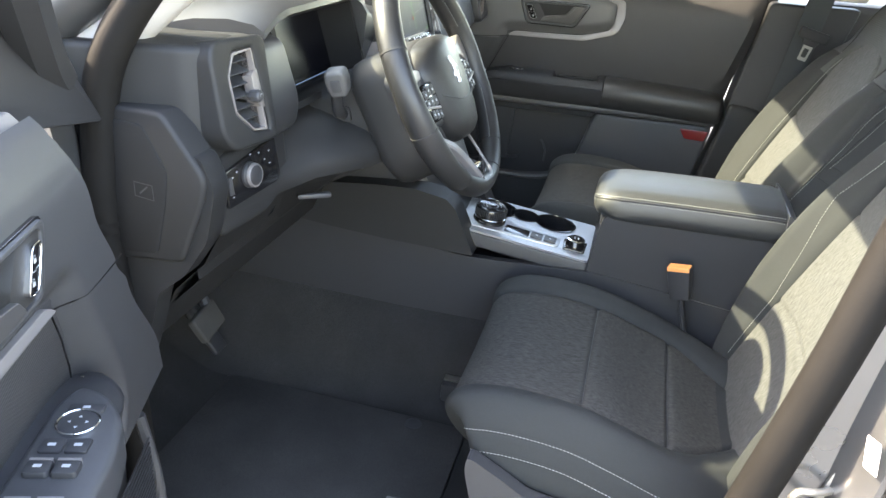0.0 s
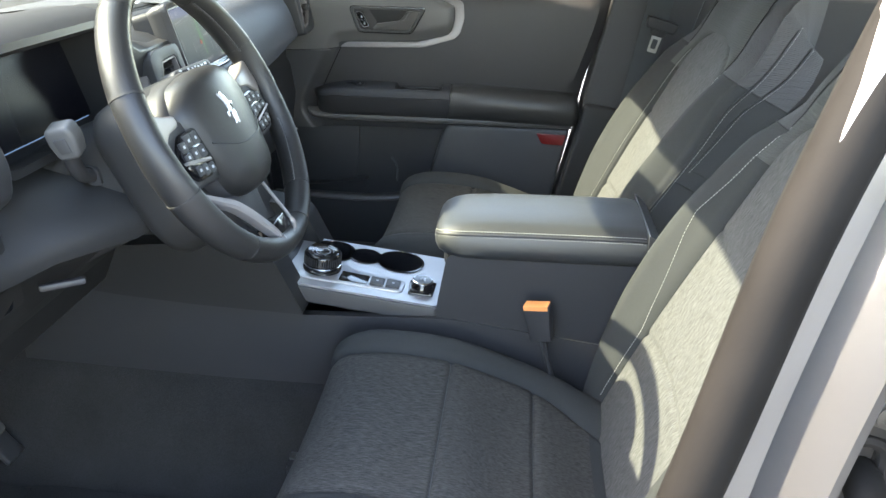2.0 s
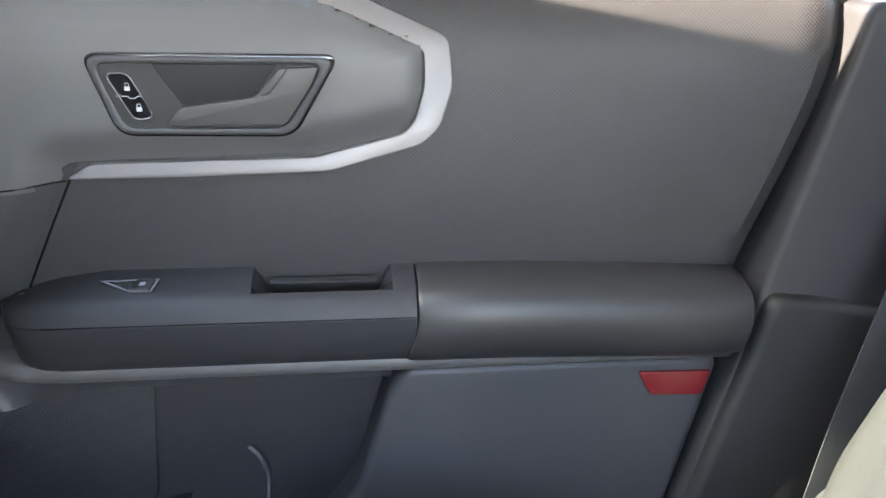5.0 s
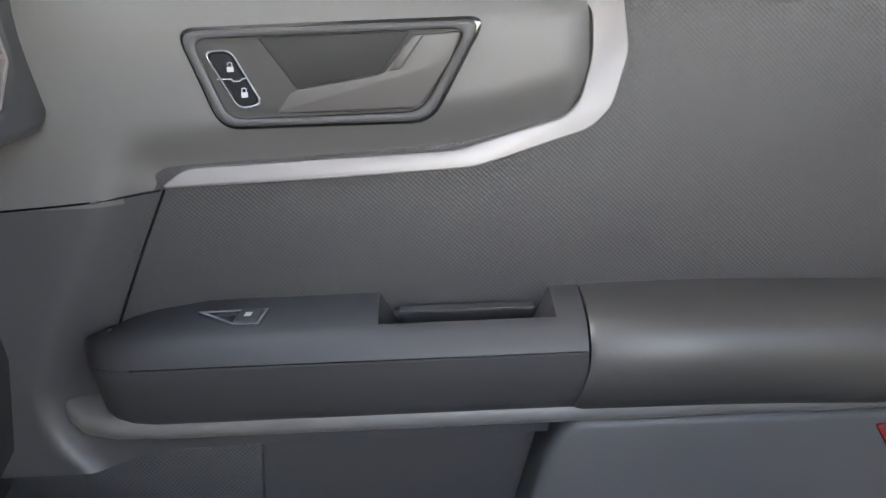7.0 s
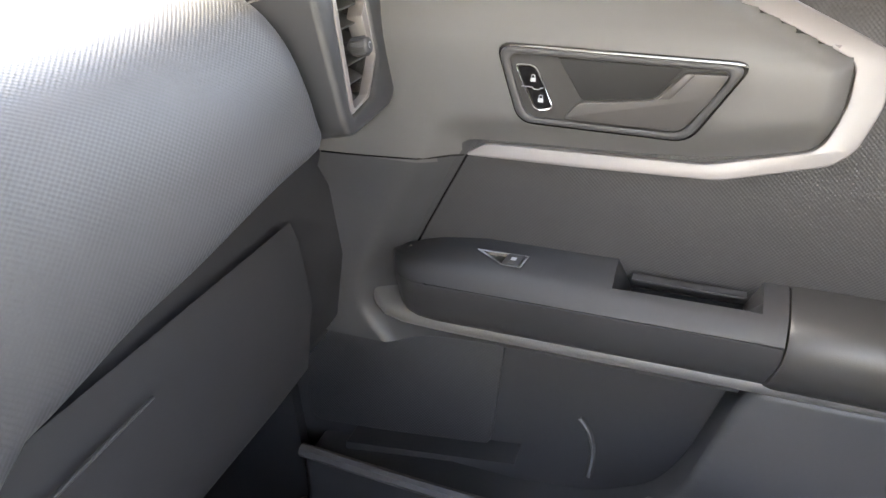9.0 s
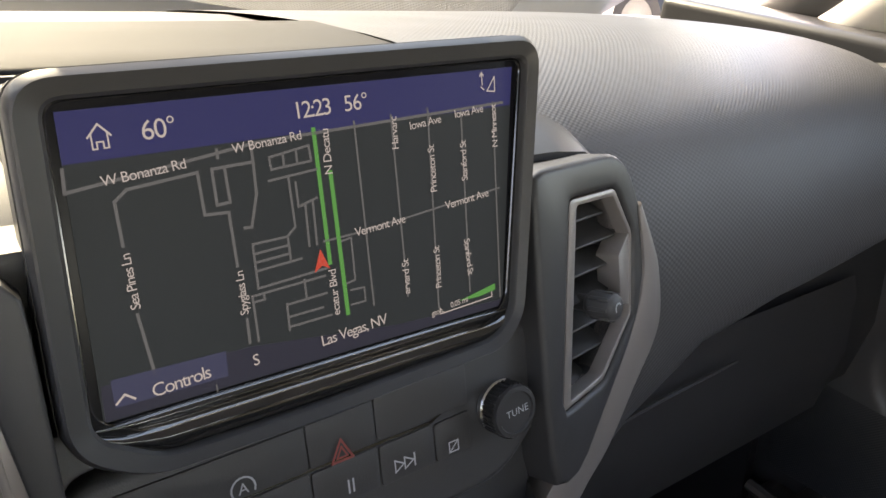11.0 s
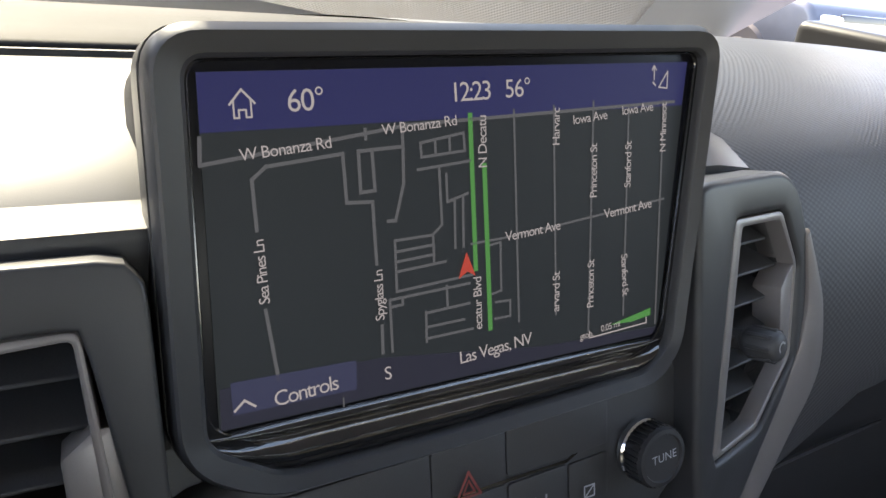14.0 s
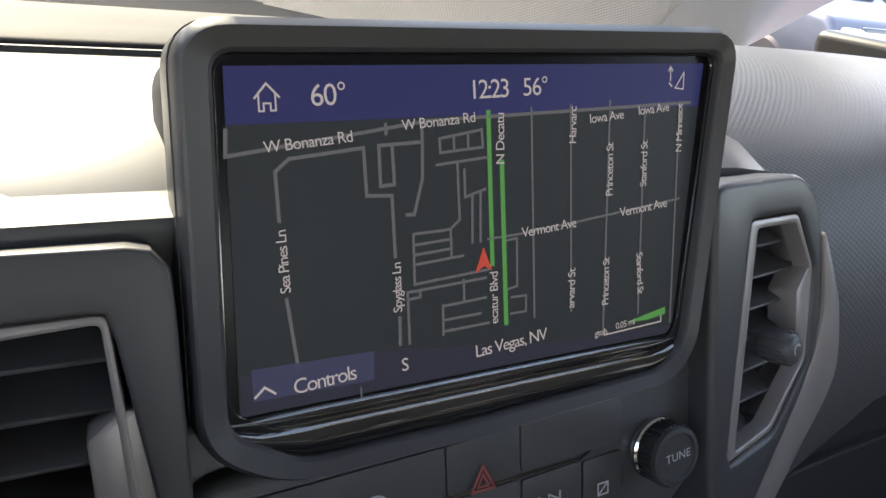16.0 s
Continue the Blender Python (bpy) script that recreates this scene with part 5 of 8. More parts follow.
rings = []
for y, lx, lz in ((-0.66, -0.34, 0.995), (-0.56, -0.325, 1.000), (-0.50, -0.300, 1.005), (-0.43, -0.240, 1.010), (-0.36, -0.225, 1.012), (-0.28, -0.235, 1.010), (-0.20, -0.290, 0.995), (-0.10, -0.32, 0.985)):
    rings.append([(x, y, z) for x, z in ((-0.40, 1.10), (-0.36, 1.085), (lx - 0.03, lz + 0.045), (lx - 0.006, lz + 0.030), (lx, lz + 0.012), (lx - 0.004, lz), (lx - 0.03, lz - 0.006), (lx - 0.07, lz - 0.03), (-0.40, 0.90), (-0.50, 0.80), (-0.66, 0.74))])
part("knee_panel", loft(rings, False, False), PLASTIC_DULL_SHADED, dash, "charcoal knee panel below the column")
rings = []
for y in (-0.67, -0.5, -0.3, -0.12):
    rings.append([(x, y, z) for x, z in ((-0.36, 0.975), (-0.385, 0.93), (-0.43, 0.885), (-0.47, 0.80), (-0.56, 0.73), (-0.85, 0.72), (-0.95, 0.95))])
part("lower_knee_panel", loft(rings, False, False), PLASTIC_DULL_SHADED, dash)
part("bonnet_lever", moved(box(-0.025, 0.025, -0.006, 0.006, -0.004, 0.004, 0.003), Matrix.Translation((-0.318, -0.475, 0.968)) @ Matrix.Rotation(radians(35), 4, "Z")), PLASTIC_SMOOTH, dash, "grey release lever")
part("coin_slot", prism(rounded([(-0.04, -0.012), (0.05, 0.004), (0.045, 0.026), (-0.035, 0.014)], 0.004), 0, 0.003, frame_matrix((-0.392, -0.53, 0.930), (0.1, 0.99, 0), (0.45, 0, 0.89))), GLOSS_BLACK, dash)

# passenger's lower dash and glovebox, set back below the pad
rings = []
for y in (0.14, 0.3, 0.5, 0.66, 0.735):
    rings.append([(x, y, z) for x, z in ((-0.46, 1.06), (-0.41, 1.045), (-0.385, 1.00), (-0.375, 0.93), (-0.385, 0.86), (-0.43, 0.79), (-0.52, 0.74), (-0.85, 0.72))])
part("glovebox_face", loft(rings, False, False), PLASTIC_DARK, dash)
part("glovebox_lid", loft([[(x, y, z) for x, z in ((-0.375, 1.005), (-0.368, 0.99), (-0.360, 0.93), (-0.370, 0.86), (-0.41, 0.80), (-0.42, 0.805))] for y in (0.20, 0.22, 0.4, 0.58, 0.60)], False, False), PLASTIC_DARK, dash)
part("glovebox_gap", tube(smooth_path([(-0.360, 0.225, 0.965), (-0.359, 0.30, 0.976), (-0.360, 0.40, 0.980)], 5), lambda t: 0.001 + 0.003 * t * (1 - t), 6), PLASTIC, dash)

# centre stack running down to the console
rings = []
for x, z, h in ((-0.275, 1.03, 0.118), (-0.268, 0.98, 0.108), (-0.262, 0.92, 0.100), (-0.25, 0.86, 0.096), (-0.22, 0.81, 0.095), (-0.17, 0.79, 0.095)):
    rings.append([(-0.70, -h, z - 0.02), (x - 0.03, -h, z), (x, -h + 0.014, z), (x + 0.004, 0, z), (x, h - 0.014, z), (x - 0.03, h, z), (-0.70, h, z - 0.02)])
part("stack_column", loft(rings, False, False), PLASTIC_DARK, dash)


SB = frame_matrix((-0.262, 0.074, 0.938), (0.0, 0.92, 0.0), (-0.18, 0.0, 0.98))
sb = part("start_button", moved(turned([(0.021, -0.01), (0.021, 0.003), (0.019, 0.005), (0.0175, 0.0045), (0.0170, 0.003), (1e-4, 0.003)], None, 30), SB), GLOSS_BLACK, dash, "black start button with a satin ring")
part("button_ring", moved(turned([(0.0205, 0.0032), (0.0200, 0.0055), (0.0185, 0.0058), (0.0178, 0.0045)], None, 30), SB), SATIN_SILVER, sb)
part("button_lamp", prism([(-0.003, -0.013), (0.003, -0.013), (0.003, -0.0105), (-0.003, -0.0105)], 0.003, 0.0034, SB), glowing("amber lamp", (1.0, 0.35, 0.05), 0.25), sb)
part("button_print", merge(prism([(-0.008, 0.002), (0.008, 0.002), (0.008, 0.005), (-0.008, 0.005)], 0.003, 0.0033, SB), prism([(-0.006, -0.005), (0.006, -0.005), (0.006, -0.002), (-0.006, -0.002)], 0.003, 0.0033, SB)), PRINT, sb)


# ---- touchscreen ----
TS = FACE @ Matrix.Translation((0, 0, -0.0046))
ts = thing("touchscreen", FACE @ Vector((0.015, -0.02, -0.02)), "tablet-like touchscreen in a rounded charcoal housing, showing a dark road map", "touchscreen")
ho = rounded([(-0.0790, 0.1090), (0.1172, 0.1112), (0.0985, -0.0025), (0.087, -0.0142), (0.0, -0.0165), (-0.060, -0.0158), (-0.0816, -0.0020)], 0.013, 7)
hi_ = rounded([(-0.0705, 0.1022), (0.1108, 0.1040), (0.0942, -0.0008), (0.083, -0.0096), (0.0, -0.0116), (-0.053, -0.0110), (-0.0738, 0.0016)], 0.006, 7)
mid_ = [(a[0] + (b[0] - a[0]) * 0.10, a[1] + (b[1] - a[1]) * 0.10) for a, b in zip(ho, hi_)]
out_ = [(0.016 + (u - 0.016) * 1.008, v * 1.008 + (0.0008 if v > 0.05 else -0.0008)) for u, v in ho]
near_ = [(a[0] + (b[0] - a[0]) * 0.85, a[1] + (b[1] - a[1]) * 0.85) for a, b in zip(ho, hi_)]
# front ring: a broad flat border that falls in to the glass, a rounded edge and a deep flank
part("housing", loft([[TS @ Vector((u, v, w)) for u, v in ring] for ring, w in ((hi_, 0.0030), (hi_, 0.0085), (near_, 0.0100), (mid_, 0.0120), (ho, 0.0113), (out_, 0.0085), (out_, -0.010), (mid_, -0.018), (hi_, -0.034))], True, False), PLASTIC_SMOOTH, ts, "charcoal rounded housing", sharp=30)
part("housing_seam", tube([TS @ Vector((0.016 + (u - 0.016) * 1.0085, v * 1.0085 + (0.0009 if v > 0.05 else -0.0009), 0.0015)) for u, v in ho], 0.0004, 5, closed=True), RUBBER, ts)
part("back", prism([(0.016 + (u - 0.016) * 0.97, 0.05 + (v - 0.05) * 0.95) for u, v in ho], -0.05, -0.006, TS, 0.004), PLASTIC_DARK, ts)
part("bezel", prism([(0.016 + (u - 0.016) * 1.006, v) for u, v in hi_], -0.004, 0.0062, TS, 0.0006, 1, hole=[(0.016 + (u - 0.016) * 0.985, 0.047 + (v - 0.047) * (0.985 if v > 0.047 else 0.90)) for u, v in hi_]), GLOSS_BLACK, ts, "gloss black bezel")
glass = part("glass", prism([(0.016 + (u - 0.016) * 0.996, v) for u, v in hi_], -0.006, 0.0040, TS), SCREEN_BLACK, ts, "black screen glass")
# gloss black lip below the display: a hollow between two rolls
lip = []
for u in [-0.0725 + 0.1665 * k / 24 for k in range(25)]:
    fade = min(1.0, max(0.0, (u + 0.0725) / 0.020), max(0.0, (0.0945 - u) / 0.012)) ** 0.6
    base = 0.0036 - 0.0022 * (u + 0.0725) / 0.1665
    lip.append([TS @ Vector((u, base - d * (0.35 + 0.65 * fade), w)) for d, w in [(0.0, 0.0042)] + [(0.0004 + 0.0040 * k / 8, 0.0050 + 0.0016 * math.sin(math.pi * k / 8)) for k in range(9)] + [(0.0052 + 0.0082 * k / 12, 0.0050 + 0.0030 * math.sin(math.pi * k / 12)) for k in range(13)]])
part("lower_lip", loft(lip, False, False), LIP_BLACK, ts, "gloss black lip below the display", sharp=60)

D = TS @ Matrix.Rotation(radians(0.0), 4, "Z")
Z0 = 0.0046
MAP_DARK = glowing("dim map ground", (0.024, 0.036, 0.043), 0.046)
MAP_BLUE = glowing("deep blue bar", (0.018, 0.024, 0.110), 0.070)
MAP_FOOT = glowing("dark blue bar", (0.026, 0.032, 0.058), 0.05)
MAP_KEY = glowing("blue-grey key", (0.030, 0.040, 0.090), 0.075)
MAP_ROAD = glowing("grey-blue road line", (0.115, 0.140, 0.165), 0.052)
MAP_GREEN = glowing("green road line", (0.045, 0.240, 0.065), 0.075)
MAP_TEXT = glowing("white screen letters", (0.52, 0.56, 0.62), 0.048)
MAP_RED = glowing("red position arrow", (0.60, 0.085, 0.06), 0.05)
tl, tr, br, bl = (-0.0668, 0.0990), (0.1066, 0.1005), (0.0925, 0.0018), (-0.0695, 0.0040)
display = part("display", prism([bl, br, tr, tl], 0.0041, Z0 - 0.0002, D), MAP_DARK, ts, "dark road map on the display")
part("status_bar", prism([(-0.0672, 0.0838), (0.1040, 0.0852), (0.1065, 0.1004), (-0.0668, 0.0989)], 0.0043, Z0, D), MAP_BLUE, display)
part("foot_bar", prism([(-0.0690, 0.0042), (0.0925, 0.0020), (0.0930, 0.0045), (0.040, 0.0070), (-0.020, 0.0150), (-0.0685, 0.0158)], 0.0043, Z0, D), MAP_FOOT, display)

part("controls_key", prism([(-0.0655, 0.0078), (-0.0290, 0.0072), (-0.0286, 0.0160), (-0.0655, 0.0170)], Z0, Z0 + 0.0001, D), MAP_KEY, display)


def road(pts, width=0.0011, mat=None):
    part("road_line", line(pts, width, D, Z0 + 0.0001), mat or MAP_ROAD, display)


for pts in ([(-0.068, 0.0757), (-0.028, 0.0806), (-0.008, 0.0832), (0.0999, 0.0866)], [(-0.068, 0.0757), (-0.0675, 0.0825)], [(-0.0288, 0.0762), (-0.0509, 0.0742), (-0.0550, 0.0710), (-0.0548, 0.0575)],
            [(-0.0542, 0.0354), (-0.0522, 0.0154)], [(-0.0288, 0.0762), (-0.0285, 0.0624), (-0.0205, 0.0619), (-0.0203, 0.0437)], [(-0.0197, 0.0248), (-0.0199, 0.0166)],
            [(-0.0098, 0.0771), (-0.0102, 0.0663), (-0.0134, 0.0557), (-0.0158, 0.0558)], [(-0.0098, 0.0771), (-0.024, 0.0766), (-0.024, 0.0649), (-0.0195, 0.0651), (-0.0198, 0.0765)],
            [(-0.0098, 0.0771), (-0.0098, 0.0835)], [(-0.0215, 0.0800), (-0.0215, 0.0825)]):
    road(pts)
for pts in ([(0.0299, 0.0862), (0.0299, 0.0175)], [(0.0457, 0.0869), (0.0453, 0.0173)], [(0.0625, 0.0879), (0.0594, 0.0090)], [(0.0783, 0.085), (0.0757, 0.0119)], [(0.0949, 0.087), (0.0915, 0.0060)],
            [(0.0125, 0.0456), (0.0245, 0.0460), (0.0481, 0.0478), (0.0953, 0.0521)], [(0.0189, 0.0443), (0.0234, 0.0448), (0.0232, 0.029), (0.0198, 0.0284)], [(0.0209, 0.0255), (0.0266, 0.0253), (0.0265, 0.020), (0.0205, 0.0200)]):
    road(pts, 0.0008)
for pts in ([(-0.0140, 0.0498), (-0.0142, 0.0344), (0.0123, 0.0358)], [(-0.0136, 0.0498), (-0.0013, 0.050), (0.0022, 0.0528), (0.002, 0.070)], [(-0.0052, 0.070), (0.0129, 0.0714)],
            [(-0.004, 0.0778), (0.011, 0.080), (0.0113, 0.0746), (-0.0038, 0.0736), (-0.004, 0.0778)], [(0.001, 0.0785), (0.001, 0.0740)], [(0.006, 0.0792), (0.006, 0.0743)], [(-0.0137, 0.0464), (-0.001, 0.047), (-0.0011, 0.0417)],
            [(-0.0139, 0.0404), (0.0029, 0.0413)], [(-0.0138, 0.0434), (-0.001, 0.0440)], [(-0.0011, 0.0500), (-0.0011, 0.0413)], [(-0.0167, 0.0164), (-0.0167, 0.0322), (0.0112, 0.0332)]):
    road(pts, 0.0009)
for pts in ([(-0.0046, 0.0262), (0.011, 0.0268)], [(-0.0047, 0.0265), (-0.0049, 0.0172)], [(-0.0047, 0.0217), (0.0088, 0.0219)], [(-0.0048, 0.0181), (0.0119, 0.0183)], [(0.0044, 0.0596), (0.0117, 0.0615)],
            [(0.0044, 0.0680), (0.0044, 0.0596), (0.0070, 0.0600), (0.0066, 0.0452)], [(0.0100, 0.0605), (0.0096, 0.0452)], [(0.0030, 0.0335), (0.0030, 0.0265)], [(-0.0165, 0.0300), (-0.0125, 0.0302), (-0.0125, 0.0322)]):
    road(pts, 0.0009)
road([(0.0136, 0.0851), (0.0138, 0.0375)], 0.0016, MAP_GREEN)
road([(0.0182, 0.0695), (0.0186, 0.0173)], 0.0017, MAP_GREEN)
part("road_line", prism([(0.0700, 0.0092), (0.0890, 0.0122), (0.0890, 0.0096), (0.0800, 0.0086)], Z0, Z0 + 0.0002, D), MAP_GREEN, display)
road([(0.0600, 0.0085), (0.0600, 0.0062), (0.0870, 0.0070), (0.0870, 0.0090)], 0.0005, MAP_TEXT)


def word(text, a, b, size, up=False, squeeze=1.0):
    """Letters centred between two places on the display, turned along them."""
    ang = math.degrees(math.atan2(b[1] - a[1], b[0] - a[0]))
    part("map_word" if not up else "map_word", lettering(text, size, D @ tilt_m((a[0] + b[0]) / 2, (a[1] + b[1]) / 2, Z0 + 0.0004, ang), squeeze=squeeze), MAP_TEXT, display)


word("60°", (-0.0440, 0.0908), (-0.0330, 0.0911), 0.0086, squeeze=0.9)
word("12:23", (0.0071, 0.0918), (0.0212, 0.0922), 0.0082, squeeze=0.82)
word("56°", (0.0263, 0.0924), (0.0367, 0.0927), 0.0080, squeeze=0.9)
word("W Bonanza Rd", (-0.0573, 0.0775), (-0.0323, 0.0795), 0.0046, squeeze=0.92)
word("W Bonanza Rd", (-0.0167, 0.0820), (0.0091, 0.0838), 0.0044, squeeze=0.94)
word("Iowa Ave", (0.0523, 0.0818), (0.0693, 0.0832), 0.0044, squeeze=0.9)
word("Iowa Ave", (0.0738, 0.0840), (0.0906, 0.0852), 0.0044, squeeze=0.88)
word("Harvarc", (0.0463, 0.0735), (0.0466, 0.0870), 0.0043, True, 0.88)
word("N Decatu", (0.0176, 0.0688), (0.0178, 0.0852), 0.0046, True, 0.88)
word("Princeton St", (0.0620, 0.0542), (0.0624, 0.0752), 0.0044, True, 0.86)
word("Stanford St", (0.0775, 0.0563), (0.0781, 0.0752), 0.0043, True, 0.86)
word("N Minnesot", (0.0944, 0.0684), (0.0948, 0.0870), 0.0042, True, 0.86)
word("Vermont Ave", (0.0252, 0.0462), (0.0476, 0.0476), 0.0046, squeeze=0.88)
word("Vermont Ave", (0.0666, 0.0492), (0.0892, 0.0510), 0.0046, squeeze=0.88)
word("Sea Pines Ln", (-0.0542, 0.0366), (-0.0546, 0.0558), 0.0044, True, 0.84)
word("Spyglass Ln", (-0.0202, 0.0257), (-0.0200, 0.0430), 0.0042, True, 0.84)
word("ecatur Blvd", (0.0139, 0.0165), (0.0142, 0.0362), 0.0044, True, 0.88)
word("arvard St", (0.0450, 0.0173), (0.0457, 0.0331), 0.0044, True, 0.88)
word("Princeton St", (0.0602, 0.0158), (0.0608, 0.0355), 0.0042, True, 0.84)
word("Stanford St", (0.0757, 0.0360), (0.0765, 0.0171), 0.0042, True, 0.84)
word("Las Vegas, NV", (0.0042, 0.0093), (0.0369, 0.0110), 0.0058, squeeze=0.86)
word("S", (-0.0200, 0.0098), (-0.0174, 0.0099), 0.0058)
word("Controls", (-0.0538, 0.0096), (-0.0349, 0.0106), 0.0064, squeeze=0.84)
word("0.05 mi", (0.0630, 0.0084), (0.0760, 0.0092), 0.0034, squeeze=0.9)
word("gton,", (0.0545, 0.0073), (0.0625, 0.0078), 0.0034, squeeze=0.9)
HOME = D @ Matrix.Translation((0.0026, 0.0012, 0))
part("home_symbol", merge(line([(-0.0618, 0.0895), (-0.0585, 0.0932), (-0.0552, 0.0897)], 0.0006, HOME, Z0 + 0.0003), line([(-0.0608, 0.0902), (-0.0608, 0.0860), (-0.0595, 0.0860), (-0.0595, 0.0880), (-0.0576, 0.0880), (-0.0576, 0.0861), (-0.0562, 0.0861), (-0.0562, 0.0903)], 0.0005, HOME, Z0 + 0.0003)), MAP_TEXT, display)
part("chevron", line([(-0.0650, 0.0090), (-0.0622, 0.0114), (-0.0594, 0.0092)], 0.0007, D, Z0 + 0.0003), MAP_TEXT, display)
part("north_symbol", merge(line([(0.0922, 0.0918), (0.0965, 0.0972), (0.0962, 0.0914), (0.0922, 0.0918)], 0.0005, D, Z0 + 0.0003), line([(0.0900, 0.0990), (0.0900, 0.0945)], 0.0005, D, Z0 + 0.0003), line([(0.0890, 0.0978), (0.0900, 0.0992), (0.0910, 0.0978)], 0.0005, D, Z0 + 0.0003), line([(0.0894, 0.0935), (0.0906, 0.0925)], 0.0006, D, Z0 + 0.0003)), MAP_TEXT, display)
part("arrow", prism([(0.0074, 0.0353), (0.0105, 0.0430), (0.0134, 0.0354), (0.0105, 0.0372)], Z0, Z0 + 0.0005, D), MAP_RED, display)
part("tick", line([(-0.0335, 0.0030), (-0.0335, 0.0055)], 0.0005, D, Z0 + 0.0003), MAP_ROAD, display)


# ---- steering column and wheel ----
WC = (-0.171, -0.330, 1.132)
WHEEL = frame_matrix(WC, (0, 1, 0), (-math.sin(radians(26)), 0, math.cos(radians(26))))   # u right, v up, w towards the driver
col = thing("steering_column", (-0.40, -0.33, 1.0), "charcoal steering column shroud with two stalks", "steering column")
rings = []
for w, a, b, v0 in ((-0.235, 0.085, 0.075, -0.012), (-0.16, 0.080, 0.072, -0.012), (-0.10, 0.074, 0.066, -0.008), (-0.062, 0.070, 0.062, -0.004), (-0.052, 0.062, 0.054, -0.002)):
    rings.append([WHEEL @ Vector((u, v + v0, w)) for u, v in rounded([(-a, -b), (a, -b), (a, b * 0.8), (a * 0.6, b), (-a * 0.6, b), (-a, b * 0.8)], 0.02, 4)])
part("shroud", loft(rings), PLASTIC_DULL_SHADED, col, "charcoal shroud")
rings = []
for w, k in ((-0.108, 0.90), (-0.102, 0.97), (-0.090, 1.0), (-0.055, 0.98), (-0.032, 0.88), (-0.026, 0.76)):
    rings.append([WHEEL @ Vector((u * k, v * k - 0.018, w)) for u, v in rounded([(-0.098, -0.070), (-0.066, -0.112), (0.066, -0.112), (0.098, -0.070), (0.098, 0.062), (0.070, 0.086), (-0.070, 0.086), (-0.098, 0.062)], 0.03, 4)])
part("hub_back_cover", loft(rings), PLASTIC_DULL_SHADED, col, "black cover behind the wheel hub")
part("stalk_mount", prism(rounded([(-0.316, 1.090), (-0.290, 1.088), (-0.286, 1.066), (-0.314, 1.066)], 0.006, 3), -0.412, -0.37, SIDE, 0.005, 3), PLASTIC_DARK, col)
st = part("stalk", tube(smooth_path([(-0.300, -0.400, 1.075), (-0.298, -0.428, 1.084), (-0.294, -0.448, 1.104), (-0.288, -0.462, 1.124)], 5), 0.0085, 12), PLASTIC_DARK, col, "indicator stalk with a grey end")
SE = frame_matrix((-0.284, -0.470, 1.136), (0.94, 0.05, 0.20), (-0.16, -0.30, 0.94))
part("stalk_end", prism(rounded([(-0.013, -0.018), (0.011, -0.018), (0.0165, 0.004), (0.0145, 0.020), (-0.0135, 0.020), (-0.0165, 0.002)], 0.006, 4), -0.010, 0.010, SE, 0.005, 4), PILLAR_STALK, st, "pale grey stalk end")
part("stalk_button", prism(rounded([(-0.007, -0.009), (0.006, -0.009), (0.007, 0.009), (-0.007, 0.009)], 0.002, 3), 0.009, 0.0114, SE, 0.001), PLASTIC, st)
st2 = part("stalk", tube([WHEEL @ Vector(p) for p in smooth_path([(0.06, 0.010, -0.078), (0.085, 0.024, -0.078), (0.11, 0.040, -0.076)], 5)], 0.011, 12), PLASTIC_DARK, col, "wiper stalk with printed symbols")
WS = WHEEL @ Matrix.Translation((0.118, 0.057, -0.075)) @ Matrix.Rotation(radians(-4), 4, "Z") @ Matrix.Diagonal((1.2, 0.9, 1, 1))
stalk_o = [(-0.043, -0.010), (-0.024, 0.013), (0.066, 0.018), (0.074, -0.010), (0.050, -0.022), (-0.024, -0.020)]
part("stalk_block", prism(rounded(stalk_o, 0.006, 4), -0.014, 0.0105, WS, 0.004, 4), PLASTIC, st2, "charcoal wiper stalk paddle")
part("stalk_face", prism(rounded([(u * 0.86 + 0.0025, v * 0.80 - 0.001) for u, v in stalk_o], 0.005, 4), 0.0, 0.0118, WS, 0.001, 2), DEFROST, st2, "black printed stalk face")
for u, v, a, b in ((-0.016, 0.010, 3, 1.5), (-0.016, 0.002, 3, 1.5), (-0.016, -0.006, 3, 1.5), (0.004, 0.006, 2, 5), (0.014, 0.009, 2, 1.5), (0.022, 0.010, 2, 1.5), (0.030, 0.008, 2.5, 2.5), (0.040, 0.010, 3, 1.5), (0.036, -0.004, 3, 2), (0.050, 0.011, 3, 2), (0.054, -0.002, 3, 1.5)):
    part("stalk_symbol", prism([(u - a / 1000, v - b / 1000), (u + a / 1000, v - b / 1000), (u + a / 1000, v + b / 1000), (u - a / 1000, v + b / 1000)], 0.0116, 0.0121, WS), PRINT, st2)
part("stalk_ring", prism(rounded([(-0.008, -0.014), (0.026, -0.014), (0.026, 0.002), (-0.008, 0.002)], 0.002), 0.008, 0.0135, WS, 0.001), GLOSS_BLACK, st2)

sw = thing("steering_wheel", WC, "black leather steering wheel with stitched grips and satin silver lower spokes", "steering wheel")
R = 0.1725


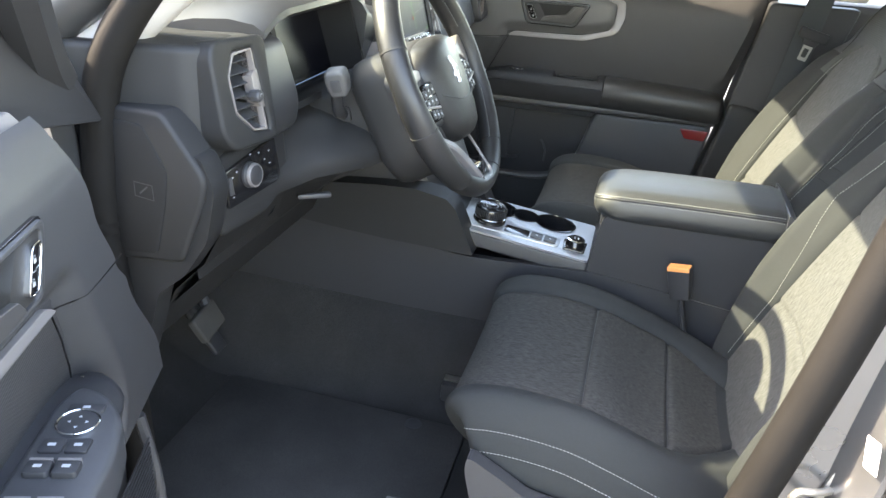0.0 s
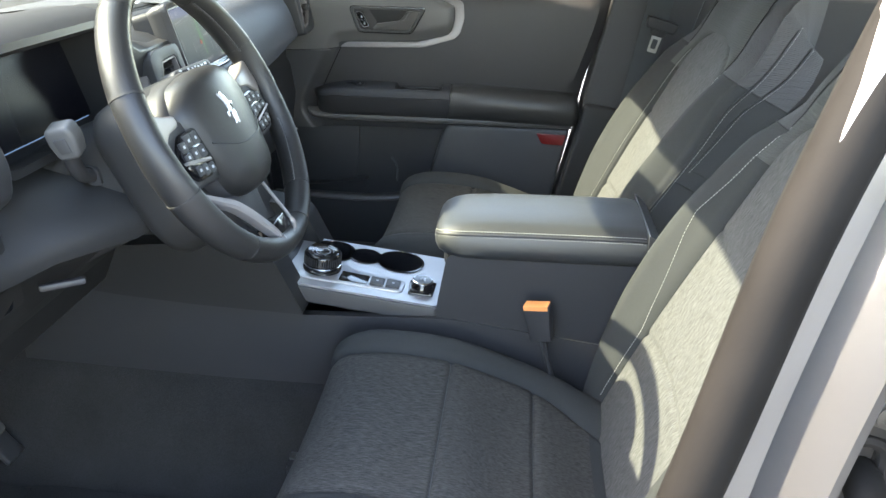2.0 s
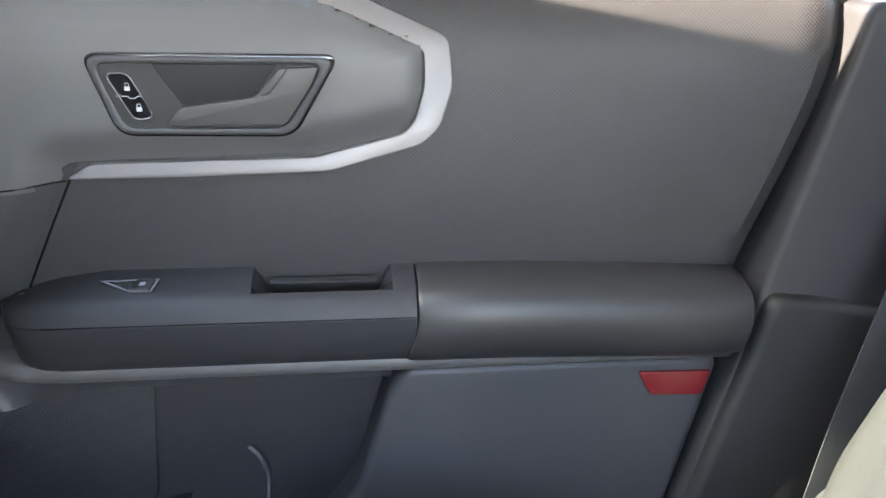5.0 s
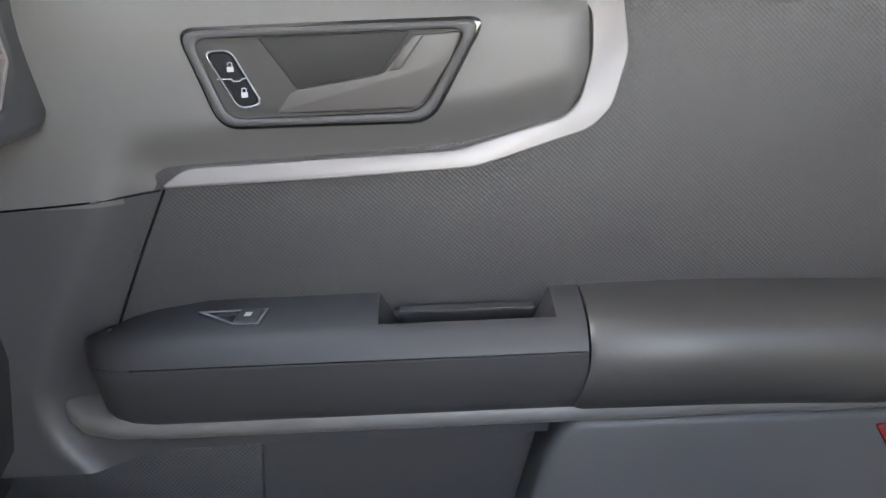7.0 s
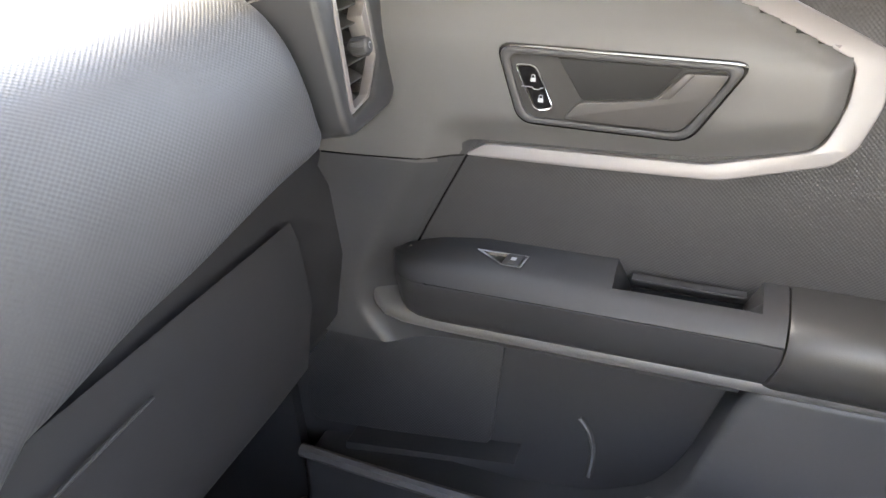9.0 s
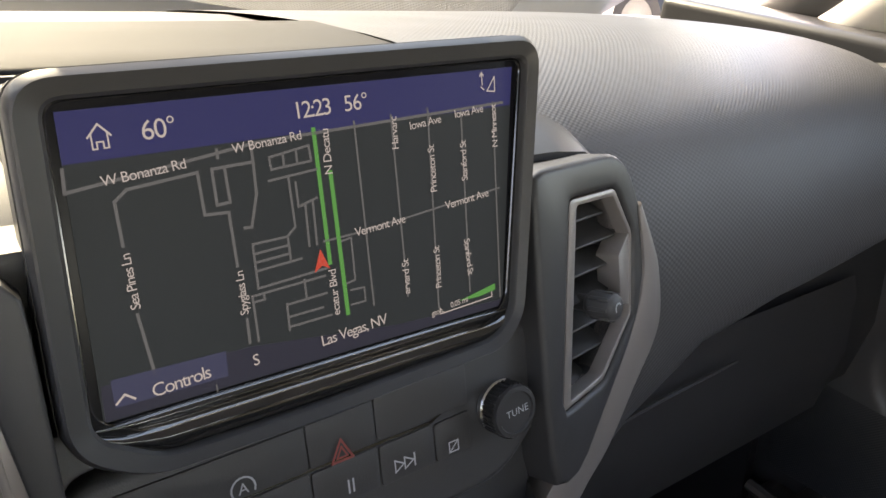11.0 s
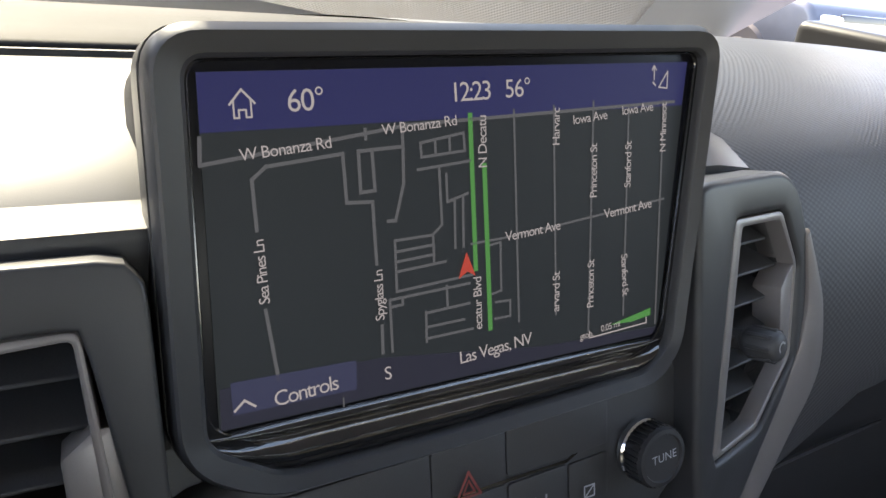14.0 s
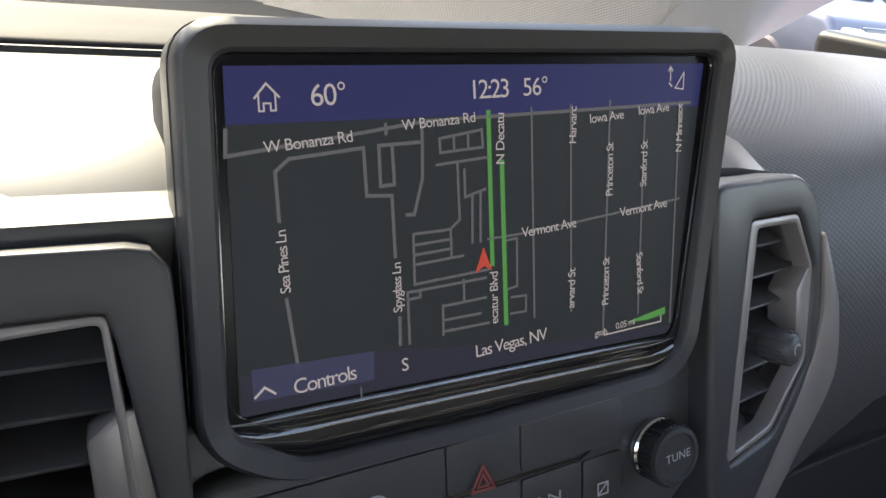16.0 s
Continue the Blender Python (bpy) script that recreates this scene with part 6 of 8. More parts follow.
def rim(a0, a1, r=0.0163, grow=1.0):
    k = max(4, int(abs(a1 - a0) / 4))
    rings = []
    for i in range(k + 1):
        a = radians(a0 + (a1 - a0) * i / k)
        c, s = math.cos(a), math.sin(a)
        fat = 1.0 + 0.10 * math.exp(-((math.degrees(a) % 180 - 20) / 24) ** 2)
        rings.append([WHEEL @ Vector(((R + r * 0.92 * math.cos(b) * grow) * c, (R + r * 0.92 * math.cos(b) * grow) * s, r * 1.12 * math.sin(b) * grow * fat)) for b in (2 * math.pi * j / 16 for j in range(16))])
    return loft(rings, True, abs(a1 - a0) < 359)


part("rim", weld(rim(0, 360)), LEATHER, sw, "black leather rim")
for a0, a1 in ((-52, -16), (22, 58), (122, 158), (196, 232)):
    part("grip", rim(a0, a1, grow=1.03), LEATHER, sw, "leather grip")
    pts = [WHEEL @ Vector(((R - 0.0168) * math.cos(radians(a)), (R - 0.0168) * math.sin(radians(a)), 0.006)) for a in [a0 + (a1 - a0) * k / 30 for k in range(31)]]
    part("stitching", stitches(pts, 0.0062, 0.0062, 0.0020), PLASTIC, sw)
for a in (-52, -16, 22, 58, 122, 158, 196, 232, 285):
    part("rim_seam", rim(a - 0.4, a + 0.4, grow=1.045), RUBBER, sw)
hubo = [(-0.093, 0.026), (-0.064, 0.054), (0.0, 0.064), (0.064, 0.054), (0.093, 0.026), (0.080, -0.030), (0.056, -0.078), (0.034, -0.092), (0.0, -0.096), (-0.034, -0.092), (-0.056, -0.078), (-0.080, -0.030)]
rings = [[WHEEL @ Vector((u * k, v * k + 0.004 * (1 - k), w - 0.030 * (u * k / 0.12) ** 2)) for u, v in rounded(hubo, 0.03, 5)] for k, w in ((1.0, -0.045), (1.02, -0.005), (1.0, 0.006), (0.96, 0.014), (0.88, 0.0205), (0.72, 0.0240), (0.5, 0.0255), (0.25, 0.0262), (0.02, 0.0264))]
hub = part("hub", loft(rings), LEATHER, sw, "black padded hub", 60)
part("hub_crease", tube([WHEEL @ Vector(p) for p in smooth_path([(-0.072, -0.018, 0.0125), (-0.035, -0.034, 0.0232), (0.0, -0.038, 0.0262), (0.035, -0.034, 0.0232), (0.072, -0.018, 0.0125)], 6)], 0.0011, 5), PLASTIC_DARK, hub)
part("airbag_mark", prism([(-0.006, -0.074), (0.006, -0.074), (0.006, -0.070), (-0.006, -0.070)], 0.019, 0.0228, WHEEL), PLASTIC_DARK, hub)
part("hub_back", prism(rounded([(u * 1.10, v * 1.04) for u, v in hubo], 0.02, 4), -0.055, -0.008, WHEEL, 0.012, 3), PLASTIC_DARK, sw)
# side spokes, with key pads and a satin wedge above
for s in (-1, 1):
    part("spoke", prism(rounded([(s * 0.066, 0.020), (s * 0.150, 0.030), (s * 0.164, -0.016), (s * 0.142, -0.052), (s * 0.090, -0.056), (s * 0.060, -0.060)], 0.01, 3), -0.026, -0.002, WHEEL, 0.008, 3), PLASTIC_DARK, sw)
    part("spoke_wedge", prism(rounded([(s * 0.096, 0.028), (s * 0.124, 0.034), (s * 0.152, 0.046), (s * 0.158, 0.010), (s * 0.150, -0.008), (s * 0.142, 0.002), (s * 0.126, 0.013), (s * 0.098, 0.016)], 0.006, 4), -0.020, 0.001, WHEEL, 0.006, 4), VENT_SILVER, sw, "satin silver spoke wedge")
    kp = part("key_pad", prism(rounded([(s * 0.076, 0.008), (s * 0.112, 0.008), (s * 0.133, -0.006), (s * 0.137, -0.026), (s * 0.120, -0.046), (s * 0.090, -0.048), (s * 0.072, -0.040)], 0.006, 3), -0.004, 0.0055, WHEEL, 0.003, 2), GLOSS_BLACK, sw, "black key pad")
    part("key_pad_bar", prism(rounded([(s * 0.084, -0.0290), (s * 0.137, -0.0190), (s * 0.136, -0.0225), (s * 0.084, -0.0330)], 0.001, 2), 0.004, 0.0085, WHEEL, 0.001), SATIN_SILVER, kp)
    for u0, u1, v0, v1 in ((0.083, 0.098, -0.010, 0.004), (0.100, 0.115, -0.009, 0.005), (0.117, 0.130, -0.011, 0.001), (0.083, 0.098, -0.026, -0.012), (0.100, 0.115, -0.0235, -0.011), (0.117, 0.132, -0.021, -0.013), (0.083, 0.096, -0.0455, -0.034), (0.098, 0.110, -0.044, -0.031), (0.112, 0.123, -0.041, -0.029)):
        part("key", prism(rounded([(s * u0, v0), (s * u1, v0), (s * u1, v1), (s * u0, v1)], 0.0015, 2), 0.004, 0.0072, WHEEL, 0.0008), PLASTIC_DARK, kp)
        cu, cv = s * (u0 + u1) / 2, (v0 + v1) / 2
        part("key_symbol", prism([(cu - 0.0022, cv - 0.0013), (cu + 0.0018, cv - 0.0019), (cu + 0.0024, cv + 0.0014), (cu - 0.0016, cv + 0.0018)], 0.0070, 0.0075, WHEEL), PRINT, kp)
# lower spoke: a satin band sweeps down to a boxed foot on the rim and back up to the hub
part("lower_spoke", prism(rounded([(-0.068, -0.082), (0.024, -0.090), (0.012, -0.150), (-0.040, -0.152), (-0.062, -0.118)], 0.008, 3), -0.028, -0.012, WHEEL, 0.005, 3), PLASTIC_DARK, sw)
sweep = smooth_path([(-0.134, -0.052, -0.010), (-0.108, -0.072, -0.002), (-0.087, -0.089, 0.005), (-0.074, -0.104, 0.008), (-0.059, -0.124, 0.010), (-0.044, -0.147, 0.012), (-0.039, -0.158, 0.013)], 5)
rings = []
for k, p in enumerate(sweep):
    q, r0 = sweep[min(k + 1, len(sweep) - 1)], sweep[max(k - 1, 0)]
    side = (q - r0).cross(Vector((0, 0, 1))).normalized()
    wide = 0.0030 + 0.0030 * math.sin(math.pi * k / (len(sweep) - 1)) + 0.0016 * k / len(sweep)
    rings.append([WHEEL @ (p + side * a * wide + Vector((0, 0, c))) for a, c in ((-1, -0.010), (-1, -0.001), (-0.8, 0.0010), (0.4, 0.0016), (0.9, -0.0006), (1, -0.003), (1, -0.010))])
part("spoke_band", loft(rings), SATIN_SILVER, sw, "satin silver lower spoke band")
part("spoke_arm", tube([WHEEL @ Vector(p) for p in smooth_path([(0.024, -0.098, -0.004), (0.018, -0.124, 0.004), (0.012, -0.146, 0.011), (0.010, -0.154, 0.013)], 5)], 0.0022, 8), SATIN_SILVER, sw, "thin satin silver spoke arm")
part("spoke_foot", tube([WHEEL @ Vector(p) for p in smooth_path([(0.010, -0.152, 0.013), (0.009, -0.160, 0.0135), (0.000, -0.166, 0.0135), (-0.018, -0.168, 0.0135), (-0.034, -0.166, 0.0135), (-0.040, -0.157, 0.0135)], 5)], 0.0034, 8), SATIN_SILVER, sw, "satin silver spoke foot")
part("foot_inlay", prism(rounded([(-0.042, -0.140), (0.006, -0.140), (0.008, -0.162), (-0.034, -0.164)], 0.002, 2), -0.012, 0.009, WHEEL, 0.002), GLOSS_BLACK, sw)
# emblem: a plain pale shape
EM = WHEEL @ Matrix.Translation((-0.014, 0.004, 0.0))
emblem = merge(*[prism(rounded(o, 0.0012, 2), 0.0225, 0.0272, EM, 0.0006) for o in (
    [(-0.013, 0.022), (-0.008, 0.024), (-0.001, 0.016), (0.004, 0.008), (0.005, -0.001), (0.000, -0.006), (-0.006, 0.000), (-0.007, 0.010)],
    [(-0.006, 0.001), (-0.012, -0.002), (-0.011, -0.008), (-0.0085, -0.003), (-0.004, -0.001)],
    [(0.001, -0.004), (0.005, 0.000), (0.007, -0.010), (0.005, -0.020), (0.002, -0.019), (0.003, -0.010)],
    [(-0.003, -0.004), (0.001, -0.006), (0.001, -0.013), (-0.003, -0.019), (-0.005, -0.017), (-0.0025, -0.012)],
    [(0.003, 0.009), (0.010, 0.007), (0.010, 0.002), (0.007, 0.004), (0.004, 0.004)])])
part("emblem", emblem, EMBLEM, sw, "pale silver-blue emblem shape")


# ---- centre console ----
con = thing("centre_console", (0.0, -0.02, 0.60), "charcoal centre console with silver plate, cup wells and padded armrest", "console")
# side walls
for s, c in ((-1, -0.008), (1, -0.008)):
    y0, y1 = sorted((c + s * 0.086, c + s * 0.108))
    part("side_wall", prism(rounded([(-0.66, 0.56), (0.44, 0.54), (0.44, 0.70), (0.40, 0.715), (0.10, 0.752), (-0.145, 0.742), (-0.30, 0.752), (-0.52, 0.79), (-0.66, 0.80)], 0.012, 3), y0, y1, SIDE, 0.006, 2), PLASTIC_DARK, con)
    y0, y1 = sorted((c + s * 0.07, c + s * 0.130))
    part("knee_wing", prism(rounded([(-0.139, 0.755), (-0.182, 0.846), (-0.200, 0.862), (-0.262, 0.873), (-0.34, 0.870), (-0.60, 0.845), (-0.62, 0.79), (-0.45, 0.770), (-0.32, 0.761)], 0.006, 4), y0, y1, SIDE, 0.005, 3), PLASTIC_DULL_SHADED, con, "black knee cushion")
# top plate: u = x, v = y, rising ahead
PT = frame_matrix((0.075, -0.008, 0.768), (1, 0, -0.115), (0, 1, 0))
part("top_plate_edge", prism(rounded([(0.004, -0.099), (-0.295, -0.098), (-0.295, 0.097), (0.004, 0.096)], 0.010, 4), -0.03, -0.004, PT, 0.003, 2, hole=rounded([(-0.006, -0.086), (-0.285, -0.086), (-0.285, 0.086), (-0.006, 0.086)], 0.006, 4)), PLASTIC, con)
def meet(a, b):
    """Half angle at which circle a is cut by circle b, both on one line."""
    d = abs(b[0] - a[0])
    return math.acos((d * d + a[2] ** 2 - b[2] ** 2) / (2 * d * a[2]))


def arc(c, a0, a1, n):
    return [(c[0] + c[2] * math.cos(a0 + (a1 - a0) * k / n), c[1] + c[2] * math.sin(a0 + (a1 - a0) * k / n)) for k in range(n)]


hole_c = [(-0.205, 0.044, 0.041), (-0.145, 0.044, 0.029), (-0.082, 0.044, 0.041)]
cl, cm, cr = hole_c
t1, t2, t3, t4 = meet(cl, cm), meet(cm, cl), meet(cm, cr), meet(cr, cm)
ring_c = arc(cl, t1, 2 * math.pi - t1, 26) + arc(cm, math.pi + t2, 2 * math.pi - t3, 6) + arc(cr, math.pi + t4, 3 * math.pi - t4, 26) + arc(cm, t3, math.pi - t2, 6)
bm = bmesh.new()
loops = []
for pts, w in ((rounded([(0.0, -0.096), (-0.29, -0.094), (-0.29, 0.092), (0.0, 0.090)], 0.008, 4), 0.0), (ring_c, 0.0)):
    vs = [bm.verts.new((u, v, w)) for u, v in pts]
    loops.append([bm.edges.new((vs[k], vs[(k + 1) % len(vs)])) for k in range(len(vs))])
bmesh.ops.triangle_fill(bm, use_beauty=True, use_dissolve=False, edges=[e for l in loops for e in l])
out = bmesh.ops.extrude_edge_only(bm, edges=loops[0])
bmesh.ops.translate(bm, vec=(0, 0, -0.008), verts=[v for v in out["geom"] if isinstance(v, bmesh.types.BMVert)])
part("top_plate", moved(bm, PT), PLATE_SILVER, con, "satin aluminium-look plate")
rings = [[(-0.1425 + (u + 0.1425) * k, 0.044 + (v - 0.044) * k, w) for u, v in ring_c] for k, w in ((1.03, 0.0022), (1.0, 0.0026), (0.985, 0.0005), (0.97, -0.02), (0.94, -0.055))]
bm = loft(rings, True, False)
bm.faces.new([v for v in bm.verts][-len(ring_c):])
part("cup_well", moved(bm, PT), GLOSS_BLACK, con, "black double cup well with a small middle well")
part("selector_bed", prism(rounded([(-0.245, -0.074), (-0.062, -0.072), (-0.060, -0.030), (-0.150, -0.022), (-0.18, 0.002), (-0.245, 0.0)], 0.010, 4), -0.002, 0.0025, PT, 0.0015, 2), PLATE_SILVER, con)
part("selector_slot", prism(rounded([(-0.172, -0.066), (-0.122, -0.066), (-0.122, -0.034), (-0.172, -0.030)], 0.004, 3), 0.0, 0.0032, PT, 0.001), GLOSS_BLACK, con)
GD = PT @ Matrix.Translation((-0.208, -0.030, 0.002))
gd = part("gear_dial", moved(turned([(0.033, 0.0), (0.033, 0.004), (0.030, 0.006), (0.0295, 0.012), (0.031, 0.0135), (0.031, 0.028), (0.0295, 0.031), (0.0265, 0.0325), (0.025, 0.0315), (1e-4, 0.0315)], None, 44), GD), GLOSS_BLACK, con, "black rotary gear dial")
for k in range(48):
    part("ridge", moved(box(-0.0008, 0.0008, -0.0008, 0.0008, 0.014, 0.028, 0), GD @ Matrix.Rotation(2 * math.pi * k / 48, 4, "Z") @ Matrix.Translation((0.0312, 0, 0))), PLASTIC_DARK, gd)
part("dial_ring", moved(turned([(0.0300, 0.0085), (0.0322, 0.0095), (0.0322, 0.0115), (0.0300, 0.0125)], None, 44), GD), CHROME, gd)
part("dial_mark", merge(line([(0.012 * math.cos(a), 0.012 * math.sin(a)) for a in (2 * math.pi * k / 20 for k in range(21))], 0.0015, GD, 0.0318), line([(0.018 * math.cos(a), 0.018 * math.sin(a)) for a in (2 * math.pi * k / 28 for k in range(22))], 0.0010, GD, 0.0318)), PRINT, gd)
for u in (-0.107, -0.080):
    kb = part("console_key", prism(rounded([(u - 0.012, -0.064), (u + 0.012, -0.064), (u + 0.012, -0.040), (u - 0.012, -0.038)], 0.002, 2), 0.0, 0.0065, PT, 0.0015), PLASTIC_SMOOTH, con, "grey console key")
    part("key_mark", prism([(u - 0.002, -0.054), (u + 0.002, -0.054), (u + 0.002, -0.050), (u - 0.002, -0.050)], 0.0065, 0.0067, PT), PRINT, kb)
part("mode_panel", prism(rounded([(-0.052, -0.070), (-0.010, -0.068), (-0.008, -0.018), (-0.054, -0.022)], 0.003, 3), 0.0, 0.003, PT, 0.001), GLOSS_BLACK, con)
GM = PT @ Matrix.Translation((-0.031, -0.045, 0.002))
md = part("mode_dial", moved(turned([(0.0190, 0.0), (0.0190, 0.006), (0.0175, 0.008), (0.0170, 0.015), (0.0155, 0.017), (1e-4, 0.0168)], None, 36), GM), GLOSS_BLACK, con, "black drive mode dial")
part("dial_ring", moved(turned([(0.0165, 0.0130), (0.0178, 0.0140), (0.0178, 0.0155), (0.0160, 0.0168), (0.0150, 0.0166)], None, 36), GM), CHROME, md)
part("dial_mark", merge(*[prism([(u - 0.0012, -0.005), (u + 0.0012, -0.005), (u + 0.0012, 0.005), (u - 0.0012, 0.005)], 0.0168, 0.0172, GM) for u in (-0.0035, 0.0035)]), PRINT, md)
# armrest bin
part("bin_body", prism(rounded([(0.078, 0.60), (0.076, 0.775), (0.092, 0.868), (0.43, 0.868), (0.44, 0.60)], 0.014, 4), -0.113, 0.092, SIDE, 0.012, 4), PLASTIC_DARK, con, "charcoal armrest bin")
LID = ((0.068, 0.50, 0.884, 0.892), (0.071, 0.66, 0.876, 0.901), (0.078, 0.81, 0.870, 0.909), (0.092, 0.92, 0.866, 0.915), (0.115, 0.98, 0.864, 0.9195), (0.16, 1.0, 0.864, 0.9225), (0.22, 1.0, 0.865, 0.9240), (0.32, 1.0, 0.866, 0.9255), (0.385, 1.0, 0.867, 0.9260), (0.398, 0.98, 0.869, 0.923))
rings = []
for x, k, z0, z1 in LID:
    a = 0.096 * k
    c = -0.030
    h = z1 - z0
    rings.append([(x, c + y, z) for y, z in ((-a * 0.90, z0), (-a * 0.99, z0 + h * 0.16), (-a * 1.0, z0 + h * 0.36), (-a * 0.965, z0 + h * 0.62), (-a * 0.86, z0 + h * 0.84), (-a * 0.64, z1 - 0.0032), (-a * 0.3, z1), (0, z1 + 0.0005), (a * 0.3, z1), (a * 0.64, z1 - 0.0032), (a * 0.86, z0 + h * 0.84), (a * 0.965, z0 + h * 0.62), (a * 1.0, z0 + h * 0.36), (a * 0.99, z0 + h * 0.16), (a * 0.90, z0))])
lid = part("armrest_lid", loft(rings), ARM_VINYL, con, "padded dark grey vinyl armrest lid with pale stitching")
seam = [Vector((x, -0.030 - 0.096 * k * 0.925, z0 + (z1 - z0) * 0.715)) for x, k, z0, z1 in LID[1:]]
part("stitching", stitches(seam, 0.0046, 0.0030, 0.0008, (0, 0.0028, 0.0045)), THREAD, lid)
part("stitching", stitches(seam, 0.0046, 0.0030, 0.0008, (0, -0.0016, -0.0035)), THREAD, lid)
part("lid_seam", tube(seam, 0.0016, 6), PLASTIC_DARK, lid)
part("lid_end", prism(rounded([(0.400, 0.856), (0.428, 0.864), (0.422, 0.902), (0.398, 0.924)], 0.006, 3), -0.124, 0.064, SIDE, 0.008, 3), PLASTIC, con)
part("lid_catch", box(0.086, 0.100, -0.100, -0.088, 0.846, 0.866, 0.003), PLASTIC_DARK, con)


# ---- front seats ----
def dense(marks, n):
    """Values from 0 to the last mark, evenly spread, with extra ones close to each mark."""
    vals = {round(marks[-1] * k / n, 5) for k in range(n + 1)}
    for m in marks[:-1]:
        vals |= {round(m + d, 5) for d in (-0.02, -0.01, -0.004, 0, 0.004, 0.01, 0.02)}
    return sorted(v for v in vals if 0 <= v <= marks[-1])


def split_sheet(points, kind_of, kinds):
    """One bmesh a kind from a net of points."""
    out = []
    for want in kinds:
        bm = bmesh.new()
        vs = {}
        for i in range(len(points) - 1):
            for j in range(len(points[0]) - 1):
                if kind_of(i, j) != want:
                    continue
                quad = []
                for a, b in ((i, j), (i + 1, j), (i + 1, j + 1), (i, j + 1)):
                    if (a, b) not in vs:
                        vs[a, b] = bm.verts.new(points[a][b])
                    quad.append(vs[a, b])
                bm.faces.new(quad)
        out.append(bm)
    return out


def groove(x, at, depth=0.0062, width=0.0042):
    return -depth * math.exp(-((x - at) / width) ** 2)


CUSH = ((0.0, -0.026, 0.588), (0.06, -0.052, 0.616), (0.13, -0.073, 0.655), (0.20, -0.080, 0.694), (0.27, -0.068, 0.722), (0.34, -0.035, 0.736), (0.45, 0.030, 0.740), (0.58, 0.108, 0.732), (0.70, 0.175, 0.712), (0.82, 0.242, 0.688), (0.92, 0.300, 0.670), (1.0, 0.350, 0.660))
BACK = ((0.0, 0.330, 0.640), (0.08, 0.352, 0.700), (0.2, 0.390, 0.790), (0.35, 0.440, 0.900), (0.5, 0.492, 1.005), (0.65, 0.538, 1.100), (0.78, 0.580, 1.178), (0.87, 0.610, 1.222), (0.92, 0.634, 1.240), (0.96, 0.664, 1.249), (1.0, 0.705, 1.248))


def along(table, t):
    """A place and a slope on a profile of (t, x, z)."""
    pts = smooth_path([(r[1], 0, r[2]) for r in table], 12)
    ts = []
    for a, b in zip(table, table[1:]):
        ts += [a[0] + (b[0] - a[0]) * k / 12 for k in range(12)]
    ts.append(table[-1][0])
    k = max(0, min(len(ts) - 2, next((i for i, q in enumerate(ts) if q >= t), len(ts)) - 1))
    f = (t - ts[k]) / (ts[k + 1] - ts[k])
    p = pts[k].lerp(pts[k + 1], f)
    d = (pts[min(k + 2, len(pts) - 1)] - pts[max(k - 1, 0)]).normalized()
    return p, Vector((-d.z, 0, d.x))   # place, outward (up from the cushion, forward from the back)


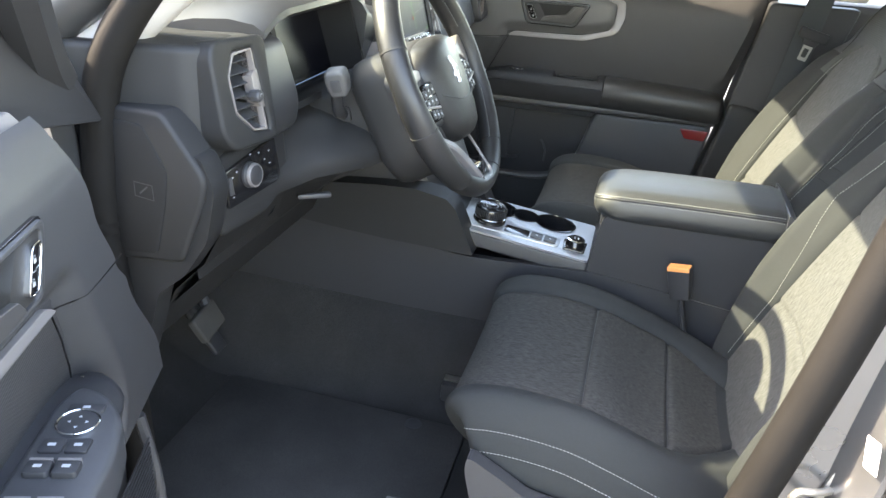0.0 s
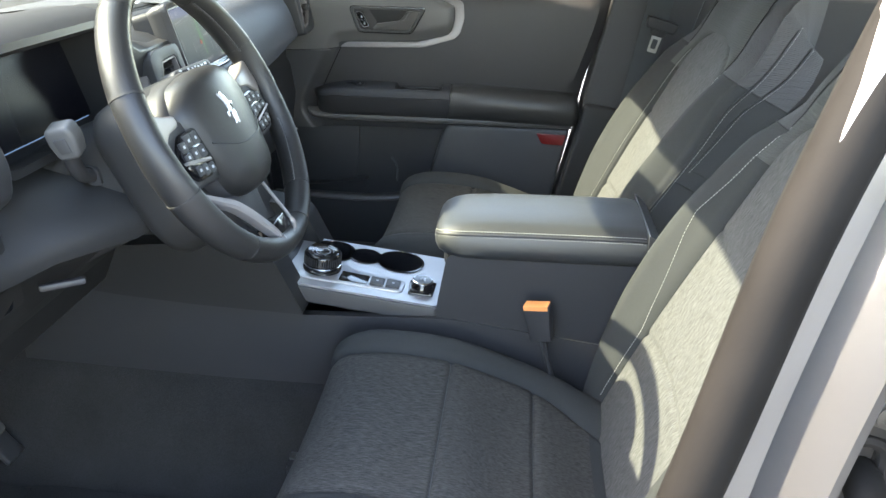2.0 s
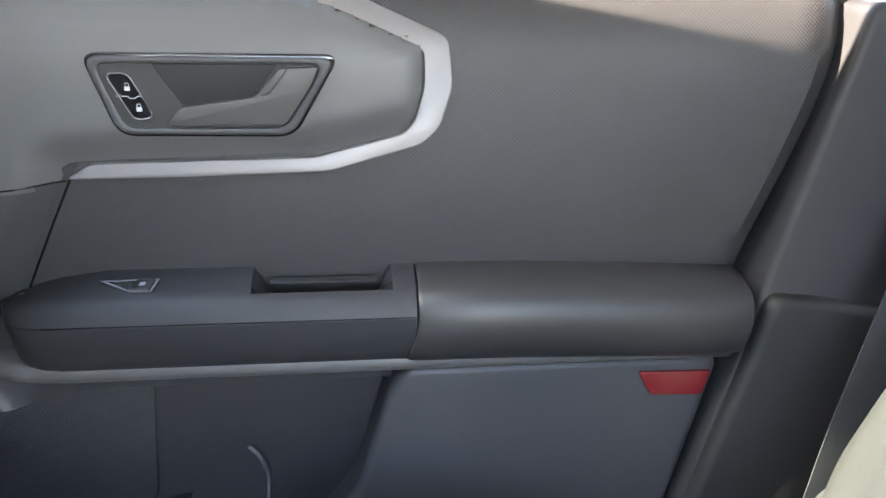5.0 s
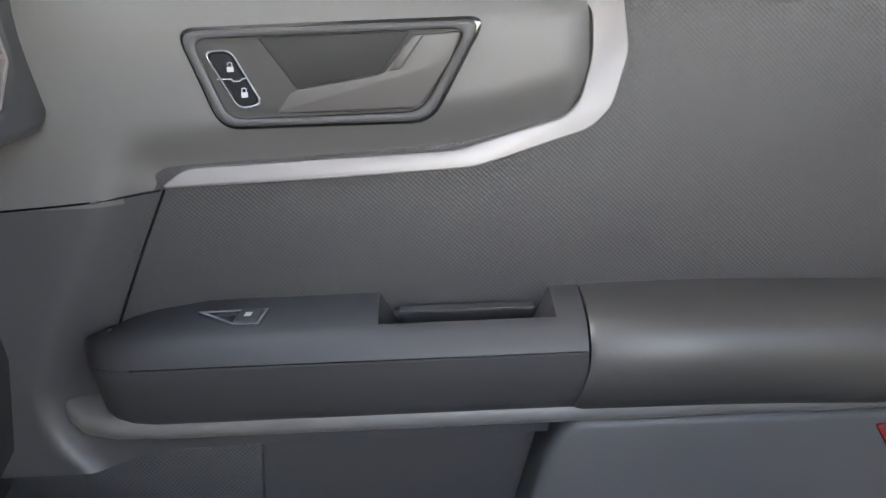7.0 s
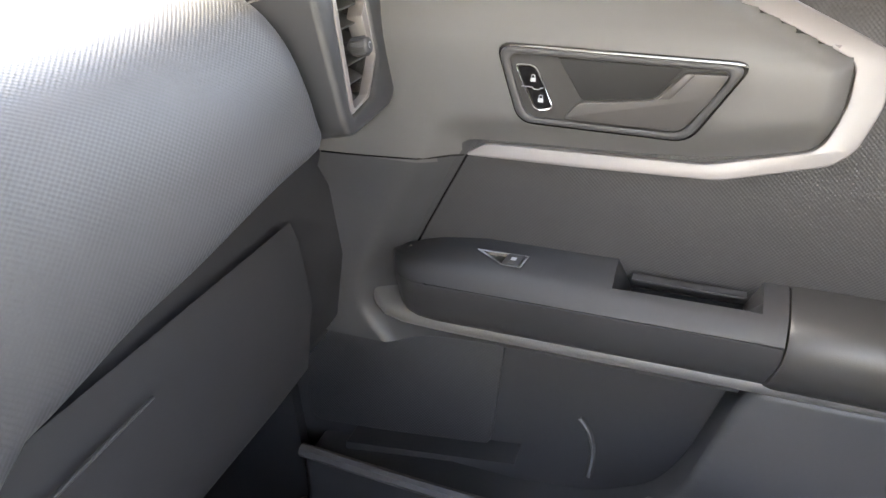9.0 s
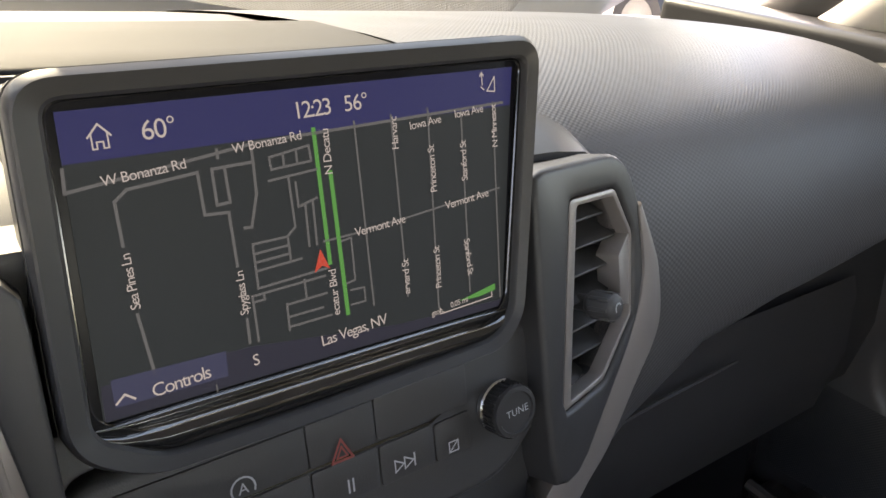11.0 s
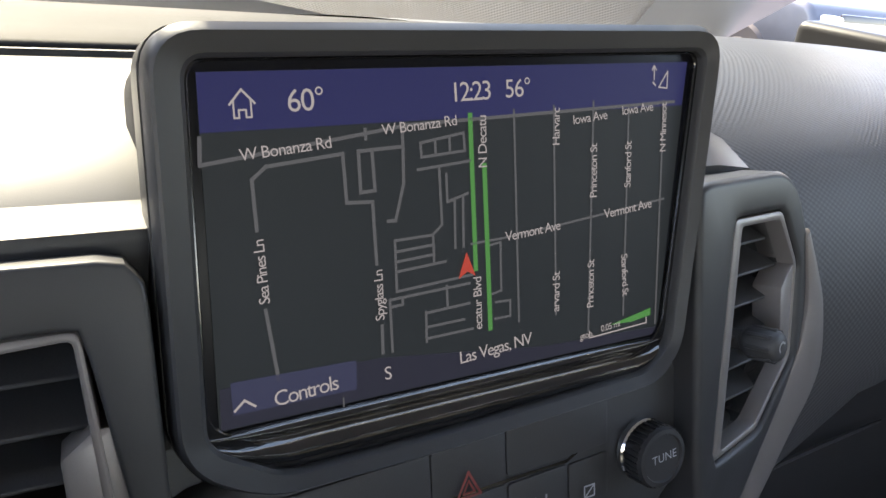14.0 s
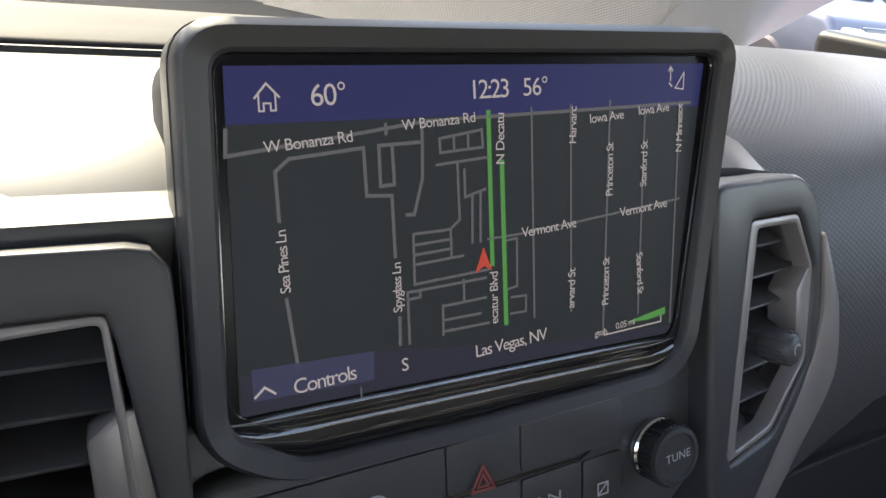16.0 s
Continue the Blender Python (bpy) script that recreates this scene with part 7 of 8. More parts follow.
def front_seat(name, cy, label, driver):
    seat = thing(name, (0.12, cy, 0.45), label, "car seat", "front seats")
    out_side = -1 if driver else 1
    rise = 0.0 if driver else 0.028
    # cushion: q runs 0 to 1 over half the inlay, 1 to 2 over the bolster, 2 to 2.6 down the side
    qs = dense((1.0, 1.95, 2.6), 26)
    m1, m2 = (0.585, 0.815) if driver else (0.560, 0.775)
    ss = dense((0.235, m1, m2, 1.0), 60)
    full = [-q for q in reversed(qs) if q > 0] + qs
    net = []
    for s in ss:
        p, up = along(CUSH, s)
        w = 0.158 * (1 - 0.22 * max(0, (0.30 - s) / 0.30) ** 2) * (1 - 0.62 * max(0, (s - 0.78) / 0.22) ** 1.8)
        outer = 0.233 - 0.110 * max(0, (0.36 - s) / 0.36) ** 1.5 - 0.02 * max(0, (s - 0.9) / 0.1)
        row = []
        for q in full:
            a, sg = abs(q), 1 if q > 0 else -1
            front = max(0, min(1, (s - 0.12) / 0.25))
            if a <= 1:
                y = w * a
                h = -0.004 * (1 - a * a) + groove(a * 0.158, 0.158)
                if s < 0.97:
                    h += groove(s * 0.6, m1 * 0.6, 0.0045, 0.0036) + groove(s * 0.6, m2 * 0.6, 0.0045, 0.0036)
                h += 0.003 * math.cos((s - 0.4) * 28) * (1 - a ** 4)
            elif a <= 2:
                t = a - 1
                y = w + (outer - w) * t
                h = (0.014 * front * math.sin(min(t * 1.25, 1) * math.pi / 1.6) - 0.050 * max(0, t - 0.45) ** 2 / 0.30) + groove((a - 1) * 0.09, 0.0) * (1 if t < 0.5 else 0)
                h += groove((a - 1.95) * 0.09, 0, 0.003, 0.003)
            else:
                t = (a - 2) / 0.6
                y = outer + 0.006 * math.sin(t * math.pi)
                h = -0.050 * 0.3025 / 0.30 - 0.085 * t * min(1, 0.25 + s * 2.2)
            row.append(Vector((p.x + up.x * h, cy + sg * y, p.z + up.z * h + rise)))
        net.append(row)
    ins, rest = split_sheet(net, lambda i, j: abs(full[j] + full[j + 1]) / 2 < 1 and 0.15 < (ss[i] + ss[i + 1]) / 2 < 0.955, (True, False))
    part("cushion", rest, CLOTH, seat, "charcoal cloth cushion", 80)
    part("cushion_inlay", ins, HEATHER, seat, "heathered grey cloth inlay", 80)

    def spot(q, s, lift=0.0):
        i = min(range(len(ss)), key=lambda k: abs(ss[k] - s))
        j = min(range(len(full)), key=lambda k: abs(full[k] - q))
        p, up = along(CUSH, s)
        return net[i][j] + up * lift

    for q, lift, nm in ((1.955, 0.002, 1), (1.06, 0.0012, 0), (2.12, 0.0016, 1)):
        for sg in ((out_side,) if nm else (out_side,)):
            st_ = [spot(sg * q, 0.14 + 0.80 * k / 60, lift) for k in range(61)]
            if nm:
                part("stitching", stitches(smooth_path(st_, 2), 0.0052, 0.0032, 0.0007), THREAD, seat)
    for at, q0, nm in ((m1, 1.0, "cushion_seam"), (m2, 1.0, "cushion_seam")):
        part(nm, tube([spot(-q0 + 2 * q0 * k / 30, at, 0.0004) for k in range(31)], 0.0008, 5), PLASTIC_DARK, seat)
    # under-cushion base, rails
    part("base", box(0.0, 0.33, cy - 0.20, cy + 0.20, 0.50, 0.64, 0.02, 3), PLASTIC_DARK, seat)
    for sg in (-1, 1):
        part("rail", box(-0.17, 0.42, cy + sg * 0.185 - 0.022, cy + sg * 0.185 + 0.022, 0.452, 0.492, 0.005, 2), PLASTIC_DARK, seat, "dark steel seat rail with a plastic end")
        part("rail_edge", box(-0.168, 0.10, cy + sg * 0.185 - 0.006, cy + sg * 0.185 + 0.012, 0.492, 0.497, 0.001, 1), STEEL, seat)
        for x in (-0.05, 0.30):
            part("rail_foot", box(x - 0.02, x + 0.02, cy + sg * 0.185 - 0.018, cy + sg * 0.185 + 0.018, 0.418, 0.455, 0.004), PLASTIC_DARK, seat)
        part("rail_link", box(0.0, 0.30, cy + sg * 0.185 - 0.014, cy + sg * 0.185 + 0.014, 0.49, 0.53, 0.004), PLASTIC_DARK, seat)
    # side shield
    yo = cy + out_side * 0.244
    y0, y1 = sorted((yo, yo + out_side * 0.026))
    shield = [(-0.030, 0.665), (-0.028, 0.690), (0.02, 0.664), (0.06, 0.640), (0.14, 0.628), (0.30, 0.600), (0.40, 0.595), (0.40, 0.500), (0.02, 0.500), (-0.010, 0.58)]
    sh = part("side_shield", prism(rounded(shield, 0.012, 4), y0, y1, SIDE, 0.012, 4), PLASTIC, seat, "charcoal plastic side shield")
    if driver:
        OUTER = Matrix(((1, 0, 0, 0), (0, 0, -1, y0), (0, 1, 0, 0), (0, 0, 0, 1)))
        part("control_bed", prism(rounded([(0.062, 0.605), (0.30, 0.572), (0.30, 0.52), (0.058, 0.52)], 0.02, 5), -0.002, 0.004, OUTER, 0.003, 2), PLASTIC, sh)
        part("height_switch", prism(rounded([(0.085, 0.580), (0.140, 0.566), (0.136, 0.548), (0.088, 0.556)], 0.006, 3), 0.0, 0.016, OUTER, 0.005, 3), PLASTIC_DARK, sh, "black seat switch")
        part("switch_edge", prism([(0.090, 0.577), (0.138, 0.565), (0.138, 0.561), (0.090, 0.573)], 0.012, 0.0175, OUTER), PLASTIC_SMOOTH, sh)
        part("recline_switch", prism(rounded([(0.172, 0.545), (0.198, 0.575), (0.206, 0.570), (0.190, 0.540)], 0.005, 3), 0.0, 0.016, OUTER, 0.004, 3), PLASTIC_DARK, sh, "black seat switch")
        part("lumbar_switch", moved(turned([(0.020, 0), (0.020, 0.008), (0.018, 0.010), (0.013, 0.0105), (0.012, 0.009), (1e-4, 0.009)], None, 28), OUTER @ Matrix.Translation((0.236, 0.552, 0))), PLASTIC_DARK, sh, "black round seat switch")
    # backrest: q runs 0 to 1 over half the inlay, 1 to 1.5 to the yoke's edge, 1.5 to 2 over the bolster, 2 to 2.6 down the side
    qs = dense((1.0, 1.5, 1.95, 2.6), 26)
    full = [-q for q in reversed(qs) if q > 0] + qs
    ts = dense((0.235, 0.455, 0.665, 0.735, 0.925, 1.0), 64)
    top_t = 0.735
    skew = 0.020 if driver else 0.032
    half = 0.139 if driver else 0.150
    net = []
    wide = ((0.0, 0.205), (0.12, 0.225), (0.25, 0.245), (0.45, 0.252), (0.60, 0.246), (0.75, 0.230), (0.88, 0.208), (0.95, 0.185), (1.0, 0.15))
    yoke = ((0.0, 0.185), (0.40, 0.190), (0.58, 0.172), (0.665, 0.160), (0.75, 0.162), (0.84, 0.160), (0.90, 0.145), (0.94, 0.118), (1.0, 0.09))

    def wide_at(t):
        return lerp_table(wide, t)[0]

    for t in ts:
        p, fw = along(BACK, t)
        k = max(0, min(1, (t - 0.48) / (top_t - 0.48)))
        w = 0.004 + half * math.sqrt(max(0, 1 - k ** 4.5)) if t < top_t else 0.004
        outer, edge = wide_at(t), max(lerp_table(yoke, t)[0], w + 0.004)
        bol = 0.046 * math.sin(max(0, min(1, (t + 0.05) / 0.75)) * math.pi) ** 0.8 if t < 0.70 else 0.0
        row = []
        for q in full:
            a, sg = abs(q), 1 if q > 0 else -1
            if a <= 1:
                y = w * a
                h = 0.0 + (groove(a * 0.125, 0.125) if t < top_t - 0.012 else 0)
                if t < top_t - 0.02:
                    bend = 0.030 * (1 - a * a)
                    h += groove(t * 0.7, (0.215 + bend * 0.8) * 0.7, 0.004) + groove(t * 0.7, (0.455 - bend) * 0.7, 0.004)
            elif a <= 2:
                y = w + (edge - w) * (a - 1) * 2 if a < 1.5 else edge + (outer - edge) * (a - 1.5) * 2
                rel = (y - 0.136) / max(0.02, outer - 0.136)
                h = bol * (max(0, min(1, rel / 0.6)) ** 1.3 if rel < 0.6 else 1 - 1.1 * ((rel - 0.6) / 0.4) ** 2)
                h -= 0.020 * max(0.0, (y - 0.15) / 0.08) ** 1.6 * max(0.0, min(1.0, (t - 0.62) / 0.1))
                h += (groove((a - 1) * 0.1, 0.0) if t < top_t - 0.012 else 0) + (groove((a - 1.5) * 0.1, 0, 0.004, 0.004) if t > 0.66 else 0) + groove((a - 1.95) * 0.1, 0, 0.003, 0.003)
                h += 0.006 * max(0.0, 1 - ((y - 0.10) / 0.07) ** 2) * max(0.0, min(1.0, (t - 0.70) / 0.08)) * (1 if y < 0.17 else 0)
            else:
                u = (a - 2) / 0.6
                y = outer - 0.014 * u * u
                h = -0.1 * bol - 0.020 * max(0.0, (outer - 0.15) / 0.08) ** 1.6 * max(0.0, min(1.0, (t - 0.62) / 0.1)) - 0.105 * u
            y = sg * y - out_side * skew * max(0, 1 - max(0, a - 1) / 0.9) * (1 if t < 0.735 else max(0.0, 1 - (t - 0.735) / 0.1))
            row.append(Vector((p.x + fw.x * h, cy + y, p.z + fw.z * h)))
        net.append(row)

    def cloth_of(i, j):
        a, t = abs(full[j] + full[j + 1]) / 2, (ts[i] + ts[i + 1]) / 2
        if a < 1 and 0.03 < t < top_t:
            return "inlay"
        if t > 0.925 or (a > 1.5 and t > 0.665):
            return "mesh"
        return "side" if a > 1.95 or (a > 1.5 and t > 0.455) else ("yoke" if t > 0.60 and a < 1.5 else "plain")

    ins, rest, top_cloth, woven, flank = split_sheet(net, cloth_of, ("inlay", "plain", "yoke", "mesh", "side"))
    for sheet, nm, mat, lab in ((woven, "shoulder", CLOTH_MESH, "charcoal woven mesh shoulder"), (flank, "side_panel", CLOTH_SIDE, "black cloth side panel")):
        for sg in (-1, 1):
            side = sheet.copy()
            bmesh.ops.delete(side, geom=[f for f in side.faces if (f.calc_center_median().y - cy) * sg < 0], context="FACES")
            part(nm, side, mat, seat, lab, 80)
        sheet.free()
    part("backrest", rest, CLOTH, seat, "charcoal cloth backrest", 80)
    part("backrest_yoke", top_cloth, CLOTH_YOKE, seat, "ribbed grey cloth above the inlay", 80)
    part("backrest_inlay", ins, HEATHER_BACK, seat, "heathered grey cloth inlay with an arched top", 80)

    def bspot(q, t, lift):
        i = max(0, min(len(ts) - 2, next((k for k, v in enumerate(ts) if v >= t), len(ts) - 1) - 1))
        j = max(0, min(len(full) - 2, next((k for k, v in enumerate(full) if v >= q), len(full) - 1) - 1))
        f, g = (t - ts[i]) / (ts[i + 1] - ts[i]), (q - full[j]) / (full[j + 1] - full[j])
        p, fw = along(BACK, t)
        return net[i][j].lerp(net[i][j + 1], g).lerp(net[i + 1][j].lerp(net[i + 1][j + 1], g), f) + fw * lift

    for sg in (-1, 1):
        # stitched seam beside the inlay, then round the yoke
        path = [bspot(sg * (1.05 + (0.45 if sg != out_side else 0.0) * max(0.0, min(1.0, (0.06 + 0.60 * k / 40 - 0.20) / 0.25)) ** 1.5), 0.06 + 0.60 * k / 40, 0.0012) for k in range(41)]
        part("stitching", stitches(smooth_path(path, 2), 0.0052, 0.0032, 0.0006), THREAD, seat)
        path = [bspot(sg * 1.5, 0.672 + 0.250 * k / 22, 0.0012) for k in range(23)]
        part("stitching", stitches(smooth_path(path, 2), 0.0052, 0.0032, 0.0006), THREAD, seat)
        part("piping", tube(path, 0.0014, 5), CLOTH_SIDE, seat)
        part("piping", tube([bspot(sg * (1.5 + 1.1 * k / 18), 0.665, 0.0006) + Vector((0, sg * 0.0006, 0)) for k in range(19)], 0.0012, 5), CLOTH_SIDE, seat)
        # two piped seams down the side that draw apart towards the top, and a cross seam
        for q0, q1, t0 in ((1.93, 2.20, 0.10), (2.10, 2.46, 0.44)):
            path = smooth_path([bspot(sg * (q0 + (q1 - q0) * k / 8), t0 + (0.90 - t0) * k / 8, 0) + Vector((0.0, sg * 0.0012, 0)) for k in range(9)], 5)
            part("side_seam", tube(path, 0.0016, 5), CLOTH_SIDE, seat)
            part("stitching", stitches([p + Vector((0.0035, sg * 0.0004, -0.002)) for p in path], 0.0056, 0.0034, 0.0005), THREAD, seat)
        for tt in (0.445, 0.405):
            part("side_seam", tube([bspot(sg * (2.0 + 0.6 * k / 10), tt, 0) + Vector((0, sg * 0.0008, 0)) for k in range(11)], 0.0013, 5), CLOTH, seat)
    # back shell, hinge covers
    rings = []
    for t in (0.02, 0.2, 0.4, 0.6, 0.8, 0.95):
        p, fw = along(BACK, t)
        o = lerp_table(wide, t)[0] - 0.02
        c = p - fw * 0.098
        rings.append([(c.x, cy - o, c.z), (c.x - fw.x * 0.022, cy - o * 0.8, c.z - fw.z * 0.022), (c.x - fw.x * 0.03, cy, c.z - fw.z * 0.03), (c.x - fw.x * 0.022, cy + o * 0.8, c.z - fw.z * 0.022), (c.x, cy + o, c.z)])
    part("back_shell", loft(rings, False, False), PLASTIC_DARK, seat)
    for sg in (-1, 1):
        y0, y1 = sorted((cy + sg * 0.212, cy + sg * 0.240))
        part("hinge_cover", prism(rounded([(0.33, 0.60), (0.34, 0.72), (0.38, 0.79), (0.46, 0.80), (0.49, 0.72), (0.45, 0.60)], 0.02, 4), y0, y1, SIDE, 0.010, 3), PLASTIC, seat)
        part("front_link", box(0.30, 0.40, cy + sg * 0.205 - 0.01, cy + sg * 0.205 + 0.01, 0.585, 0.64, 0.004), PLASTIC_DARK, seat)
    # headrest
    p, fw = along(BACK, 0.96)
    up = Vector((0.42, 0, 0.907))
    for sg in (-1, 1):
        b = Vector((0.680, cy + sg * 0.065, 1.236))
        part("headrest_post", tube([b, b + up * 0.10], 0.0065, 10), PLASTIC_DARK, seat)
        part("post_guide", tube([b + up * 0.018, b + up * 0.034], 0.013, 12), PLASTIC_DARK, seat)
    HR = frame_matrix((0.700, cy, 1.305), (0, 1, 0), up)
    part("headrest", prism(rounded([(-0.125, 0.0), (0.125, 0.0), (0.135, 0.10), (0.10, 0.17), (-0.10, 0.17), (-0.135, 0.10)], 0.035, 5), -0.05, 0.045, HR, 0.03, 5), CLOTH, seat, "charcoal cloth headrest")
    return seat


front_seat("front_seat", -0.362, "driver seat in dark charcoal cloth with heathered grey inlay", True)
front_seat("front_seat", 0.357, "sunlit passenger seat in charcoal cloth with heathered inlay", False)


# ---- belts ----
def buckle(x, y, z, label):
    b = thing("seat_belt_buckle", (x + 0.03, y, z - 0.20), label, "seat belt buckle", "belt buckles")
    up = Vector((-0.22, 0.02, 0.975)).normalized()
    m = frame_matrix((x, y, z), (0.95, -0.3, 0.2), up)
    part("body", prism(rounded([(-0.021, 0.0), (0.021, 0.0), (0.017, -0.062), (-0.017, -0.062)], 0.004, 3), -0.010, 0.010, m, 0.003, 2), PLASTIC_DARK, b)
    part("release_button", prism(rounded([(-0.019, 0.0015), (0.019, 0.0015), (0.0195, -0.0065), (-0.0195, -0.0065)], 0.001, 2), -0.0085, 0.0108, m, 0.001), ORANGE, b, "orange release button")
    path = [m @ Vector((0, -0.06, 0)), m @ Vector((0.004, -0.12, 0)), m @ Vector((0.012, -0.18, 0.0)), (x + 0.06, y + 0.0, z - 0.26)]
    part("stem", tube(smooth_path(path, 5), 0.008, 8, flat=0.6), PLASTIC_DARK, b)


buckle(0.236, -0.158, 0.812, "black belt buckle with orange release beside the console")
belt = thing("seat_belt", (0.50, 0.66, 1.09), "black seat belt with its tongue hanging on the pillar", "seat belt")
path = smooth_path([(0.555, 0.628, 1.50), (0.535, 0.640, 1.35), (0.512, 0.655, 1.22), (0.497, 0.660, 1.12), (0.474, 0.655, 0.98), (0.445, 0.655, 0.80), (0.43, 0.66, 0.60)], 6)
rings = [[(p.x - 0.0235, p.y + 0.001, p.z + 0.004), (p.x, p.y - 0.0008, p.z), (p.x + 0.0235, p.y + 0.001, p.z - 0.004), (p.x + 0.0235, p.y + 0.0022, p.z - 0.004), (p.x, p.y + 0.0006, p.z), (p.x - 0.0235, p.y + 0.0022, p.z + 0.004)] for p in path]
part("webbing", loft(rings), BELT, belt, "black webbing")
part("webbing", loft([[(x - 0.012, y - 0.012, z) for x, y, z in r] for r in rings[6:]]), BELT, belt, "black webbing")
TG = frame_matrix((0.502, 0.630, 1.124), (1, 0, -0.25), (0.25, 0, 0.97))
part("tongue_cover", prism(rounded([(-0.036, 0.018), (0.038, 0.016), (0.034, -0.008), (-0.032, -0.008)], 0.006, 3), -0.008, 0.008, TG, 0.004, 3), PLASTIC_DARK, belt)
part("tongue_stem", prism(rounded([(-0.020, -0.006), (0.018, -0.006), (0.014, -0.022), (-0.016, -0.022)], 0.003, 2), -0.005, 0.005, TG, 0.002), PLASTIC_DARK, belt)
part("tongue", prism(rounded([(-0.0125, -0.018), (0.0105, -0.018), (0.0095, -0.058), (-0.0115, -0.058)], 0.003, 3), -0.0012, 0.0012, TG @ Matrix.Translation((0, 0, 0.003)), 0, 1, hole=rounded([(-0.0075, -0.028), (0.0055, -0.028), (0.0050, -0.050), (-0.0070, -0.050)], 0.003, 3)), STEEL, belt, "steel tongue")
anchor = thing("belt_anchor", (0.33, 0.575, 0.66), "pale grey belt anchor strip beside the passenger seat", "belt anchor")
part("strip", moved(box(-0.055, 0.045, -0.010, 0.010, -0.005, 0.005, 0.003), Matrix.Translation((0.345, 0.60, 0.700)) @ Matrix.Rotation(radians(-28), 4, "Y")), PLASTIC_SMOOTH, anchor)


# ---- driver's footwell ----
mat_ = thing("floor_mat", (-0.35, -0.46, 0.425), "black carpet floor mat in the driver footwell", "floor mat")
part("carpet", prism(rounded([(-0.67, -0.70), (-0.20, -0.71), (-0.10, -0.62), (-0.10, -0.24), (-0.62, -0.225), (-0.69, -0.28)], 0.04, 5), 0.421, 0.432, PLAN, 0.005, 2), MAT_CARPET, mat_)
# darker carpet than the mat itself: shade on the slope put into colour
part("toe_flap", loft([[(x, y, z) for y in (-0.69, -0.46, -0.24)] for x, z in ((-0.60, 0.4312), (-0.655, 0.4345), (-0.69, 0.449), (-0.76, 0.488), (-0.82, 0.575), (-0.88, 0.668))], False, False), CARPET, mat_)
part("fixing", moved(turned([(0.017, 0), (0.017, 0.003), (0.012, 0.005), (0.008, 0.0045), (1e-4, 0.0045)], None, 20), Matrix.Translation((-0.205, -0.262, 0.430))), PLASTIC_DARK, mat_, "black mat fixing")
ped = thing("brake_pedal", (-0.66, -0.33, 0.56), "worn black rubber brake pedal on its arm", "pedal")
PD = frame_matrix((-0.60, -0.330, 0.622), (0, 1, 0.12), (-0.55, 0, 0.83))
part("pad", prism(rounded([(-0.040, -0.030), (0.034, -0.026), (0.040, 0.024), (-0.038, 0.022)], 0.008, 4), -0.010, 0.004, PD, 0.005, 3), PEDAL_RUBBER, ped)
part("arm", tube(smooth_path([PD @ Vector((0.02, 0.01, -0.006)), (-0.66, -0.29, 0.70), (-0.74, -0.27, 0.82), (-0.80, -0.27, 0.92)], 5), 0.010, 8), PLASTIC_DARK, ped)
acc = thing("accelerator_pedal", (-0.68, -0.21, 0.44), "black plastic accelerator pedal below the column", "pedal")
part("pad", moved(box(-0.006, 0.006, -0.022, 0.022, -0.07, 0.07, 0.005, 3), Matrix.Translation((-0.69, -0.215, 0.53)) @ Matrix.Rotation(radians(-38), 4, "Y")), PLASTIC_DARK, acc)
part("stem", tube([(-0.70, -0.215, 0.55), (-0.78, -0.215, 0.62), (-0.84, -0.215, 0.70)], 0.008, 8), PLASTIC_DARK, acc)


# ---- driver's door opening: seals, sill, centre pillar with striker, the rear door ----
def seal(name, pts, r, mat, label):
    return tagged(part(name, tube(smooth_path(pts, 8), r, 12), mat), label, "door seal", kind="structure")


seal("seal_front", [(-0.15, -0.655, 1.50), (-0.30, -0.690, 1.385), (-0.390, -0.715, 1.285), (-0.446, -0.735, 1.19), (-0.462, -0.742, 1.09), (-0.466, -0.744, 0.98), (-0.458, -0.746, 0.86), (-0.452, -0.750, 0.70), (-0.44, -0.755, 0.55), (-0.38, -0.76, 0.47)], 0.0205, RUBBER_WORN, "worn black rubber door seal")
tagged(part("jamb_front", prism(rounded([(-0.74, 1.24), (-0.50, 1.24), (-0.478, 1.10), (-0.476, 0.90), (-0.462, 0.60), (-0.44, 0.45), (-0.74, 0.45)], 0.02, 3), -0.79, -0.748, SIDE, 0.01, 3), PAINT), "silver painted front door jamb", "door jamb", kind="structure")
seal("seal_sill", [(-0.38, -0.765, 0.468), (-0.1, -0.765, 0.462), (0.12, -0.765, 0.468)], 0.014, RUBBER, "black rubber sill seal")
seal("seal_pillar", [(0.475, -0.680, 1.52), (0.440, -0.715, 1.40), (0.412, -0.735, 1.32), (0.374, -0.742, 1.18), (0.341, -0.745, 1.00), (0.302, -0.748, 0.82), (0.250, -0.752, 0.62), (0.19, -0.760, 0.49), (0.11, -0.765, 0.466)], 0.0215, RUBBER_WORN, "worn brown-black rubber seal on the centre pillar")
OUTB = Matrix(((1, 0, 0, 0), (0, 0, -1, -0.735), (0, 1, 0, 0), (0, 0, 0, 1)))      # u = x, v = z, w outwards from y = -0.735
bp = [(0.465, 1.50), (0.425, 1.36), (0.382, 1.18), (0.347, 1.0), (0.307, 0.82), (0.255, 0.62), (0.19, 0.44), (0.52, 0.44), (0.50, 0.62), (0.46, 0.80), (0.455, 1.0), (0.47, 1.18), (0.53, 1.36), (0.60, 1.50)]
tagged(part("pillar_centre_driver", prism(rounded(bp, 0.01, 3), -0.05, 0.012, OUTB, 0.008, 3), PAINT), "silver painted centre pillar in the door opening", "pillar", kind="structure")
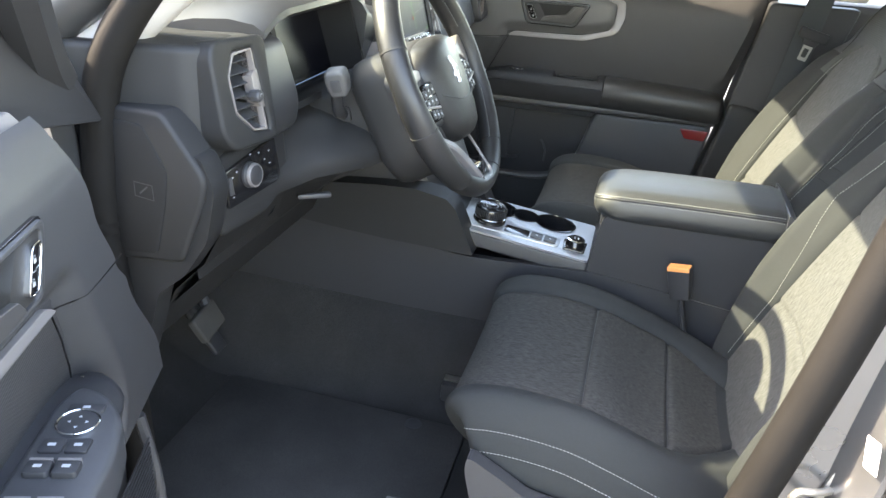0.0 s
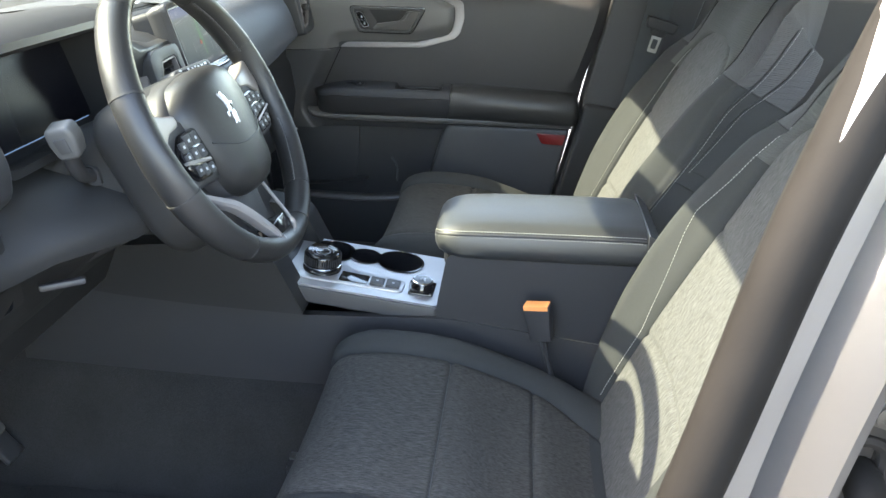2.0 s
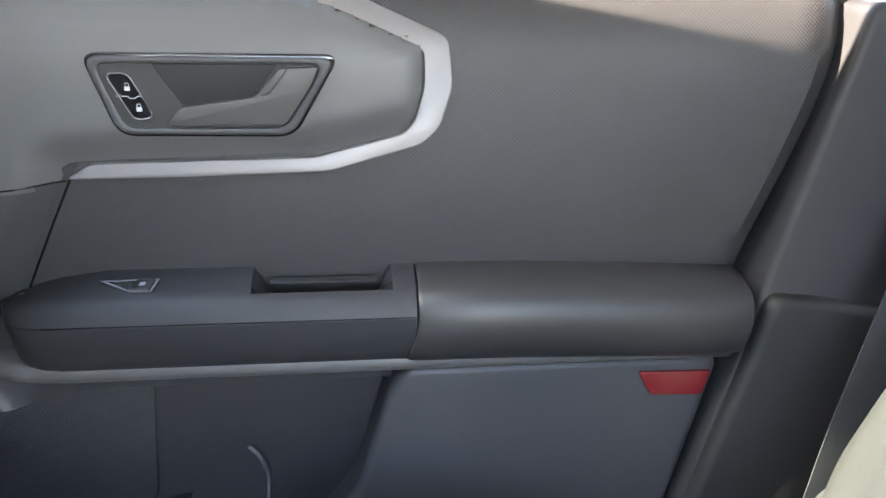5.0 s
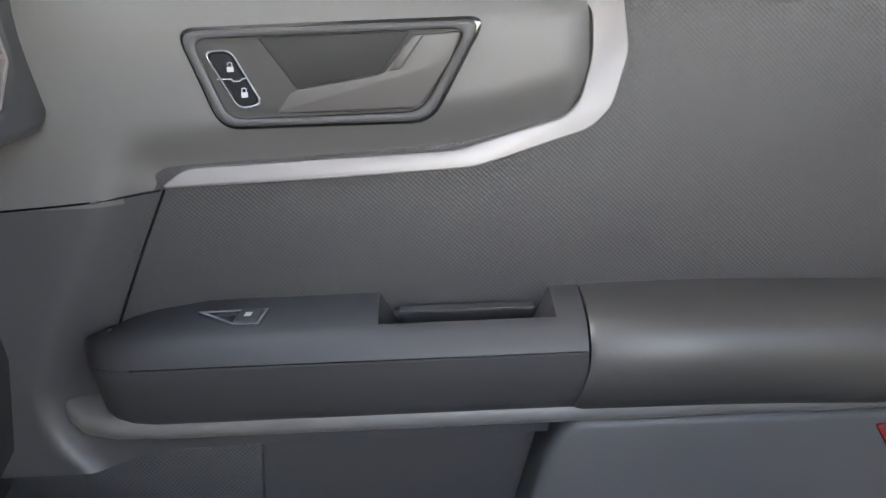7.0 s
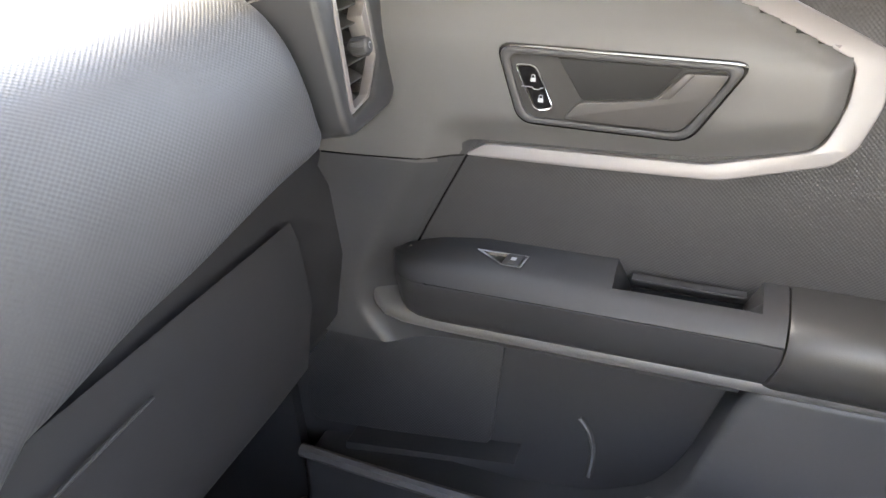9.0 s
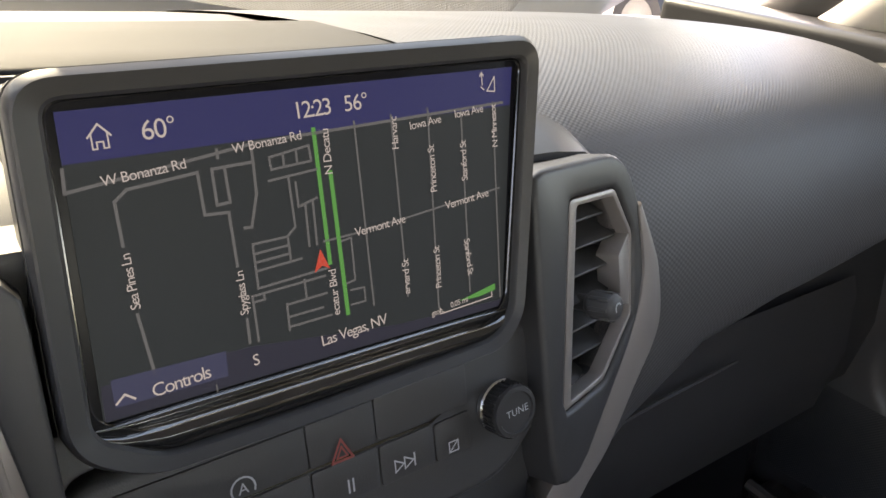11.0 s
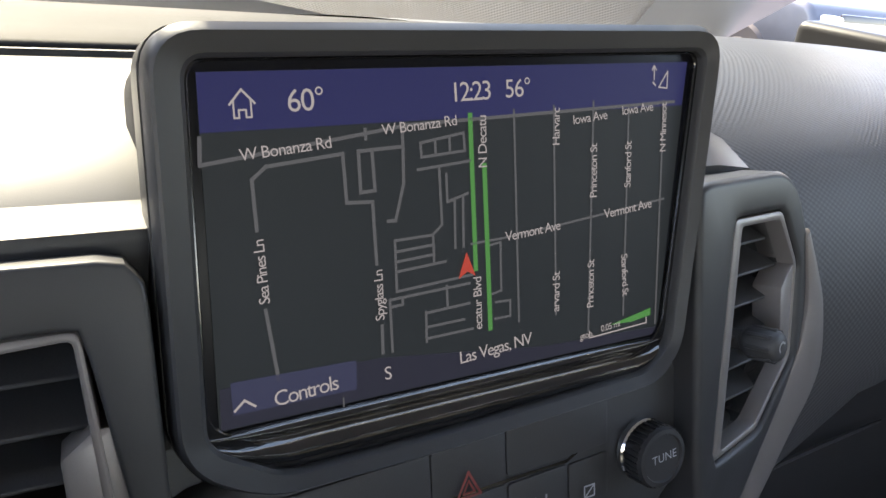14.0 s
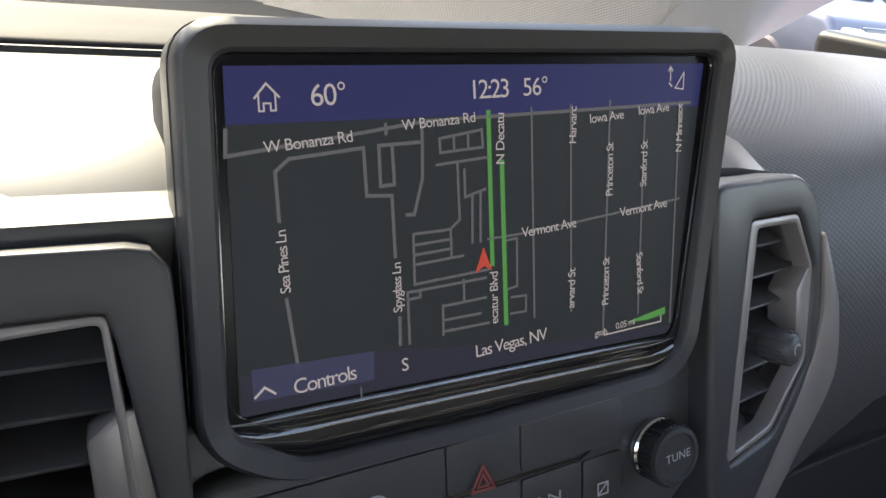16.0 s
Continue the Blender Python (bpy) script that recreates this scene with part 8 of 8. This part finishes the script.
# pressed step, running down the pillar
ridge = [(0.490, 1.42), (0.442, 1.24), (0.408, 1.06), (0.388, 0.90), (0.376, 0.74), (0.365, 0.58)]
rings = []
for p in smooth_path([(x, 0, z) for x, z in ridge], 5):
    rings.append([(p.x - 0.020, -0.745, p.z), (p.x - 0.010, -0.760, p.z), (p.x, -0.776, p.z), (p.x + 0.012, -0.786, p.z), (p.x + 0.018, -0.786, p.z), (p.x + 0.024, -0.776, p.z), (p.x + 0.027, -0.760, p.z), (p.x + 0.028, -0.74, p.z)])
tagged(part("pillar_step", loft(rings, False, False), PAINT), "pressed silver step on the centre pillar", "pillar", kind="structure")
tagged(part("pillar_inner_trim", prism(rounded([(0.435, 1.45), (0.385, 1.205), (0.372, 1.215), (0.405, 1.40), (0.425, 1.46)], 0.003), 0.0, 0.020, OUTB @ Matrix.Translation((0, 0, 0.002)), 0.003), PILLAR_GREY), "pale edge of the pillar trim", "pillar trim", kind="structure")
tagged(part("pillar_back_driver", box(0.42, 0.56, -0.735, -0.66, 0.45, 1.45, 0.02), PLASTIC), "charcoal inner centre pillar trim", "pillar trim", kind="structure")
strk = thing("door_striker", (0.362, -0.765, 0.838), "bare steel door striker on the centre pillar", "door striker")
SM = OUTB @ Matrix.Translation((0.374, 0.838, 0.014)) @ Matrix.Rotation(radians(-14), 4, "Z")
part("plate", prism(rounded([(-0.013, 0.040), (0.013, 0.040), (0.013, -0.040), (-0.013, -0.040)], 0.011, 5), 0, 0.004, SM, 0.001), STEEL, strk)
part("loop", tube([SM @ Vector(p) for p in smooth_path([(-0.002, 0.014, 0.002), (-0.022, 0.013, 0.018), (-0.038, 0.009, 0.022), (-0.042, 0.0, 0.023), (-0.038, -0.010, 0.022), (-0.020, -0.013, 0.016), (0.0, -0.013, 0.002)], 6)], 0.0042, 10), STEEL, strk, "bent steel loop")
for v in (0.026, -0.026):
    part("screw", moved(turned([(0.009, 0), (0.009, 0.003), (0.006, 0.005), (0.005, 0.003), (1e-4, 0.003)], None, 16), SM @ Matrix.Translation((0.002, v, 0.004))), STEEL, strk)
lab1 = thing("pillar_label", (0.372, -0.776, 0.93), "small white paper label on the pillar", "label", "pillar labels")
part("paper", prism(rounded([(-0.008, 0.020), (0.006, 0.015), (0.008, -0.019), (-0.006, -0.014)], 0.002), 0, 0.001, frame_matrix((0.386, -0.7815, 0.922), (0.75, -0.62, 0.1), (0.05, 0, 1))), WHITE_LABEL, lab1)
lab2 = thing("pillar_label", (0.33, -0.748, 0.78), "pale tyre pressure label with a yellow corner on the pillar", "label", "pillar labels")
LB = OUTB @ Matrix.Translation((0.352, 0.742, 0.0128)) @ Matrix.Rotation(radians(-12), 4, "Z")
part("paper", prism(rounded([(-0.024, 0.050), (0.020, 0.050), (0.020, -0.050), (-0.024, -0.050)], 0.003), 0, 0.0008, LB), WHITE_LABEL, lab2)
part("corner", prism([(-0.022, -0.008), (-0.006, -0.008), (-0.006, -0.045), (-0.022, -0.045)], 0.0008, 0.0012, LB), YELLOW, lab2)
part("print", merge(*[prism([(-0.002, 0.040 - 0.008 * k), (0.016 - 0.004 * (k % 3), 0.040 - 0.008 * k), (0.016 - 0.004 * (k % 3), 0.0375 - 0.008 * k), (-0.002, 0.0375 - 0.008 * k)], 0.0008, 0.0012, LB) for k in range(10)]), PLASTIC_SMOOTH, lab2)
# rear door: ajar, hinged on the centre pillar; a rubber gaiter carries its wires
RD = Matrix.Translation((0.485, -0.80, 0)) @ Matrix.Rotation(radians(-58), 4, "Z")
rd = thing("rear_door", (0.49, -0.82, 0.45), "silver rear door standing open, its front edge towards the pillar", "car door")
RS = RD @ Matrix(((1, 0, 0, 0), (0, 0, -1, 0), (0, 1, 0, 0), (0, 0, 0, 1)))
dout = [(0.0, 0.45), (-0.004, 0.80), (0.006, 1.06), (0.012, 1.20), (0.85, 1.22), (0.90, 0.9), (0.8, 0.45)]
part("skin", prism(rounded(dout, 0.01, 3), 0.045, 0.065, RS, 0.008, 3), PAINT, rd, "silver outer skin")
part("inner_shell", prism(rounded([(0.018, 0.46), (0.014, 0.80), (0.024, 1.06), (0.03, 1.18), (0.83, 1.2), (0.86, 0.9), (0.78, 0.46)], 0.01, 3), -0.045, 0.046, RS, 0.006, 2), PAINT, rd)
part("edge_seal", tube([RS @ Vector(p) for p in smooth_path([(0.010, 0.50, 0.020), (0.006, 0.80, 0.020), (0.014, 1.06, 0.020), (0.024, 1.17, 0.018)], 6)], 0.006, 8), PAINT, rd)
part("trim", prism(rounded([(0.05, 0.5), (0.05, 1.19), (0.82, 1.2), (0.76, 0.5)], 0.02), -0.075, -0.045, RS, 0.01), PLASTIC, rd)
part("frame", tube([RS @ Vector(p) for p in smooth_path([(0.03, 1.19, 0.0), (0.06, 1.35, -0.06), (0.12, 1.50, -0.12), (0.5, 1.53, -0.12), (0.8, 1.4, -0.06), (0.84, 1.2, 0.0)], 5)], 0.022, 8), PLASTIC_DARK, rd)
part("trim_strip", prism(rounded([(0.008, 1.19), (0.86, 1.21), (0.86, 1.235), (0.012, 1.212)], 0.004), 0.03, 0.07, RS, 0.004), PLASTIC_DARK, rd)
gait = thing("wiring_gaiter", (0.46, -0.78, 0.93), "ribbed grey rubber wiring gaiter between pillar and rear door", "gaiter")
GF = OUTB @ Matrix.Translation((0.440, 0.985, 0.008))
loop_o = rounded([(-0.022, 0.046), (0.022, 0.050), (0.026, -0.040), (-0.014, -0.060)], 0.018, 6)
part("grommet", tube([GF @ Vector((u, v, 0.004)) for u, v in loop_o], 0.0055, 8, closed=True), RUBBER, gait, "black rubber grommet")
part("backing", prism([(u * 0.95, v * 0.95) for u, v in loop_o], -0.002, 0.003, GF), RUBBER, gait)
elbow = smooth_path([GF @ Vector((0.006, 0.020, 0.0)), GF @ Vector((0.008, 0.016, 0.022)), GF @ Vector((0.012, -0.010, 0.036)), GF @ Vector((0.014, -0.048, 0.042))], 6)
GAITER = material("grey-brown rubber", (0.075, 0.070, 0.063), 0.6, vary=0.2, vary_scale=30, grain=400, bump=0.2)
part("elbow", tube(elbow, 0.0145, 14), RUBBER_WORN, gait, "dark rubber elbow")
base = GF @ Vector((0.014, -0.046, 0.042))
path = smooth_path([base, base + Vector((-0.004, 0.0, -0.03)), base + Vector((-0.002, 0.0, -0.07)), base + Vector((0.01, -0.004, -0.12)), base + Vector((0.03, -0.01, -0.16))], 24)
part("bellows", tube(path, lambda t: 0.0145 + 0.0042 * math.sin(t * 2 * math.pi * 20), 14), GAITER, gait, "ribbed bellows")
hg = thing("rear_door_hinge", (0.46, -0.76, 1.06), "silver painted rear door hinge with a bolt", "hinge")
HM = OUTB @ Matrix.Translation((0.462, 1.062, 0.010))
part("leaf", prism(rounded([(-0.034, 0.016), (0.01, 0.030), (0.045, 0.020), (0.045, -0.045), (0.015, -0.030), (-0.030, -0.018)], 0.010, 4), 0, 0.007, HM, 0.002), PAINT, hg)
part("bolt", moved(turned([(0.013, 0), (0.013, 0.003), (0.0095, 0.0035), (0.0095, 0.010), (0.006, 0.0105), (0.005, 0.007), (1e-4, 0.007)], None, 18), HM @ Matrix.Translation((-0.010, 0.0, 0.007))), STEEL, hg)
part("arm", tube([HM @ Vector((0.018, -0.018, 0.004)), HM @ Vector((0.03, -0.024, 0.03)), HM @ Vector((0.05, -0.03, 0.05))], 0.008, 8), PAINT, hg)

# door mirror seen past the door
put_dd("door_mirror", prism(rounded([(-0.44, 1.22), (-0.28, 1.22), (-0.27, 1.40), (-0.43, 1.40)], 0.03, 4), -0.40, -0.24, DOOR, 0.03, 3), PLASTIC_DARK, dd, "black door mirror")


# ---- parked cars beyond the windscreen ----
def parked_car(x, y, turn, paint, label):
    c = thing("parked_car", (x, y, 0.0), label, "car", "parked cars")
    c.matrix_basis = Matrix.Translation((x, y, 0)) @ Matrix.Rotation(radians(turn), 4, "Z")
    m = c.matrix_basis
    sec = [(-2.15, 0.45), (-2.18, 0.75), (-2.05, 0.98), (-1.15, 1.08), (-0.55, 1.58), (0.4, 1.68), (1.6, 1.66), (2.0, 1.1), (2.12, 0.9), (2.12, 0.45)]
    part("body", prism(rounded(sec, 0.10, 4), -0.90, 0.90, m @ SIDE, 0.06, 3), paint, c)
    for s in (-1, 1):
        part("side_glass", prism(rounded([(-0.95, 1.10), (-0.50, 1.50), (0.4, 1.58), (1.45, 1.56), (1.75, 1.12)], 0.05, 3), s * 0.87, s * 0.905, m @ SIDE), GLOSS_BLACK, c)
        for wx in (-1.38, 1.32):
            w = part("wheel", moved(turned([(0.20, -0.10), (0.33, -0.11), (0.36, -0.08), (0.36, 0.08), (0.33, 0.11), (0.20, 0.10)], None, 28), m @ Matrix.Translation((wx, s * 0.82, 0.36)) @ Matrix.Rotation(radians(90), 4, "X")), RUBBER, c)
            part("rim", moved(turned([(0.215, -0.105), (0.215, 0.105), (0.10, 0.10), (0.05, 0.112), (1e-4, 0.112)], None, 20), m @ Matrix.Translation((wx, s * 0.82, 0.36)) @ Matrix.Rotation(radians(-90 * s), 4, "X")), STEEL, w)
    part("windscreen", prism([(-0.72, 0.02), (0.72, 0.02), (0.62, 0.66), (-0.62, 0.66)], 0, 0.02, m @ frame_matrix((-1.14, 0, 1.09), (0, -1, 0), (0.6, 0, 0.5))), GLOSS_BLACK, c)
    part("grille", moved(box(-2.20, -2.14, -0.62, 0.62, 0.72, 0.92, 0.02), m), GLOSS_BLACK, c)
    for s in (-1, 1):
        part("headlamp", moved(box(-2.20, -2.10, s * 0.72 - 0.12, s * 0.72 + 0.12, 0.76, 0.90, 0.03), m), CHROME, c)


parked_car(-6.5, 7.2, 175, material("grey car paint", (0.075, 0.08, 0.088), 0.35, metal=0.4, coat=0.5), "grey parked car with dark windows")
parked_car(-7.5, 3.6, 178, material("white car paint", (0.55, 0.55, 0.56), 0.35, coat=0.6), "white parked car with dark windows")
parked_car(-6.0, 10.8, 182, material("dark grey car paint", (0.06, 0.065, 0.07), 0.3, metal=0.4, coat=0.6), "dark grey parked car with dark windows")
parked_car(-8.5, -1.5, 176, material("grey car paint", (0.25, 0.26, 0.27), 0.3, metal=0.4, coat=0.6), "mid grey parked car with dark windows")
